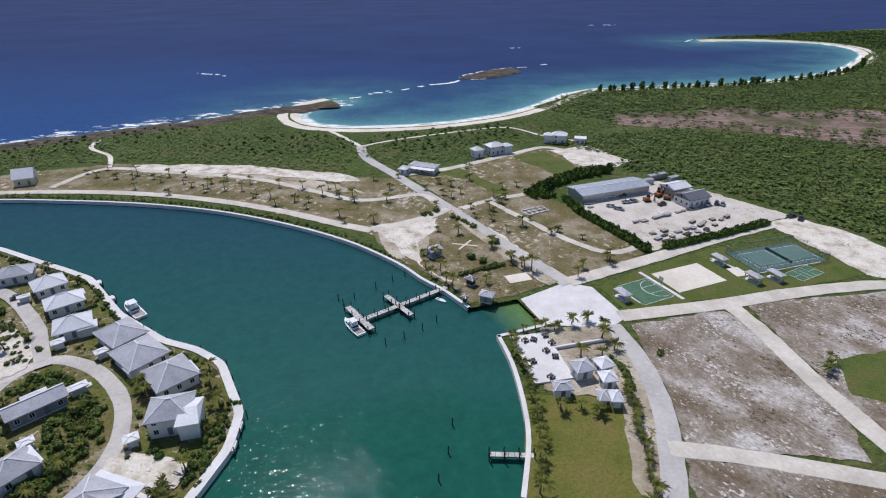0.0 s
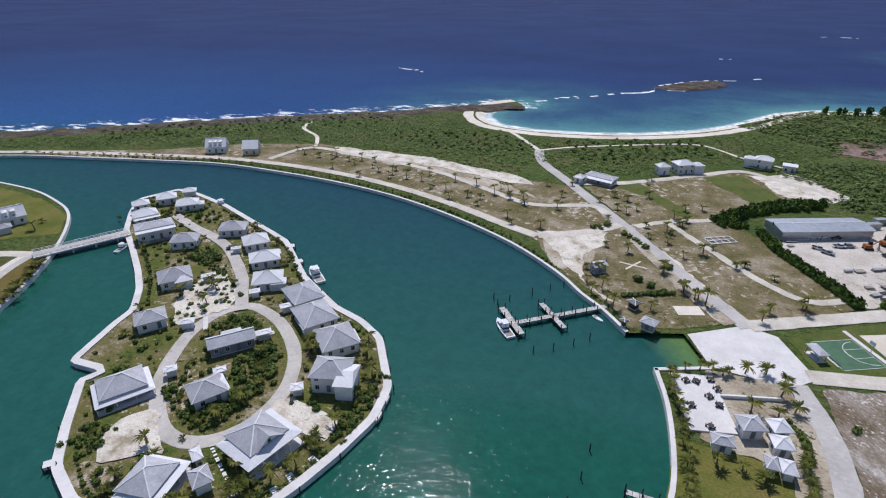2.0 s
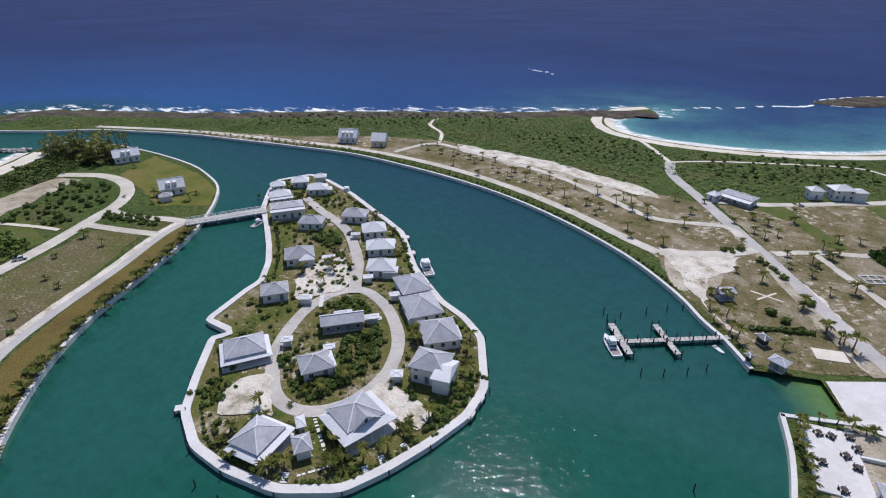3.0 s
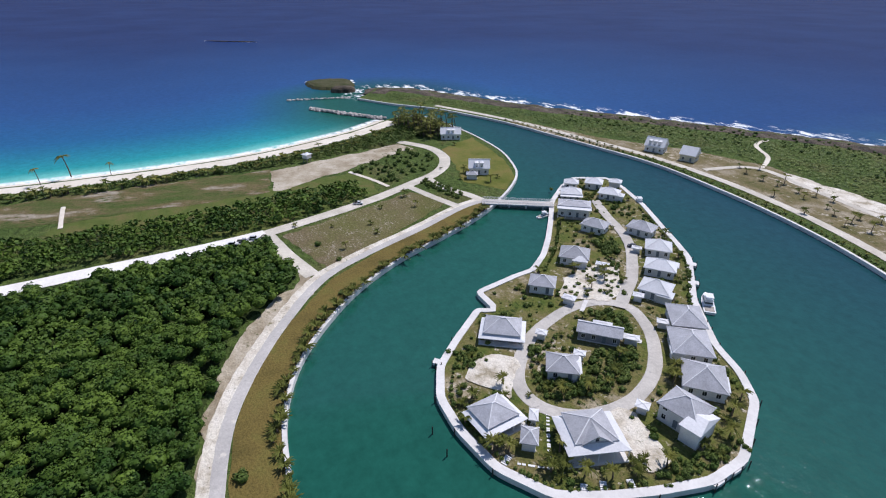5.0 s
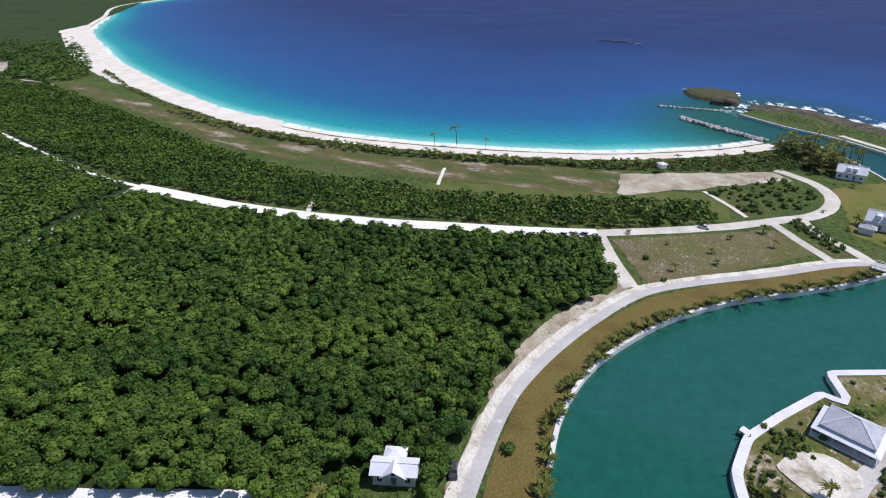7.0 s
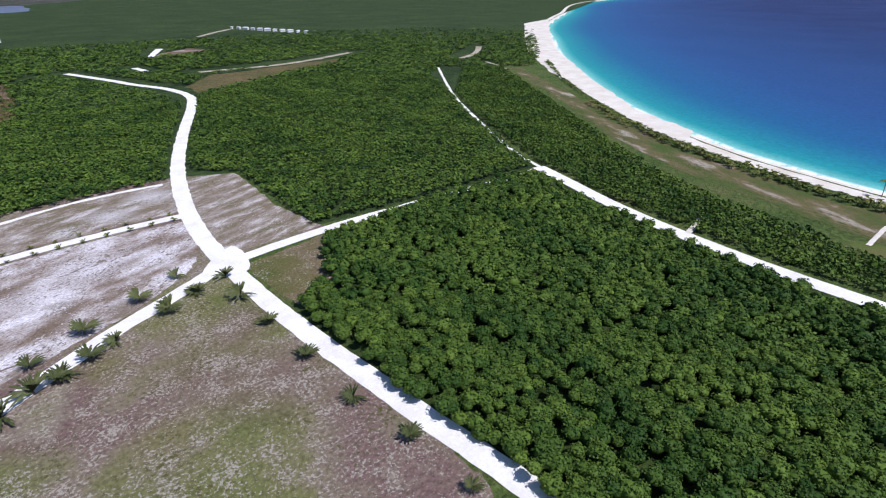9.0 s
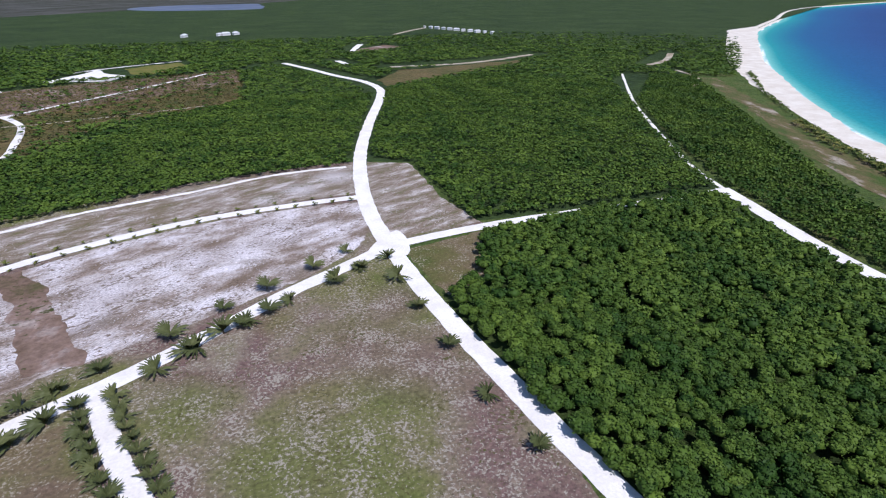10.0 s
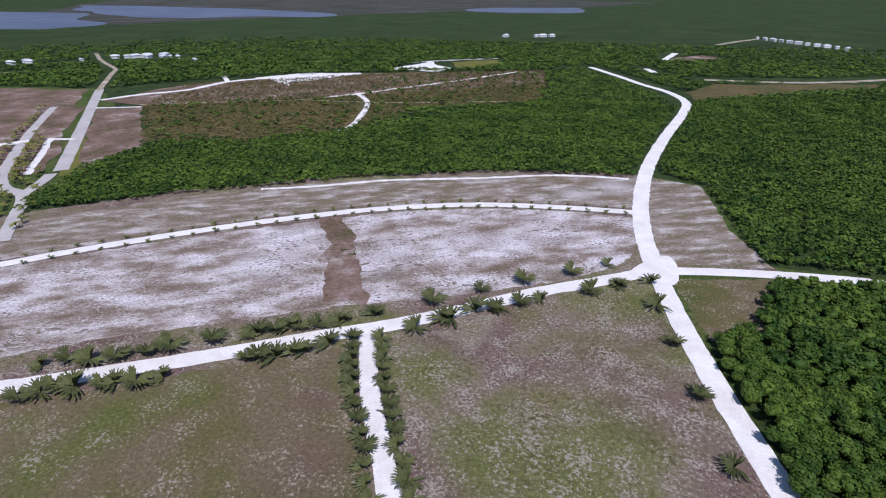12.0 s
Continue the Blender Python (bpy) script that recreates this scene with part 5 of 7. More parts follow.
# houses across the water
house(-233.0, 131.5, 62, 11.0, 8.6, "white house with a steep pale gable roof", h=3.4, roof="gable", cover=PALEROOF, pitch=0.9, dormers=2, group="canal point houses")
house(-226.5, 124.0, 62, 6.0, 4.6, "low grey-roofed garage beside the white house", h=2.4, windows=False, group="canal point houses")
house(-298, 147, 66, 13, 8.0, "white house with steep gables among palms", h=3.4, roof="gable", cover=PALEROOF, pitch=0.9, dormers=2, group="canal point houses")
house(-223.0, 243.0, 28, 11.5, 10.0, "pale house with a steep roof and dormers", h=3.4, roof="gable", cover=PALEROOF, pitch=0.9, dormers=3, group="dune houses")
house(-202.0, 246.5, 25, 9.0, 9.6, "cream house with a steep pale roof", h=3.6, roof="gable", cover=PALEROOF, wall=WALLY, pitch=0.85, group="dune houses")
house(-75.2, -24.8, 98, 9.6, 5.0, "pale cross-roofed house at the wood's edge", h=3.0, roof="gable", cover=PALEROOF, pitch=0.55, front=4.6, wing=(-0.4, 3.6, 4.8, 4.0), group="roadside houses")
house(-9.5, 263.0, -22, 15.0, 7.0, "long low clubhouse with a pale roof", h=3.2, porch=2.2, pitch=0.4, group="coast houses")
house(-19.5, 259.5, -22, 5.0, 5.6, "small pale-roofed pavilion beside the clubhouse", h=2.8, cover=PALEROOF, group="coast houses")
house(29.0, 293.0, 28, 10.0, 8.0, "white villa with pale hip roofs", h=4.8, cover=PALEROOF, pitch=0.5, wing=(6.5, -2.0, 6.0, 6.0), group="coast houses")
house(19.0, 287.0, 28, 6.5, 6.0, "white villa wing with a pale roof", h=4.2, cover=PALEROOF, group="coast houses")
house(69.5, 314.0, -14, 9.0, 7.0, "white coast villa with a pale roof", h=5.0, cover=PALEROOF, wing=(-6.5, -0.5, 6.0, 5.0), group="coast houses")
house(81.5, 312.0, -14, 7.0, 6.0, "white villa annex with a flat roof", h=3.6, roof="flat", cover=PALEROOF, group="coast houses")
# quay houses and deck
house(34.6, 105.6, 17, 5.4, 5.0, "grey-roofed quay house beside the deck", group="quay houses")
house(28.4, 98.6, 3, 4.8, 3.6, "small grey quay cabin", h=2.6, group="quay houses")
house(40.4, 106.8, 20, 4.4, 4.4, "pale grey-roofed quay house", group="quay houses", cover=PALEROOF)
house(40.0, 101.6, 8, 4.2, 4.2, "pale grey-roofed quay house", group="quay houses", cover=PALEROOF)
house(37.2, 95.6, 0, 2.6, 4.0, "small grey hut behind the quay", h=2.3, windows=False, group="quay houses")
house(40.2, 95.4, 0, 3.0, 4.2, "small pale hut behind the quay", h=2.3, windows=False, group="quay houses", cover=PALEROOF)
house(13.4, 140.0, -22, 4.6, 3.8, "small timber kiosk with a grey roof", h=2.5, wall=WOOD, group="quay houses")
house(-3.2, 170.0, 35, 5.4, 4.4, "small blue-grey hut with a metal roof", h=2.8, roof="gable", wall=plain("blue_grey_wall", (0.25, 0.28, 0.36), 0.8), pitch=0.4, group="quay houses")
house(9.0, 150.0, -40, 3.6, 3.0, "small dark hut by the path", h=2.2, wall=DARKWOOD, cover=DARKROOF, windows=False, group="quay houses")
house(6.6, 139.2, -40, 2.2, 2.0, "tiny dark hut on the quay corner", h=2.0, wall=DARKWOOD, cover=DARKROOF, windows=False, group="quay houses")
# works yard
house(76.0, 231.0, 21, 37, 13, "long grey metal warehouse of the works yard", h=3.4, roof="gable", wall=METAL, cover=plain("warehouse_roof", (0.38, 0.41, 0.45), 0.5, 0.2, size=2), pitch=0.18, category="warehouse", group="yard buildings", windows=False)
house(109.0, 219.0, 25, 13, 10, "white yard building with a dark roof", h=3.6, roof="gable", cover=DARKROOF, pitch=0.4, category="workshop", group="yard buildings")
house(105.5, 229.0, 25, 11, 9, "grey yard building with a pale roof", h=4.4, roof="gable", wall=METAL, cover=PALEROOF, pitch=0.35, category="workshop", group="yard buildings")
# far buildings inland
FAR_SPOTS = [(588, -649, 12), (575, -656, 9), (567, -661, 14), (556, -670, 16), (548, -664, 10), (526, -664, 13), (518, -668, 9), (507, -669, 12), (464, -644, 10), (604, -610, 8), (667, -568, 13), (661, -585, 12), (650, -578, 9),
             (47, -1114, 17), (30, -1122, 14), (58, -1108, 12), (115, -1097, 16), (540, -684, 14)]
FAR_SPOTS += [(-342 - 8.1 * k, -1163 + 17 * k, 9 + k % 3 * 2) for k in range(11)]
for k, (fx, fy, fw) in enumerate(FAR_SPOTS):
    house(fx, fy, 40 + 13 * k, fw, fw * 0.45, "distant white building among the trees", h=3.6, cover=PALEROOF, category="building", group="far buildings", windows=False)


# ---- palms ----
def palm_crown(seed, fronds, length, droop, up, wide=0.075, material=None):
    r = np.random.default_rng(seed)
    f = Form()
    for k in range(fronds):
        a = k * 2.39996 + r.uniform(-0.2, 0.2)
        el = up * (0.25 + 0.75 * ((k * 0.618) % 1.0))
        ln = length * r.uniform(0.8, 1.1)
        ca, sa = math.cos(a), math.sin(a)
        mid, left, right = [], [], []
        segs = 6
        for i in range(segs + 1):
            u = i / segs
            out = ln * (u * math.cos(el) + 0.08 * u)
            z = ln * (math.sin(el) * u - droop * u * u)
            wd = ln * wide * math.sin(math.pi * min(1, 0.12 + 0.86 * u)) * (0.6 + 0.8 * (i % 2))
            mid.append((ca * out, sa * out, z + 0.05 * ln * math.sin(math.pi * u)))
            left.append((ca * out - sa * wd, sa * out + ca * wd, z - wd * 0.45))
            right.append((ca * out + sa * wd, sa * out - ca * wd, z - wd * 0.45))
        n = segs + 1
        f.add(mid + left + right, [q for i in range(segs) for q in ((i, i + 1, n + i + 1, n + i), (i, 2 * n + i, 2 * n + i + 1, i + 1))])
    me = f.mesh("crown", material or PALM)
    me.attributes.new("tint", "FLOAT", "POINT").data.foreach_set("value", np.full(len(me.vertices), r.uniform(0.2, 0.8), np.float32))
    return me


def palm(name, seed, trunk_h, fronds, length, droop, up, label, wide=0.075, material=None):
    t = thing(name, at(0, 0, 0, -300), label, "palm tree")
    lean = 0.12 * trunk_h
    hs = np.linspace(0, 1, 5)
    part("trunk", Form().tube([(lean * u * u, 0, trunk_h * u) for u in hs], [0.22 - 0.09 * u for u in hs]), TRUNK, t)
    part("crown", palm_crown(seed, fronds, length, droop, up, wide, material), PALM, t, m=pose(lean, 0, trunk_h))
    return t


YOUNG = [palm("palm", s, 0.8, 24, 2.1, 0.4, 1.35, "young palm with arching green fronds") for s in (1, 2)]
DATE = [palm("date_palm", 10 + s, 0.7, 46, 4.0, 0.34, 1.4, "bushy date palm with grey-green fronds", 0.055, DATE_LEAF) for s in (1, 2, 3)]
COCO = [palm("palm", 20 + s, 2.0 + 0.9 * s, 26, 2.8, 0.5, 1.25, "coconut palm with a slender trunk") for s in (0, 1, 2)]
TALL = [palm("palm", 30 + s, 7.0 + s, 18, 2.8, 0.8, 1.1, "tall coconut palm near the beach") for s in (0, 1)]
prng = random.Random(8)


def plant(kinds, x, y, group, s=1.0, spread=0.25):
    ob = copy_thing(prng.choice(kinds), at(x, y, prng.uniform(0, 360), 0, s * prng.uniform(1 - spread, 1 + spread)))
    return tagged(ob, group=group)


def along(line, gap, off, start=0.0):
    """Places at even gaps beside a line."""
    p = spline(line, 0.5)
    n, d = normals(p), np.concatenate([[0], np.cumsum(np.linalg.norm(np.diff(p, axis=0), axis=1))])
    return [p[i] + n[i] * off for i in np.searchsorted(d, np.arange(start, d[-1], gap))]


def palm_mass(name, places, label):
    """Far palms as one mesh: (kind, x, y, scale)."""
    V, F, M, T = [], [], [], []
    off = 0
    for kind, x, y, s in places:
        m = at(x, y, prng.uniform(0, 360), 0, s * prng.uniform(0.75, 1.25))
        for k, c in enumerate(kind.children):
            mm = m @ c.matrix_basis
            vs = [mm @ v.co for v in c.data.vertices]
            V += [tuple(v) for v in vs]
            F += [tuple(off + i for i in p.vertices) for p in c.data.polygons]
            is_crown = c.name.startswith("crown")
            M += [int(is_crown)] * len(c.data.polygons)
            T += [prng.uniform(0.2, 0.9)] * len(vs)
            off += len(vs)
    me = bpy.data.meshes.new(name)
    me.from_pydata(V, [], F)
    me.materials.append(TRUNK)
    me.materials.append(PALM)
    me.polygons.foreach_set("material_index", M)
    me.attributes.new("tint", "FLOAT", "POINT").data.foreach_set("value", np.array(T, np.float32))
    return tagged(new(name, me), label, "palm trees", kind="stuff")


T_F = [(-44, -239), (-10, -238), (29, -233), (66, -220.5), (99, -203.5), (128, -185), (154, -166), (175, -149), (200, -126)]
for off in (-3.6, 3.6):
    for p in along(T_F, 8.2, off, 8):
        plant(YOUNG, p[0], p[1], "young palms lining the curved track", 0.8)
for off, st in ((-3.9, 5), (3.9, 6)):
    for p in along([(46, -128), (36, -102), (27, -84), (18, -66), (8, -45)], 4.6, off, st):
        plant(DATE, p[0] + prng.uniform(-0.4, 0.4), p[1], "date palms lining the side track", 0.95, 0.15)
for x, y in ((-39.2, -174), (-39.2, -159), (-41, -138.5), (-43.6, -117), (-46.5, -96), (-50.5, -77), (-53.5, -58.7), (-28.7, -169)):
    plant(DATE, x, y, "date palms beside the woodland track", 1.1)
for x, y in ((-28.4, -169.3), (-19.4, -164.7), (-18, -163), (-3.4, -154.9), (3.4, -150.6), (9.7, -146.5), (11, -145), (16, -143.4), (22.5, -137.5), (24.5, -136.3), (32, -130.6), (53.2, -117.6),
             (58.5, -112.8), (60.5, -111.4), (65.1, -109), (69.3, -107.2), (72, -106), (89.5, -95.2), (94.6, -91.2), (99.5, -90.3), (102.3, -88.6), (108.1, -86.7), (112.4, -85), (115, -83.2), (118.5, -80)):
    plant(DATE, x, y, "date palms along the white track", 1.3)
for x, y in ((-25.5, -184.4), (-12.5, -175), (3.4, -165.3), (16.7, -156.6), (30.6, -146.2), (45.6, -134.6), (53.4, -129.7), (55, -128.6), (60.8, -125.9), (65.5, -123.5), (67.8, -122.4), (71.3, -119.7),
             (75.5, -117.6), (77.6, -116.2), (86.3, -111.3), (96.3, -106.4), (100.3, -102.4), (105.5, -100.4), (107.5, -99), (113.1, -96.5), (119.4, -95.6), (124, -92.2)):
    plant(DATE, x, y, "date palms along the white track", 1.2)
for p in along([(-70, 6), (-84, 4.6), (-97, 5.8), (-109, 9.2), (-121, 15.2), (-134, 25.2), (-148, 39.4), (-161, 58.4), (-171, 79.5), (-180, 97.5), (-190, 113)], 3.3, 0):
    plant(YOUNG, p[0] + prng.uniform(-1, 1), p[1] + prng.uniform(-1, 1), "young palms along the canal wall", 1.3, 0.35)
for x, y in ((-174, 267), (-154, 258), (-137, 256), (-129, 256), (-112, 246), (-106, 250), (-93, 245), (-78, 241), (-66, 238), (-55, 230), (-47, 227), (-39, 221), (-145, 238), (-126, 231), (-111, 234),
             (-86, 227), (-73, 217), (-59, 214), (-43, 205), (-34, 250), (-3, 213), (-2, 191), (13, 204), (20, 213), (26, 219), (22, 210), (36, 201), (45, 190), (48, 161), (59, 167), (24, 165), (27, 161),
             (18, 176), (-1, 159), (1, 151), (-8, 236), (4, 226), (-22, 262), (8, 232), (12, 268), (14, 274)):
    plant(COCO, x, y, "palms scattered over the dry lots", 0.85)
for p in along([(-180, 260), (-150, 251), (-118, 243), (-85, 232), (-55, 220)], 9, 0):
    plant(COCO, p[0] + prng.uniform(-3, 3), p[1] + prng.uniform(-3, 3), "palms scattered over the dry lots", 0.85)
for x, y in ((-54, 238), (-49, 232), (-41, 227), (-25, 222), (-40, 199), (-28, 199), (-2, 245), (0, 230), (12, 214), (23, 226), (25, 221), (28, 225), (20, 201), (25, 190), (32, 196), (42, 188), (53, 183), (45, 190), (58, 167), (58, 163), (45, 155), (6, 189), (-3, 169), (-6, 161), (-4, 155), (3, 148), (14, 151), (24, 167), (28, 161), (30, 159), (18, 178), (-7, 171), (-22, 253), (-25, 237), (13, 249), (4, 241), (28, 237), (35, 240)):
    plant(COCO, x, y, "palms scattered over the dry lots", 0.95)
far_palms = []
for p in along([(-322, 203), (-250, 222), (-205, 228.5), (-167, 228), (-131, 223.5), (-97, 215.5), (-65, 202.5), (-37, 187)], 5.0, 0):
    far_palms.append((prng.choice(YOUNG), p[0], p[1] + prng.uniform(-1, 1), 0.75))
palm_mass("bank_palms", far_palms, "young palms along the canal's north bank")
far_palms = []
for line, g in (([(18, 68), (21, 84), (21.5, 96), (20.5, 108), (18.5, 120)], 2.9), ([(38, 60), (41.5, 75), (43.5, 90), (45, 103)], 2.5), ([(19, 122.5), (30, 126), (33, 122)], 3.4)):
    for p in along(line, g, 0):
        plant(COCO[:2], p[0] + prng.uniform(-0.5, 0.5), p[1], "palms beside the quay", 0.8)
for x, y in ((33, 126), (37, 127.5), (42, 129), (45.5, 126), (44, 121), (46, 116), (42, 113), (36, 112), (27, 93), (32, 93.5), (36, 92), (98.7, 108), (97, 106), (99.5, 110)):
    plant(COCO[:2], x, y, "palms beside the quay", 0.9)
for x, y in ((-86.6, 46), (-81, 44.5), (-73.8, 45), (-84, 56.4), (-71.7, 46.6), (-72, 49), (-63.5, 53.3), (-61.5, 57.5), (-59.2, 55), (-55, 64.5), (-53.6, 69.2), (-71.2, 98), (-56.4, 98.5), (-52.7, 95.5),
             (-49.5, 89), (-82.3, 62.7), (-103.8, 95.7), (-99.2, 99.7), (-120.2, 112.3), (-129.6, 128.9), (-121, 118.3), (-114.7, 120.4), (-79.9, 71.7), (-52.5, 76.6), (-59.5, 107.5), (-101.5, 57),
             (-126.1, 88), (-131.5, 99), (-136, 161.5), (-119.5, 151), (-107.5, 138), (-161.1, 130), (-158.5, 134), (-148.9, 146.7), (-147.2, 134.4), (-95.3, 123.7), (-170, 148), (-176, 150), (-180, 160), (-200, 170),
             (-170, 174), (-66.5, 61), (-64.5, 56.5), (-68.5, 62), (-58, 60), (-92, 126), (-113, 105), (-100, 128), (-74.4, 58.7), (-70.6, 56.9), (-70.1, 61.8), (-65.3, 59), (-61.8, 54.3), (-75.2, 47.3), (-71.6, 47.4), (-73.6, 45),
             (-86.9, 47.1), (-87.7, 49.8), (-88.8, 59.1), (-91.5, 48.7), (-60.9, 57.9), (-56.5, 70.5), (-54.6, 71.1), (-55.8, 73.7), (-61.9, 106.6), (-57, 101.5), (-72.6, 98.3), (-73.6, 101.3), (-98.9, 84.6),
             (-69.9, 49.2), (-53.4, 87.5), (-54.1, 93.5), (-51.3, 88.4), (-80, 70), (-83, 68), (-78, 77), (-77, 82), (-80, 87), (-84, 92), (-92, 72), (-118, 116), (-122, 112), (-116, 109), (-126, 110), (-112, 111)):
    plant(COCO[:2] + YOUNG, x, y, "palms in the island gardens", 0.85)
for x, y in ((-62, -34), (-66, -37), (-70, -34), (-60, -28), (-64, -20), (-78, -33)):
    plant(COCO, x, y, "palms by the roadside house", 1.0)
plant(TALL, -315, -58, "beach palms", 1.25)
plant(TALL, -310, -40, "beach palms", 0.9)
plant(TALL, -308, -70, "beach palms", 0.85)
for k in range(130):
    u, w = prng.random(), prng.random()
    far_palms.append((prng.choice(TALL + COCO), -350 + 48 * u, 124 + 8 * u + 26 * w, 1.25))
palm_mass("palm_grove", far_palms, "dense grove of palms at the inlet")
far_palms = []
for p in along([(-372, -285), (-335, -210), (-312, -140), (-303, -70), (-303, -10), (-309, 40), (-325, 85), (-342, 120)], 5.2, 0):
    far_palms += [(prng.choice(COCO[:2]), p[0] + prng.uniform(9, 19), p[1] + prng.uniform(-3, 3), 0.85) for _ in range(3)]
palm_mass("beach_palms", far_palms, "palms in the thicket along the beach")
far_palms = []
for x, y in ((-206, 32), (-199, 45), (-195, 60), (-209, 70), (-205, 84), (-186, 60), (-178, 45), (-218, 84), (-246, 116), (-243, 128), (-236, 124), (-240, 140), (-228, 118), (-222, 136), (-218, 130), (-287, 136), (-283, 142), (-305, 138)):
    plant(COCO[:2] + YOUNG, x, y, "palms round the canal point", 0.85)
for line, off in (([(215, -160), (245, -197), (275, -212), (342, -290), (402, -369)], 5.5), ([(215, -160), (245, -197), (275, -212), (342, -290)], -6), ([(269, -222), (298, -259), (321, -287)], 3.5), ([(255, -224), (262, -234)], 7)):
    far_palms += [(prng.choice(COCO[:2]), p[0] + prng.uniform(-1, 1), p[1] + prng.uniform(-1, 1), 1.0) for p in along(line, 6.5, off)]
palm_mass("road_palms", far_palms, "palms along the inland road")
for ob in YOUNG + DATE + COCO + TALL:
    for c in list(ob.children_recursive) + [ob]:
        bpy.data.objects.remove(c)


# ---- shrubs and hedges ----
SHRUB = [crown_shape(70 + s, 5, 60, 0.24) for s in range(4)]


def shrubs(name, pts, size, label, category="shrubs", mat=BUSH, flat=0.8):
    q = np.array(pts, float)
    sz = rng.uniform(*size, len(q))
    return scatter(name, q, sz, sz * 0.4, SHRUB, mat, label, category, flat)


shrubs("ring_thicket", planted([(-99, 74), (-93, 69.5), (-86, 66), (-80, 67), (-76, 72), (-75, 84), (-79, 94), (-86, 99), (-90, 88), (-82, 80), (-90, 70), (-96, 78)], 1.9), (0.6, 1.5), "green thicket inside the ring road")
shrubs("ring_thicket", planted([(-88, 100), (-96, 107), (-103, 106), (-104, 99), (-100, 96)], 1.9), (0.8, 1.4), "green thicket inside the ring road")
shrubs("garden_shrubs", planted([(-110, 108), (-126, 122), (-133, 128), (-127, 132), (-116, 122), (-108, 116)], 2.8), (0.5, 1.2), "young shrubs on sandy ground")
shrubs("garden_shrubs", planted([(-133, 128), (-142, 130), (-140, 138), (-131, 136)], 1.9), (0.9, 1.6), "dense garden shrubs")
shrubs("garden_shrubs", [(-62, 84), (-61, 81.5), (-64, 85.5), (-59.5, 80)] + [(-52 + 4 * prng.random(), 72 + 24 * prng.random()) for _ in range(46)], (0.5, 1.2), "garden shrubs behind the walkway")
shrubs("garden_shrubs", [(p[0], p[1]) for p in along([(-101, 52), (-90, 45.5), (-79, 44.8), (-67, 47.5), (-58, 53), (-54, 61), (-51, 70)], 1.7, 0)], (0.4, 0.9), "low shrubs along the walkway")
shrubs("garden_shrubs", [(p[0], p[1]) for p in along([(-62, 112), (-78, 119), (-94, 131), (-114, 151), (-140, 164), (-160, 173)], 2.2, 1.5)], (0.5, 1.1), "shrubs along the east walkway")
shrubs("garden_shrubs", [(p[0], p[1]) for p in along([(-134, 101), (-146, 114), (-158, 124), (-172, 135)], 2.0, -2)], (0.4, 1.0), "shrubs along the west walkway")
shrubs("garden_shrubs", [(-106 + 8 * prng.random(), 52 + 9 * prng.random()) for _ in range(26)] + [(-196 + 40 * prng.random(), 150 + 22 * prng.random()) for _ in range(70)], (0.5, 1.2), "garden shrubs among the cottages")
isle_pts = planted([(p[0], p[1]) for p in ISLAND], 3.4)
isle_pts = isle_pts[(distance(np.vstack([island, island[:1]]), isle_pts) > 3.2) & (distance(np.array(RING + RING[:1], float), isle_pts) > 3.4) &
                    (distance(np.array([(-103, 109), (-117, 127), (-133, 141), (-146, 148), (-176, 160)], float), isle_pts) > 3.4)]
for h in HOMES:
    isle_pts = isle_pts[np.hypot(isle_pts[:, 0] - h[0], isle_pts[:, 1] - h[1]) > h[2]]
for lx, ly, lr in ((-96, 61, 8), (-61, 73, 8), (-116, 115, 5)):
    isle_pts = isle_pts[np.hypot(isle_pts[:, 0] - lx, isle_pts[:, 1] - ly) > lr]
isle_pts = isle_pts[rng.random(len(isle_pts)) < 0.62]
shrubs("garden_shrubs", isle_pts, (0.35, 1.15), "scattered garden shrubs between the cottages")
shrubs("hedge", planted([(52, 226), (41, 223.5), (37, 232), (50, 245), (64, 258), (88, 268), (84, 258), (66, 249), (54, 240), (46, 231)], 2.2), (1.3, 2.2), "tall dense hedge round the works yard", "hedge", LEAF, 1.3)
shrubs("hedge", [(p[0], p[1]) for o in (-0.8, 0.8) for p in along([(55, 222), (58, 208), (64, 195), (69.5, 184), (74, 173)], 1.5, o)], (1.2, 1.9), "tall dense hedge round the works yard", "hedge", LEAF, 1.3)
shrubs("hedge", [(p[0], p[1]) for o in (-0.8, 0.8) for p in along([(82, 175.5), (100, 183), (116, 190), (131, 197)], 1.5, o)], (1.1, 1.7), "clipped hedge beside the yard road", "hedge", LEAF, 1.2)
shrubs("roadside_shrubs", [(-8, 206), (-6, 208), (-3, 210), (4, 204), (6, 202), (8, 200), (10, 197), (12, 194), (19, 183), (20, 180), (9, 199), (-5, 206), (10, 168), (14, 165), (18, 163)] +
       [(p[0], p[1]) for p in along([(6, 156), (14, 160), (22, 163)], 1.6, 0)], (1.0, 1.9), "rounded green shrubs along the road")
shrubs("roadside_shrubs", planted([(-236, 101), (-228, 97), (-203, 106), (-210, 110), (-226, 107)], 2.2), (0.8, 1.4), "green shrubs between the roads")
shrubs("roadside_shrubs", [(-139.8, -1), (-138.5, -2.2), (-141, -2), (-87.4, -3.8), (-86.6, -3), (-88, -3), (-147.5, 34.5), (-185, 36), (-170, 40), (-62, -24), (-61, -30)], (1.1, 1.7), "single rounded shrubs on the verge")
shrubs("lot_shrubs", planted([(-236, 82), (-262, 72), (-290, 112), (-262, 122), (-246, 108)], 5.5), (0.9, 2.0), "scattered shrubs behind the beach")
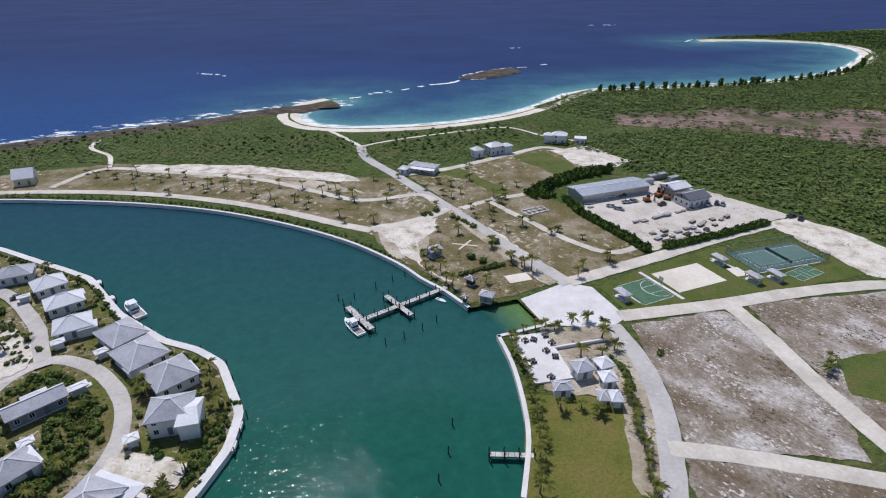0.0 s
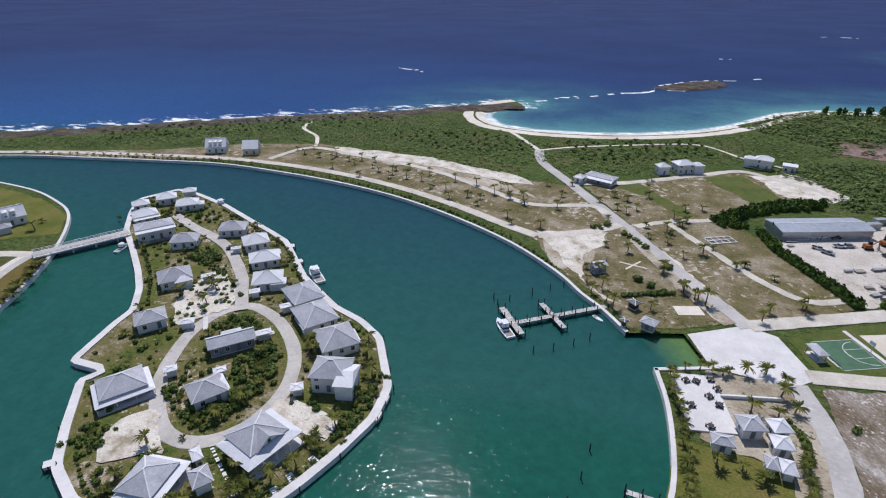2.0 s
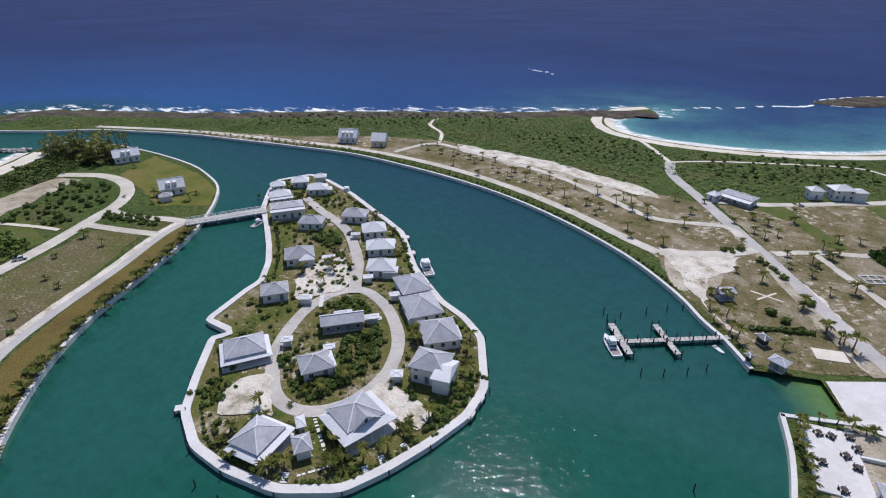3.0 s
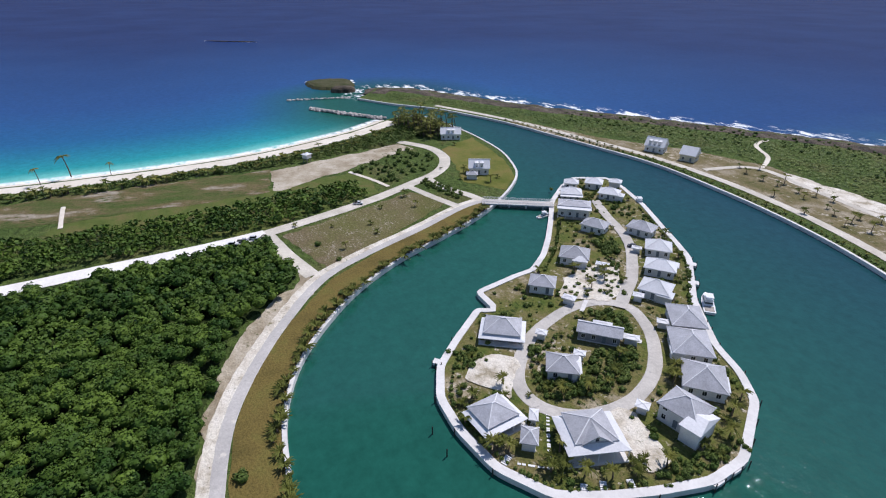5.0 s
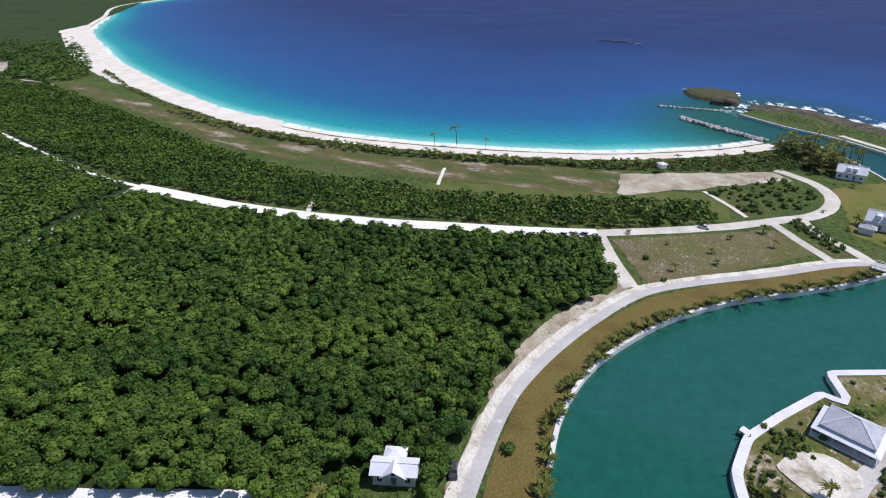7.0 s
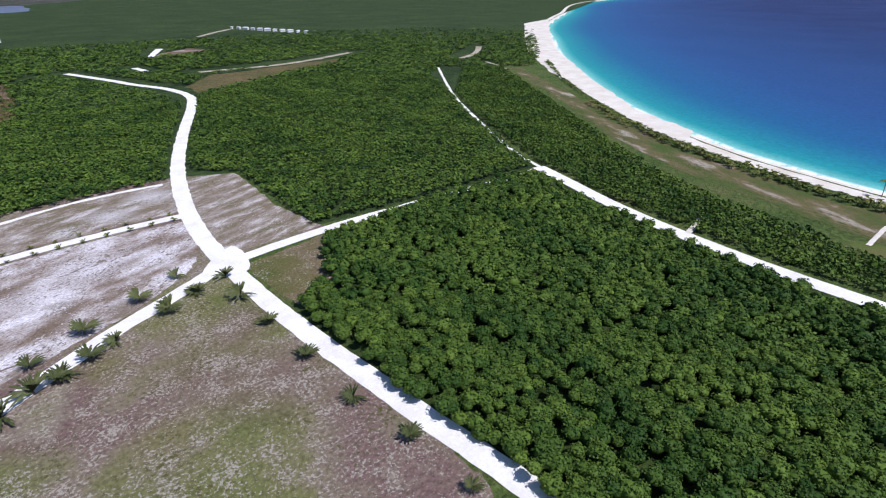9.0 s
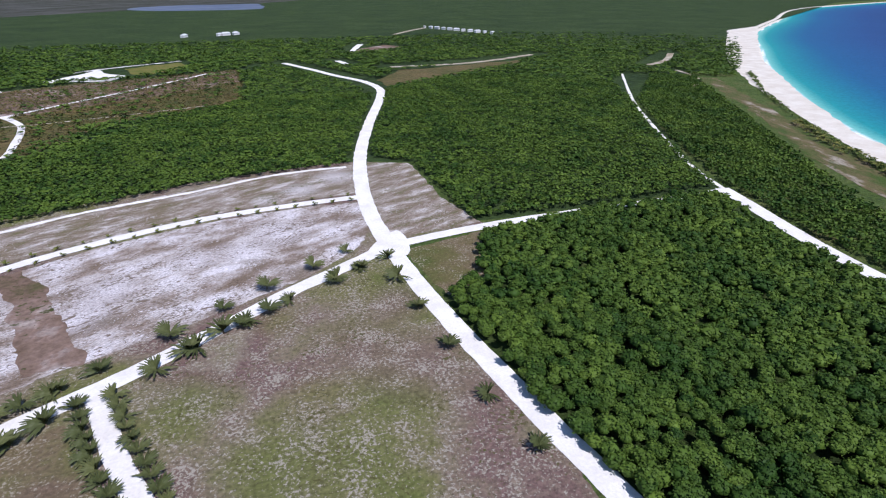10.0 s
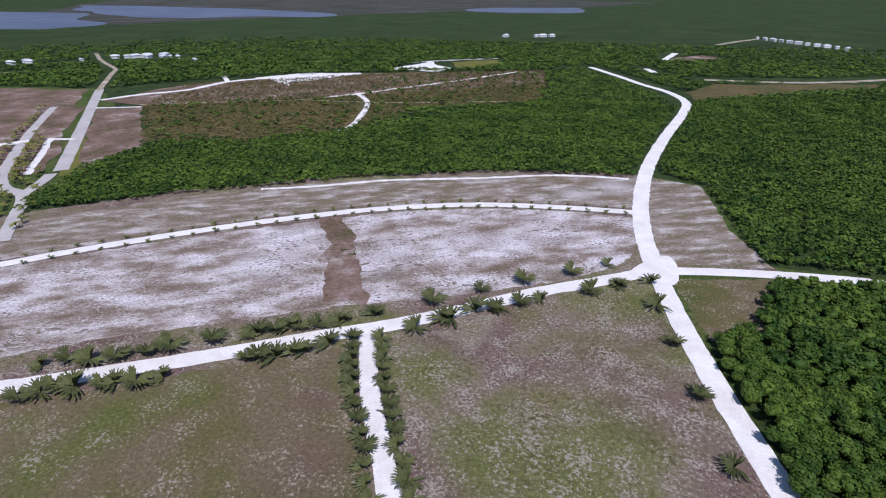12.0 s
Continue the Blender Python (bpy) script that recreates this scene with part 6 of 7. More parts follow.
shrubs("quay_shrubs", [(p[0], p[1]) for p in along([(44, 112), (46, 106), (45.5, 100)], 1.3, 0)] + [(58, 114.4), (57.3, 113.5)], (0.8, 1.4), "green shrubs behind the quay houses")
shrubs("bank_shrubs", [(p[0], p[1] + prng.uniform(-0.6, 0.6)) for p in along([(-280, 213), (-243, 220.5), (-205, 227), (-167, 226), (-131, 222), (-97, 214), (-65, 201), (-37, 185), (-17, 168)], 2.6, 0)], (0.35, 0.95), "low shrubs along the north seawall")
shrubs("lot_thicket", planted([(-60, 300), (-40, 318), (-90, 335), (-140, 330), (-150, 300), (-100, 290)], 6.0), (0.6, 1.5), "scattered darker bushes in the dune scrub", "shrubs", LEAF, 0.6)
shrubs("lot_thicket", planted([(-20, 290), (10, 300), (50, 330), (40, 360), (-10, 345), (-40, 330)], 5.5), (0.6, 1.5), "scattered darker bushes in the dune scrub", "shrubs", LEAF, 0.6)
shrubs("lot_thicket", planted([(-300, 240), (-200, 300), (-150, 350), (-180, 360), (-260, 310), (-330, 255)], 7.0), (0.6, 1.6), "scattered darker bushes in the dune scrub", "shrubs", LEAF, 0.5)
shrubs("casuarina_row", [(p[0] + prng.uniform(-3, 3), p[1] + prng.uniform(-3, 3)) for p in along([(133, 474), (214, 489), (272, 501), (340, 527), (413, 570), (470, 630)], 7.5, -4)], (1.6, 2.8), "row of tall feathery trees behind the bay beach", "trees", LEAF, 2.4)


# ---- boats, piers, bridge ----
def boat(x, y, rot, ln, label, cabin=True, m_hull=None):
    """A motor boat, bow towards +x, afloat."""
    t = thing("motor_boat", at(x, y, rot, SEA), label, "boat", "moored boats")
    w = ln * 0.16
    f = Form()
    secs = [(-0.5, 0.92, 0.55), (-0.2, 1.0, 0.55), (0.1, 0.98, 0.6), (0.3, 0.75, 0.7), (0.43, 0.38, 0.8), (0.5, 0.04, 0.88)]
    vs = []
    for u, b, z in secs:
        vs += [(u * ln, -w * b, z * ln * 0.14), (u * ln * 0.97, -w * b * 0.8, -0.25), (u * ln * 0.97, w * b * 0.8, -0.25), (u * ln, w * b, z * ln * 0.14)]
    fs = []
    for i in range(len(secs) - 1):
        a, b = 4 * i, 4 * i + 4
        fs += [(a, a + 1, b + 1, b), (a + 1, a + 2, b + 2, b + 1), (a + 2, a + 3, b + 3, b + 2), (a + 3, a, b, b + 3)]
    f.add(vs, fs + [(0, 3, 2, 1)])
    part("hull", f, GELCOAT, t)
    part("cockpit", Form().box(-0.32 * ln, 0, ln * 0.08, ln * 0.26, w * 1.5, 0.03), WOOD, t, "teak cockpit floor")
    if cabin:
        part("cabin", Form().box(0.06 * ln, 0, ln * 0.08, ln * 0.42, w * 1.5, ln * 0.1, 0.82), GELCOAT, t)
        part("windscreen", Form().box(0.07 * ln, 0, ln * 0.115, ln * 0.425, w * 1.4, ln * 0.04, 0.94), GLASS, t)
        part("flybridge", Form().box(0.0, 0, ln * 0.18, ln * 0.24, w * 1.15, ln * 0.05, 1.1), GELCOAT, t)
        part("hardtop", Form().box(-0.02 * ln, 0, ln * 0.31, ln * 0.26, w * 1.25, 0.08), GELCOAT, t)
        for sx in (-0.12, 0.08):
            for sy in (-0.5, 0.5):
                part("top_post", Form().box(sx * ln, sy * w, ln * 0.22, 0.07, 0.07, ln * 0.09), METAL, t)
    return t


boat(-26.0, 127.6, 128, 9.6, "white sport fishing boat moored at the pier head")
boat(-94.0, 136.6, 138, 11.5, "white cabin boat moored off the island")
boat(-167.0, 177.6, 155, 10, "white boat moored at the island's tip")
boat(-173.5, 130.6, 100, 7.5, "small white boat beside the bridge")
boat(-0.6, 142.2, -40, 4.0, "small turquoise dinghy beside the pier", cabin=False)


def pier(x0, y0, x1, y1, wd, label, posts, z=0.15):
    a, b = Vector((x0, y0)), Vector((x1, y1))
    ln = (b - a).length
    rot = math.degrees(math.atan2(y1 - y0, x1 - x0))
    t = thing("pier", at(x0, y0, rot), label, "pier", "timber piers")
    n = max(2, int(ln / 1.3))
    me = Form().box(0, 0, z - 0.14, ln / n - 0.1, wd, 0.14).mesh("deck_panel", DECKWOOD)
    for k in range(n):
        part("deck_panel", me, WOOD, t, m=pose((k + 0.5) * ln / n, 0, 0))
    part("beam", Form().box(ln / 2, -wd / 2 + 0.2, z - 0.42, ln, 0.16, 0.26).box(ln / 2, wd / 2 - 0.2, z - 0.42, ln, 0.16, 0.26), DARKWOOD, t)
    pm = Form().tube([(0, 0, -4), (0, 0, 1.5), (0, 0, 1.62)], [0.17, 0.16, 0.08]).mesh("pile", DARKWOOD)
    for k in range(posts):
        u = ln * k / max(1, posts - 1)
        for s in (-1, 1):
            part("pile", pm, DARKWOOD, t, m=pose(u, s * (wd / 2 + 0.12), 0))
    return t


pier(1.2, 148.4, -23, 130.6, 1.7, "weathered timber pier running out from the quay", 9)
pier(-18.0, 143.4, -9.4, 132.4, 1.8, "timber finger across the pier", 4)
pier(-29.0, 137.0, -20.4, 125.4, 2.0, "timber pier head where the boat lies", 4)
pier(19, 80.2, 9.6, 80.6, 1.2, "short timber jetty at the seawall", 4)
for k, (x, y, r, ln) in enumerate(((-45.6, 83, 5, 3.0), (-46.2, 88.6, 5, 3.0), (-103.6, 48.2, -45, 2.6), (-113.5, 152, 40, 2.6), (-104, 142.5, 45, 2.6))):
    t = thing("boat_landing", at(x, y, r), "small concrete landing beside the walkway", "landing", "boat landings")
    part("slab", Form().box(0, 0, -0.6, 2.0, ln, 0.75), CONCRETE, t)
    part("fender", Form().tube([(1.0, -ln / 2, -2.5), (1.0, -ln / 2, 0.9)], [0.13, 0.12]), DARKWOOD, t)
    part("fender", Form().tube([(1.0, ln / 2, -2.5), (1.0, ln / 2, 0.9)], [0.13, 0.12]), DARKWOOD, t)
PILE = Form().tube([(0, 0, -4), (0, 0, 0.9), (0, 0, 1.05)], [0.17, 0.15, 0.07]).mesh("mooring_pile", DARKWOOD)
for x, y in ((-33, 143), (-22, 150), (-17, 155), (-13, 158), (-16, 120), (-11, 123), (-6, 127), (-2, 131), (2, 90), (1, 82), (-1, 75), (-82.5, 37), (-75.4, 37.2), (-86, 127), (-28, 143.6), (-31, 140)):
    ob = new("mooring_pile", PILE)
    ob.matrix_basis = at(x, y)
    tagged(ob, "dark timber mooring pile standing in the canal", "mooring pile", "mooring piles")
FENDER = Form().tube([(0, 0, -4), (0, 0, 0.75), (0, 0, 0.85)], [0.16, 0.14, 0.07]).mesh("fender_pile", DARKWOOD)
ring = straight([(p[0], p[1]) for p in ISLAND[9:27]], 7, False)
for p, n in zip(ring, normals(ring)):
    ob = new("fender_pile", FENDER)
    ob.matrix_basis = at(*(p - n * 0.35))
    tagged(ob, "dark timber fender pile along the walkway", "fender pile", "fender piles")

bx0, by0, bx1, by1 = -195.5, 113.8, -180.0, 138.8
bl = math.hypot(bx1 - bx0, by1 - by0)
br = thing("bridge", at((bx0 + bx1) / 2, (by0 + by1) / 2, math.degrees(math.atan2(by1 - by0, bx1 - bx0))), "white concrete road bridge to the island", "bridge")
part("deck", Form().box(0, 0, 0.35, bl + 2, 5.6, 0.5), CONCRETE, br)
part("roadway", Form().box(0, 0, 0.86, bl + 2, 4.4, 0.04), ROADGREY, br)
for s in (-1, 1):
    rail = part("railing", Form().box(0, s * 2.65, 1.75, bl + 2, 0.14, 0.14).box(0, s * 2.65, 1.3, bl + 2, 0.08, 0.1), TRIM, br)
    pm = Form().box(0, 0, 0.85, 0.14, 0.14, 0.95).mesh("rail_post", TRIM)
    for k in range(15):
        part("rail_post", pm, TRIM, rail, m=pose(-bl / 2 + k * bl / 14, s * 2.65, 0))
pm = Form().tube([(0, 0, -4), (0, 0, 0.4)], [0.35, 0.35], 10).mesh("pier_column", CONCRETE)
for k in range(4):
    for s in (-1.8, 1.8):
        part("pier_column", pm, CONCRETE, br, m=pose(-bl / 2 + (k + 0.5) * bl / 4, s, 0))


# ---- rocks: breakwaters and islets ----
def rock_shape(seed):
    r = np.random.default_rng(seed)
    f = Form()
    vs = []
    for z, q in ((-0.45, 0.75), (0.1, 1.0), (0.5, 0.65)):
        for k in range(6):
            vs.append((q * math.cos(k * 1.047) * r.uniform(0.75, 1.2), q * math.sin(k * 1.047) * r.uniform(0.75, 1.2), z + r.uniform(-0.12, 0.12)))
    f.add(vs, [(i * 6 + k, i * 6 + (k + 1) % 6, (i + 1) * 6 + (k + 1) % 6, (i + 1) * 6 + k) for i in (0, 1) for k in range(6)] + [tuple(range(12, 18)), tuple(range(6))[::-1]])
    return f.mesh("rock", STONE)


ROCKS = [rock_shape(s) for s in range(4)]


def breakwater(line, wd, gap, size, top, label):
    t = thing("breakwater", at(*line[0]), label, "breakwater")
    base_p = np.array(line[0])
    for p in along(line, gap, 0):
        for k in range(3):
            o = prng.uniform(-wd, wd)
            s = size * prng.uniform(0.7, 1.3)
            part("rock", prng.choice(ROCKS), STONE, t, m=pose(p[0] - base_p[0] + prng.uniform(-1, 1), p[1] - base_p[1] + o, SEA + top * (1 - abs(o) / wd * 0.7) * prng.uniform(0.6, 1.0), prng.uniform(-30, 30), prng.uniform(-30, 30), prng.uniform(0, 360)) @ Matrix.Scale(s, 4))
    return t


breakwater([(-422, 88), (-405, 99), (-388, 112), (-368, 128)], 2.6, 1.1, 1.3, 1.6, "rock breakwater guarding the inlet")
breakwater([(-462, 79), (-458, 100), (-452, 129)], 1.2, 3.2, 1.2, 0.6, "low line of half-sunk rocks")


def islet(name, outline, h, label, cover):
    line = rough_edge(spline(outline, 2.5, True), 2.0, 5)
    c = line.mean(0)
    rings = [(1.04, -3.0), (1.0, SEA + 0.1), (0.9, SEA + h * 0.7), (0.7, SEA + h), (0.35, SEA + h * 1.1)]
    n = len(line)
    vs = [(*(c + (p - c) * q), z + (0.25 * noise.noise((p[0] / 3, p[1] / 3, z)) if z > SEA else 0)) for q, z in rings for p in line] + [(*c, SEA + h * 1.15)]
    fs = [(i * n + k, i * n + (k + 1) % n, (i + 1) * n + (k + 1) % n, (i + 1) * n + k) for i in range(len(rings) - 1) for k in range(n)]
    fs += [((len(rings) - 1) * n + k, (len(rings) - 1) * n + (k + 1) % n, len(rings) * n) for k in range(n)]
    return tagged(link_mesh(name, vs, fs, cover), label, "islet", kind="structure")


islet("islet", [(17, 541), (48, 543), (80, 576), (76, 604), (52, 592), (30, 566)], 1.6, "low dark rock islet off the small bay", ROCK)
islet("islet", [(-540, 112), (-508, 108), (-492, 122), (-500, 146), (-535, 148)], 3.2, "low scrubby rock islet off the inlet", earth("islet_scrub", [(0.05, 0.06, 0.02), (0.1, 0.09, 0.05)], 8, 1.2, contrast=0.5))
islet("islet", [(-488, 120), (-477, 122), (-474, 137), (-484, 142), (-490, 132)], 4.2, "dark rock stack beside the islet", ROCK)
islet("reef", [(-980, 50), (-960, 70), (-935, 112), (-930, 120), (-950, 90)], 1.0, "dark reef awash far out", ROCK)
islet("headland_rock", [(-150, 392), (-136, 404), (-112, 420), (-84, 433), (-92, 410), (-104, 396), (-128, 384)], 1.5, "flat brown rock headland", ROCK)


def foam(line, wd, seed):
    p = rough_edge(spline(line, 2.5), 6.0, 20, seed)
    n, d = normals(p), len(p)
    vs, fs = [], []
    for i, (q, m) in enumerate(zip(p, n)):
        u = math.sin(math.pi * (i + 0.5) / d) ** 0.5
        a = wd * u * (0.35 + 0.9 * abs(noise.noise((q[0] / 7, q[1] / 7, seed))))
        b = wd * u * (0.35 + 0.9 * abs(noise.noise((q[0] / 5, q[1] / 5, seed + 4))))
        vs += [(*(q + m * a), SEA + 0.06), (*(q - m * b), SEA + 0.06)]
    for i in range(d - 1):
        if noise.noise((p[i][0] / 6, p[i][1] / 6, seed + 2)) > -0.02:
            fs.append((2 * i, 2 * i + 1, 2 * i + 3, 2 * i + 2))
    return tagged(link_mesh("breaker", vs, fs, FOAM), "streak of white breaking surf", "surf", kind="structure")


for k, (ln, wd) in enumerate((([(-256, 580), (-236, 572), (-216, 560)], 3.5), ([(-83, 437), (-60, 470), (-46, 482)], 3), ([(-45, 478), (-20, 500), (10, 524), (20, 545)], 3.5), ([(20, 550), (45, 590), (80, 612), (100, 618)], 3.5),
                              ([(66, 768), (90, 780), (108, 786)], 4), ([(110, 628), (124, 640), (134, 646)], 3), ([(288, 1147), (310, 1150), (345, 1146)], 5), ([(30, 538), (52, 545)], 2.0), ([(-60, 470), (-40, 478)], 2.5),
                              ([(-545, 110), (-548, 130), (-538, 152), (-515, 152)], 3.2), ([(-985, 48), (-955, 85), (-922, 124)], 5), ([(380, 840), (365, 855), (390, 890)], 4))):
    foam(ln, wd, k * 3.1)

# ---- courts ----


def court(name, x, y, rot, w, d, material, label, lines=(), z=0.2):
    t = thing(name, at(x, y, rot), label, "sports court", "sports courts")
    part("surface", Form().box(0, 0, 0, w, d, z), material, t)
    for cx, cy, sx, sy in lines:
        part("line", Form().box(cx, cy, z, sx, sy, 0.012), TRIM, t)
    return t


hc = court("basketball_court", 64.2, 145.3, 25, 12.4, 12.4, COURTGREEN, "green half basketball court with white lines", ((0, 6.1, 12.2, 0.12), (0, -6.1, 12.2, 0.12), (-6.1, 0, 0.12, 12.2), (6.1, 0, 0.12, 12.2), (3.2, 1.9, 5.8, 0.12), (3.2, -1.9, 5.8, 0.12), (0.3, 0, 0.12, 3.8)))
arc = Form()
for k in range(14):
    a0, a1 = radians(90 + k * 180 / 14), radians(90 + (k + 1) * 180 / 14)
    arc.add([(5.0 + r * math.cos(a), r * math.sin(a), 0.214) for r, a in ((5.0, a0), (5.15, a0), (5.15, a1), (5.0, a1))], [(0, 1, 2, 3)])
part("line", arc, TRIM, hc)
part("hoop_post", Form().tube([(6.6, 0, 0), (6.6, 0, 3.2)], [0.1, 0.1]), METAL, hc)
part("backboard", Form().box(6.1, 0, 2.8, 0.08, 1.8, 1.1), TRIM, hc, "dark hoop backboard")
court("plain_court", 81.6, 154.1, 22, 20, 12.9, SAND, "blank pale sand court beside the lawn", z=0.2)
tc = court("tennis_court", 118.5, 168.4, 17, 30, 15, COURTBLUE, "fenced grey-green tennis court", ((-6, 5.2, 11.9, 0.1), (-6, -5.2, 11.9, 0.1), (0, 0, 0.1, 10.4), (-11.9, 0, 0.1, 10.4), (8, 5.2, 11.9, 0.1), (8, -5.2, 11.9, 0.1), (13.9, 0, 0.1, 10.4)))
part("net", Form().box(1, 0, 0.2, 0.05, 11.5, 0.95), NET, tc)
fence = part("fence", Form().box(0, 7.7, 3.1, 30.4, 0.06, 0.06).box(0, -7.7, 3.1, 30.4, 0.06, 0.06).box(15.2, 0, 3.1, 0.06, 15.4, 0.06).box(-15.2, 0, 3.1, 0.06, 15.4, 0.06), METAL, tc)
fp = Form().tube([(0, 0, 0), (0, 0, 3.2)], [0.05, 0.05], 5).mesh("fence_post", METAL)
wires = Form()
for k in range(11):
    for s in (-1, 1):
        part("fence_post", fp, METAL, fence, m=pose(-15.2 + k * 3.04, s * 7.7, 0))
for k in range(1, 5):
    for s in (-1, 1):
        part("fence_post", fp, METAL, fence, m=pose(s * 15.2, -7.7 + k * 3.08, 0))
for h in np.arange(0.3, 3.05, 0.28):
    for s in (-1, 1):
        wires.box(0, s * 7.7, h, 30.4, 0.02, 0.045).box(s * 15.2, 0, h, 0.02, 15.4, 0.045)
part("fence_mesh", wires, NET, fence, "dark wire fence mesh")
court("small_court", 121.7, 156.6, 28, 12, 6.2, COURTGREEN, "small green court with white lines", ((0, 3, 11.8, 0.12), (0, -3, 11.8, 0.12), (5.9, 0, 0.12, 6), (-5.9, 0, 0.12, 6), (0, 0, 0.12, 6), (2.1, 0, 0.1, 6), (-2.1, 0, 0.1, 6), (4, 0, 3.8, 0.1), (-4, 0, 3.8, 0.1)))
court("paved_pad", 99.6, 157.7, 13, 4.6, 5.6, SAND, "small pale paved pad on the lawn", z=0.15)
for x, y, r, ln, wd in ((70.5, 149.1, 116, 18.7, 1.2), (58.8, 142.3, 116, 8.4, 1.0), (100, 160, 125, 18, 1.0), (119, 160.6, 17, 27, 0.7)):
    ob = new("path", Form().box(0, 0, 0, ln, wd, 0.2).mesh("path", CONCRETE))
    ob.matrix_basis = at(x, y, r)
    tagged(ob, "straight pale concrete path beside the courts", "path", kind="structure")
for x, y, r in ((55.6, 141.2, 113), (96.0, 164.0, 113), (101.5, 151.5, 113), (109.5, 152.8, 113)):
    t = thing("shelter", at(x, y, r), "open timber shelter with a grey roof", "shelter", "court shelters")
    part("roof", Form().hip(5.4, 3.0, 2.4, 0.9), ROOF, t)
    for sx in (-2.2, 2.2):
        for sy in (-1.1, 1.1):
            part("post", Form().box(sx, sy, 0, 0.18, 0.18, 2.45), WOOD, t)
    part("bench", Form().box(0, 0, 0.4, 3.4, 0.5, 0.08).box(-1.4, 0, 0, 0.1, 0.4, 0.4).box(1.4, 0, 0, 0.1, 0.4, 0.4), WOOD, t)
    part("floor", Form().box(0, 0, 0, 5.0, 2.6, 0.16), CONCRETE, t)

# ---- quay deck, paved pads, foundations ----
dk = thing("quay_deck", at(25.6, 112.6, 102), "broad pale concrete deck beside the canal", "terrace")
part("slab", Form().box(0, 0, 0, 19.6, 10.4, 0.5), CONCRETE, dk)
for x, y in ((22.4, 119.0), (24.8, 119.4), (28.3, 121.2), (29.5, 118.0), (27.4, 114.6), (29.4, 112.1), (26.8, 104.1), (23.2, 110.1)):
    t = thing("table_set", at(x, y, prng.uniform(0, 90), 0.5), "dark round table with chairs on the deck", "table", "deck tables")
    part("table", Form().tube([(0, 0, 0), (0, 0, 0.72)], [0.3, 0.12]).tube([(0, 0, 0.72), (0, 0, 0.78)], [0.7, 0.7], 12), DARKWOOD, t)
    for k in range(4):
        a = k * math.pi / 2
        part("chair", Form().box(0.85 * math.cos(a), 0.85 * math.sin(a), 0, 0.42, 0.42, 0.45).box(1.02 * math.cos(a), 1.02 * math.sin(a), 0.45, 0.12, 0.12, 0.4), DARKWOOD, t)
for x, y, r, w, d in ((25.0, 154.0, 18, 8.0, 5.0),):
    court("paved_pad", x, y, r, w, d, SAND, "square pale sand pit on the grass", z=0.2)
for r, ln in ((-12, 9.6), (58, 9.0)):
    ob = new("crossed_path", Form().box(0, 0, 0.1 if r > 0 else 0.104, ln, 0.7, 0.06).mesh("crossed_path", SAND))
    ob.matrix_basis = at(8.2, 178.6, r)
    tagged(ob, "narrow pale path crossing the dry lot", "path", kind="structure")
fd = thing("foundation", at(39.2, 210.4, 29), "white concrete house foundation without walls", "foundation")
for a, b, c, d in ((0, 2.6, 11, 0.4), (0, -2.6, 11, 0.4), (0, 0, 11, 0.3)):
    part("footing", Form().box(a, b, 0, c, d, 0.5), CONCRETE, fd)
for k in range(5):
    part("footing", Form().box(-5.4 + k * 2.7, 0, 0, 0.35, 5.5, 0.48), CONCRETE, fd)
wl = thing("garden_wall", at(34, 120.6, 14), "low white wall beside the quay houses", "wall")
part("wall", Form().box(2, -3.6, 0, 14, 0.5, 1.0), TRIM, wl)
lt = thing("lookout_tower", at(-288.3, 55.3, 30), "small white timber lookout on posts", "tower")
part("cabin", Form().box(0, 0, 2.4, 3.4, 3.4, 2.0), TRIM, lt)
part("roof", Form().hip(4.4, 4.4, 4.4, 0.9), PALEROOF, lt)
for sx in (-1.3, 1.3):
    for sy in (-1.3, 1.3):
        part("post", Form().box(sx, sy, 0, 0.25, 0.25, 2.5), WOOD, lt)


# ---- vehicles and yard ----
PAINTS = [plain("car_paint_white", (0.7, 0.7, 0.7), 0.3, spec=0.5), plain("car_paint_dark", (0.05, 0.05, 0.06), 0.3, spec=0.5), plain("car_paint_silver", (0.35, 0.36, 0.38), 0.35, 0.3, spec=0.5)]
WHEEL = Form()
wv = [(0.32 * math.cos(k * 0.6283), s, 0.32 + 0.32 * math.sin(k * 0.6283)) for s in (-0.11, 0.11) for k in range(10)]
WHEEL.add(wv, [(k, (k + 1) % 10, 10 + (k + 1) % 10, 10 + k) for k in range(10)] + [tuple(range(10)), tuple(range(10, 20))[::-1]])
WHEEL = WHEEL.mesh("wheel", RUBBER)


def car(x, y, rot, paint, label, truck=False):
    t = thing("pickup_truck" if truck else "car", at(x, y, rot, 0.16), label, "truck" if truck else "car", "parked vehicles")
    f = Form().box(0, 0, 0.35, 4.4, 1.75, 0.55, 0.96)
    part("body", f, paint, t)
    cx, cl = (0.4, 1.6) if truck else (-0.2, 2.5)
    part("cabin", Form().box(cx, 0, 0.88, cl, 1.6, 0.6, 0.78), GLASS, t)
    part("roof_panel", Form().box(cx, 0, 1.47, cl * 0.76, 1.24, 0.06), paint, t)
    if truck:
        part("load_bed", Form().box(-1.3, 0, 0.9, 1.6, 1.5, 0.05), RUBBER, t)
    for sx in (-1.35, 1.35):
        for sy in (-0.8, 0.8):
            part("wheel", WHEEL, RUBBER, t, m=pose(sx, sy, 0))
    return t


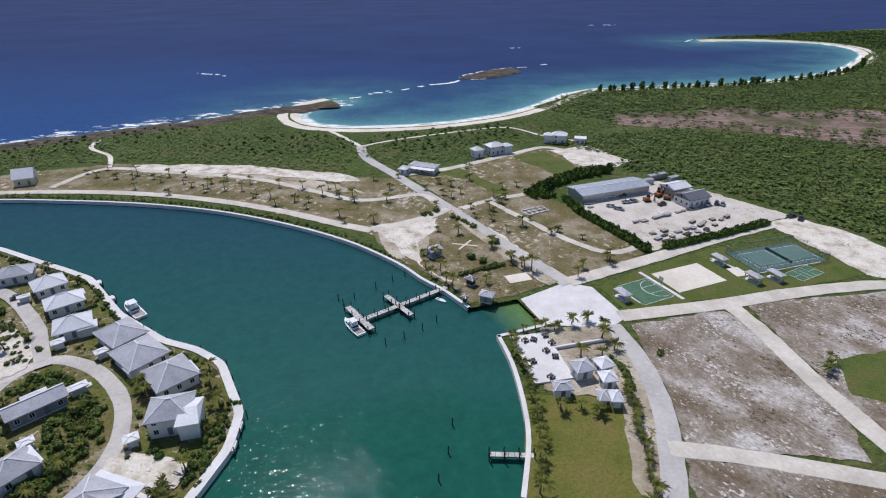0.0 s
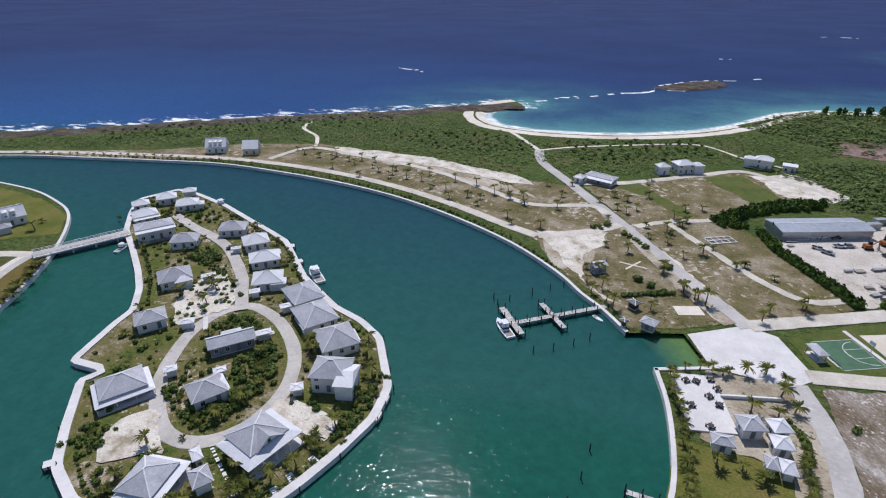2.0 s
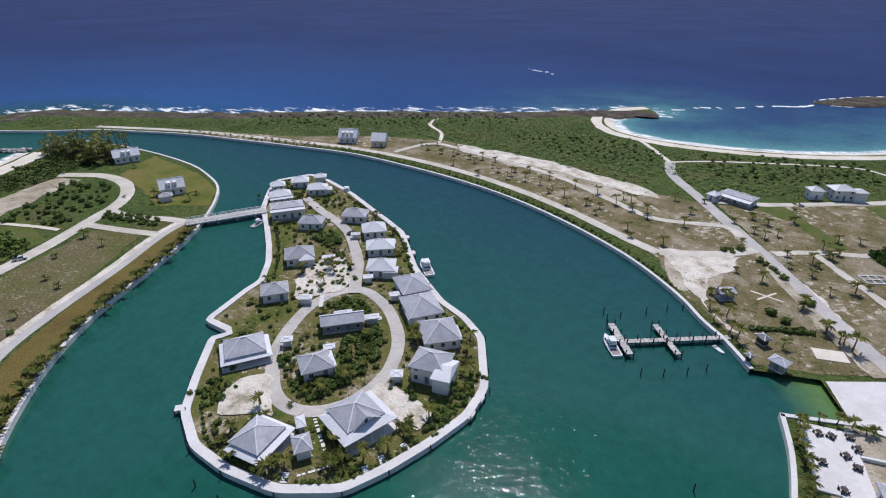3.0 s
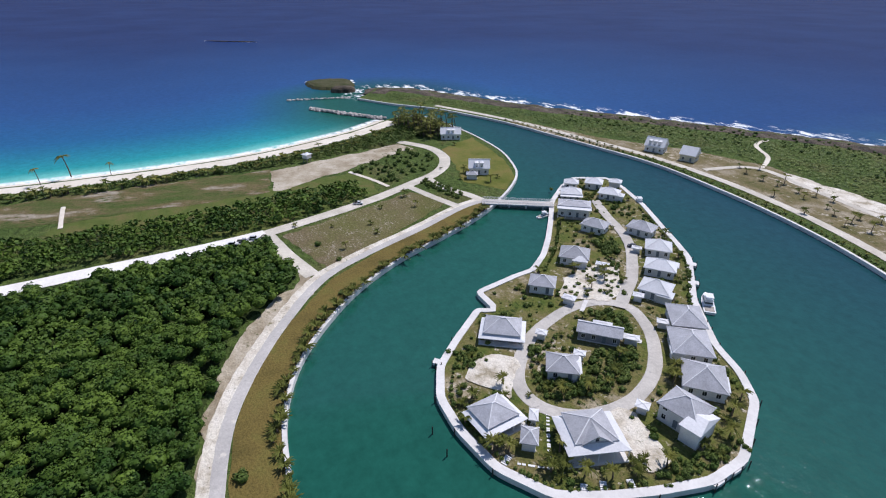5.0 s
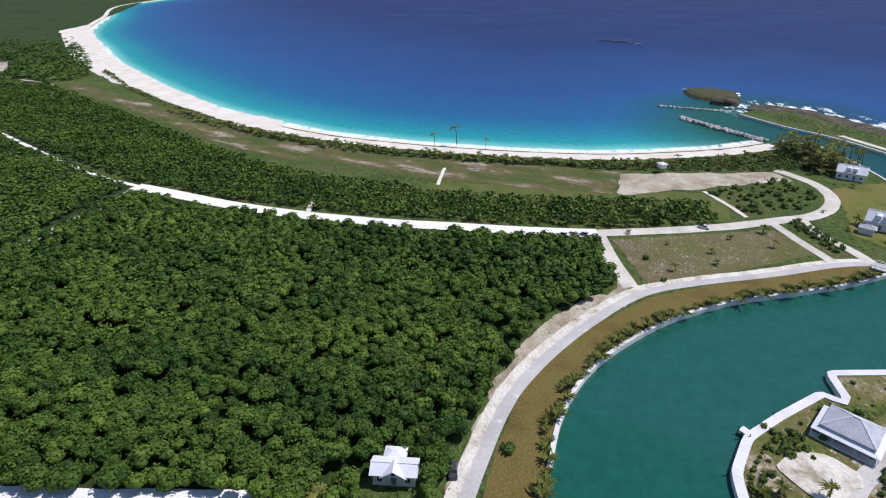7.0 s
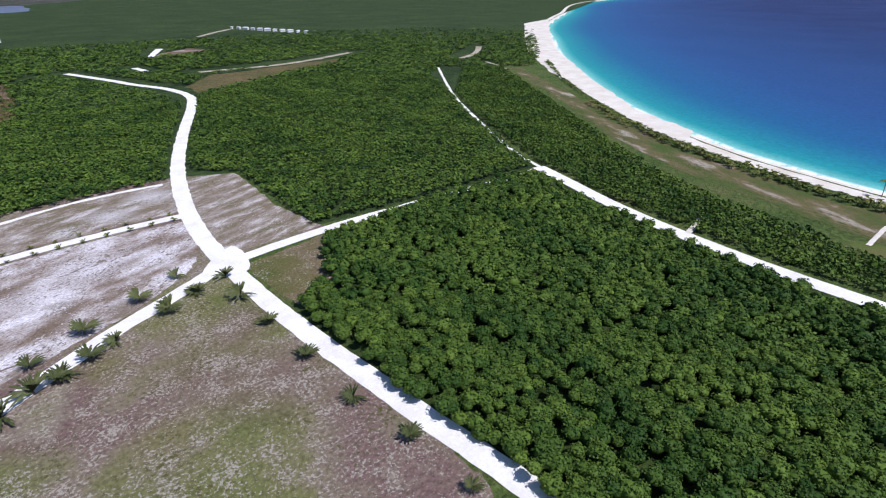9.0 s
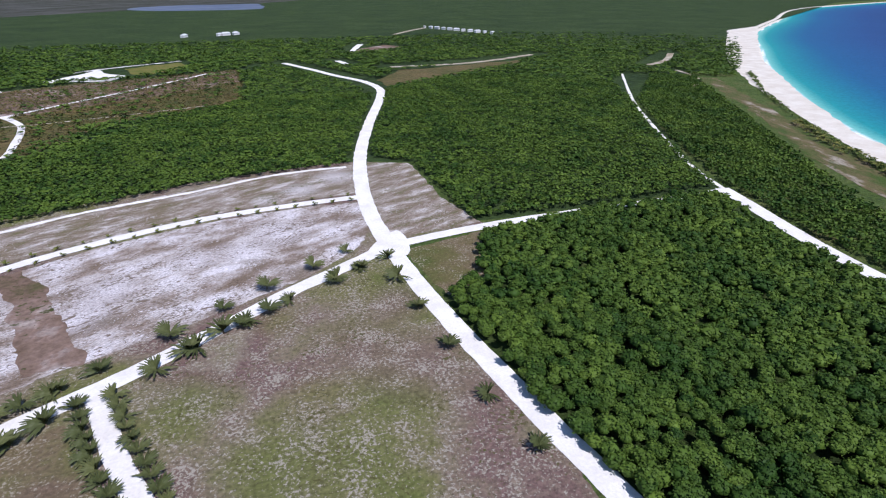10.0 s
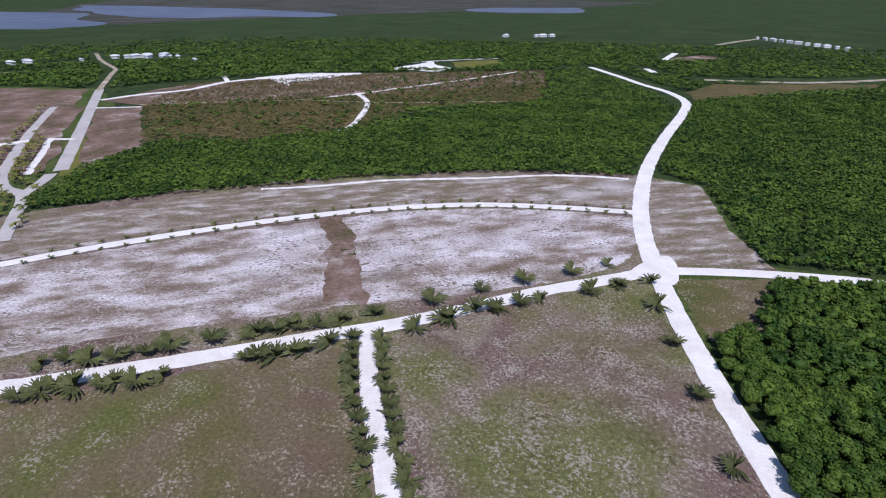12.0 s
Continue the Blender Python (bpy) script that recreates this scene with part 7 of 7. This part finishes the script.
for k, (x, y, r, p, trk) in enumerate(((-198.6, 7, 70, 0, False), (-199.6, 10.9, 70, 2, True), (-200.6, 15, 70, 0, False), (-217.6, 62, 68, 0, True), (-132.5, 141.9, 40, 1, False), (-79.0, -13.6, 10, 1, False),
                                       (73.1, 224.4, 20, 0, True), (76.8, 225.8, 25, 0, False), (81.3, 227.2, 20, 1, True), (72.9, 214.6, -20, 0, True), (75.2, 211.5, -30, 2, True), (80.6, 219, 10, 0, True),
                                       (84, 220.3, 15, 2, False), (119.7, 217.5, 60, 1, False), (121.8, 216.4, 60, 2, False), (115.6, 216.5, 60, 0, False), (95.5, 216.6, 30, 1, True), (144.1, 203.2, 20, 1, True), (146.4, 200.5, 50, 1, True))):
    car(x, y, r, PAINTS[p], ("white", "dark", "silver")[p] + (" pickup truck parked in the yard" if k > 5 else " car parked beside the road"), trk)
for k, (x, y, r) in enumerate(((97.5, 226.5, 30), (100.2, 223, -20), (99, 230, 70), (90.5, 221, 10))):
    t = thing("excavator", at(x, y, r, 0.1), "orange tracked excavator in the works yard", "excavator", "yard machines")
    part("track", Form().box(0, -0.9, 0, 3.2, 0.5, 0.75, 0.85), RUBBER, t)
    part("track", Form().box(0, 0.9, 0, 3.2, 0.5, 0.75, 0.85), RUBBER, t)
    part("body", Form().box(-0.4, 0, 0.75, 2.6, 2.2, 1.1, 0.92), ORANGE, t)
    part("cab", Form().box(0.5, 0.5, 1.8, 1.1, 1.0, 1.1, 0.9), GLASS, t)
    part("boom", Form().add([(0.8, -0.2, 1.6), (3.2, -0.2, 3.6), (3.2, 0.1, 3.6), (0.8, 0.1, 1.6), (0.8, -0.2, 2.1), (3.2, -0.2, 4.0), (3.2, 0.1, 4.0), (0.8, 0.1, 2.1)],
                            [(3, 2, 1, 0), (4, 5, 6, 7), (0, 1, 5, 4), (1, 2, 6, 5), (2, 3, 7, 6), (3, 0, 4, 7)]), ORANGE, t)
    part("arm", Form().box(3.4, -0.05, 0.9, 0.35, 0.3, 2.9), ORANGE, t)
    part("bucket", Form().box(3.5, -0.05, 0.2, 0.8, 0.9, 0.8, 0.7), METAL, t)
for k, (x, y) in enumerate(((78.1, 198), (81.9, 199.4), (87.7, 202.2), (90.5, 203.6), (93.4, 205.3), (99.3, 208.1), (102, 209.6), (105.3, 211.1), (111.2, 213.7), (114, 214.8), (81.3, 187.4), (81.7, 182.9), (84, 180.6), (86.6, 189.6), (88, 184.8),
                          (90.2, 182.4), (91.7, 188.9), (94.4, 187), (98.7, 192.3), (99.4, 188.8), (103.6, 190.9), (103.2, 194.9), (108.8, 195.1), (113.6, 200.4), (117.3, 203.2), (105.8, 198), (110.2, 200.6), (96, 191.5), (85.2, 185.6), (101, 198),
                          (64.5, 218), (63.8, 214), (62.2, 222))):
    r = (25 if k < 10 else 25 + prng.uniform(-25, 25))
    ln, wd, h = prng.uniform(2.2, 4.2), prng.uniform(1.2, 2.2), prng.uniform(0.5, 1.2)
    t = thing("material_stack", at(x, y, r, 0.05), "stack of grey building boards and timber in the yard", "stack", "yard stacks")
    n = prng.randint(2, 4)
    for j in range(n):
        part("board", Form().box(prng.uniform(-0.15, 0.15), prng.uniform(-0.15, 0.15), j * h / n, ln * prng.uniform(0.8, 1), wd * prng.uniform(0.8, 1), h / n - 0.06), (WOOD, METAL, DARKWOOD, WOOD)[(k + j) % 4], t)
for x, y, r in ((98, 243, 25), (103, 249.5, 25), (107.4, 251.5, 25), (93, 236, 21), (112, 247, 30)):
    t = thing("shipping_container", at(x, y, r, 0.05), "grey shipping container behind the warehouse", "container", "yard containers")
    part("box", Form().box(0, 0, 0, 6.0, 2.4, 2.5), METAL, t)
    ribs = Form()
    for j in range(14):
        ribs.box(-2.8 + j * 0.43, -1.22, 0.1, 0.16, 0.05, 2.3)
    part("ribs", ribs, METAL, t)
# stepping stones and steps in the island gardens
STEP = Form().box(0, 0, 0, 0.75, 0.5, 0.08).mesh("stepping_stone", TRIM)
sp = thing("stepping_path", at(-75.4, 63.1), "path of white stepping stones across the garden", "path")
for k, p in enumerate(along([(-75.4, 63.1), (-68.8, 58.7), (-62.4, 54.6)], 0.95, 0)):
    part("stepping_stone", STEP, TRIM, sp, m=pose(p[0] + 75.4, p[1] - 63.1, 0.03, 0, 0, 56))
for k, p in enumerate(along([(-62.6, 54.4), (-66.4, 49.2)], 0.95, 0)):
    part("stepping_stone", STEP, TRIM, sp, m=pose(p[0] + 75.4, p[1] - 63.1, 0.03, 0, 0, 52))
for x, y, r in ((-67.6, 46.6, 30), (-82.5, 44.6, -10), (-54.5, 57.0, 55), (-51.2, 66.5, 70), (-53.3, 61, 60)):
    t = thing("garden_steps", at(x, y, r), "short white garden steps down to the walkway", "steps", "garden steps")
    for j in range(5):
        part("tread", Form().box(0, j * 0.5, 0.05, 1.4, 0.34, 0.12 + 0.07 * j), TRIM, t)
for x, y, w, d, r in ((-109, 100.5, 1.3, 8, 40), (-88.5, 101.5, 4, 1.6, 46), (-71.5, 105, 4.5, 1.2, 36), (-70.5, 102.3, 4.2, 0.9, 36)):
    ob = new("garden_path", Form().box(0, 0, 0, w, d, 0.16).mesh("garden_path", CONCRETE))
    ob.matrix_basis = at(x, y, r)
    tagged(ob, "short pale concrete garden path", "path", kind="structure")
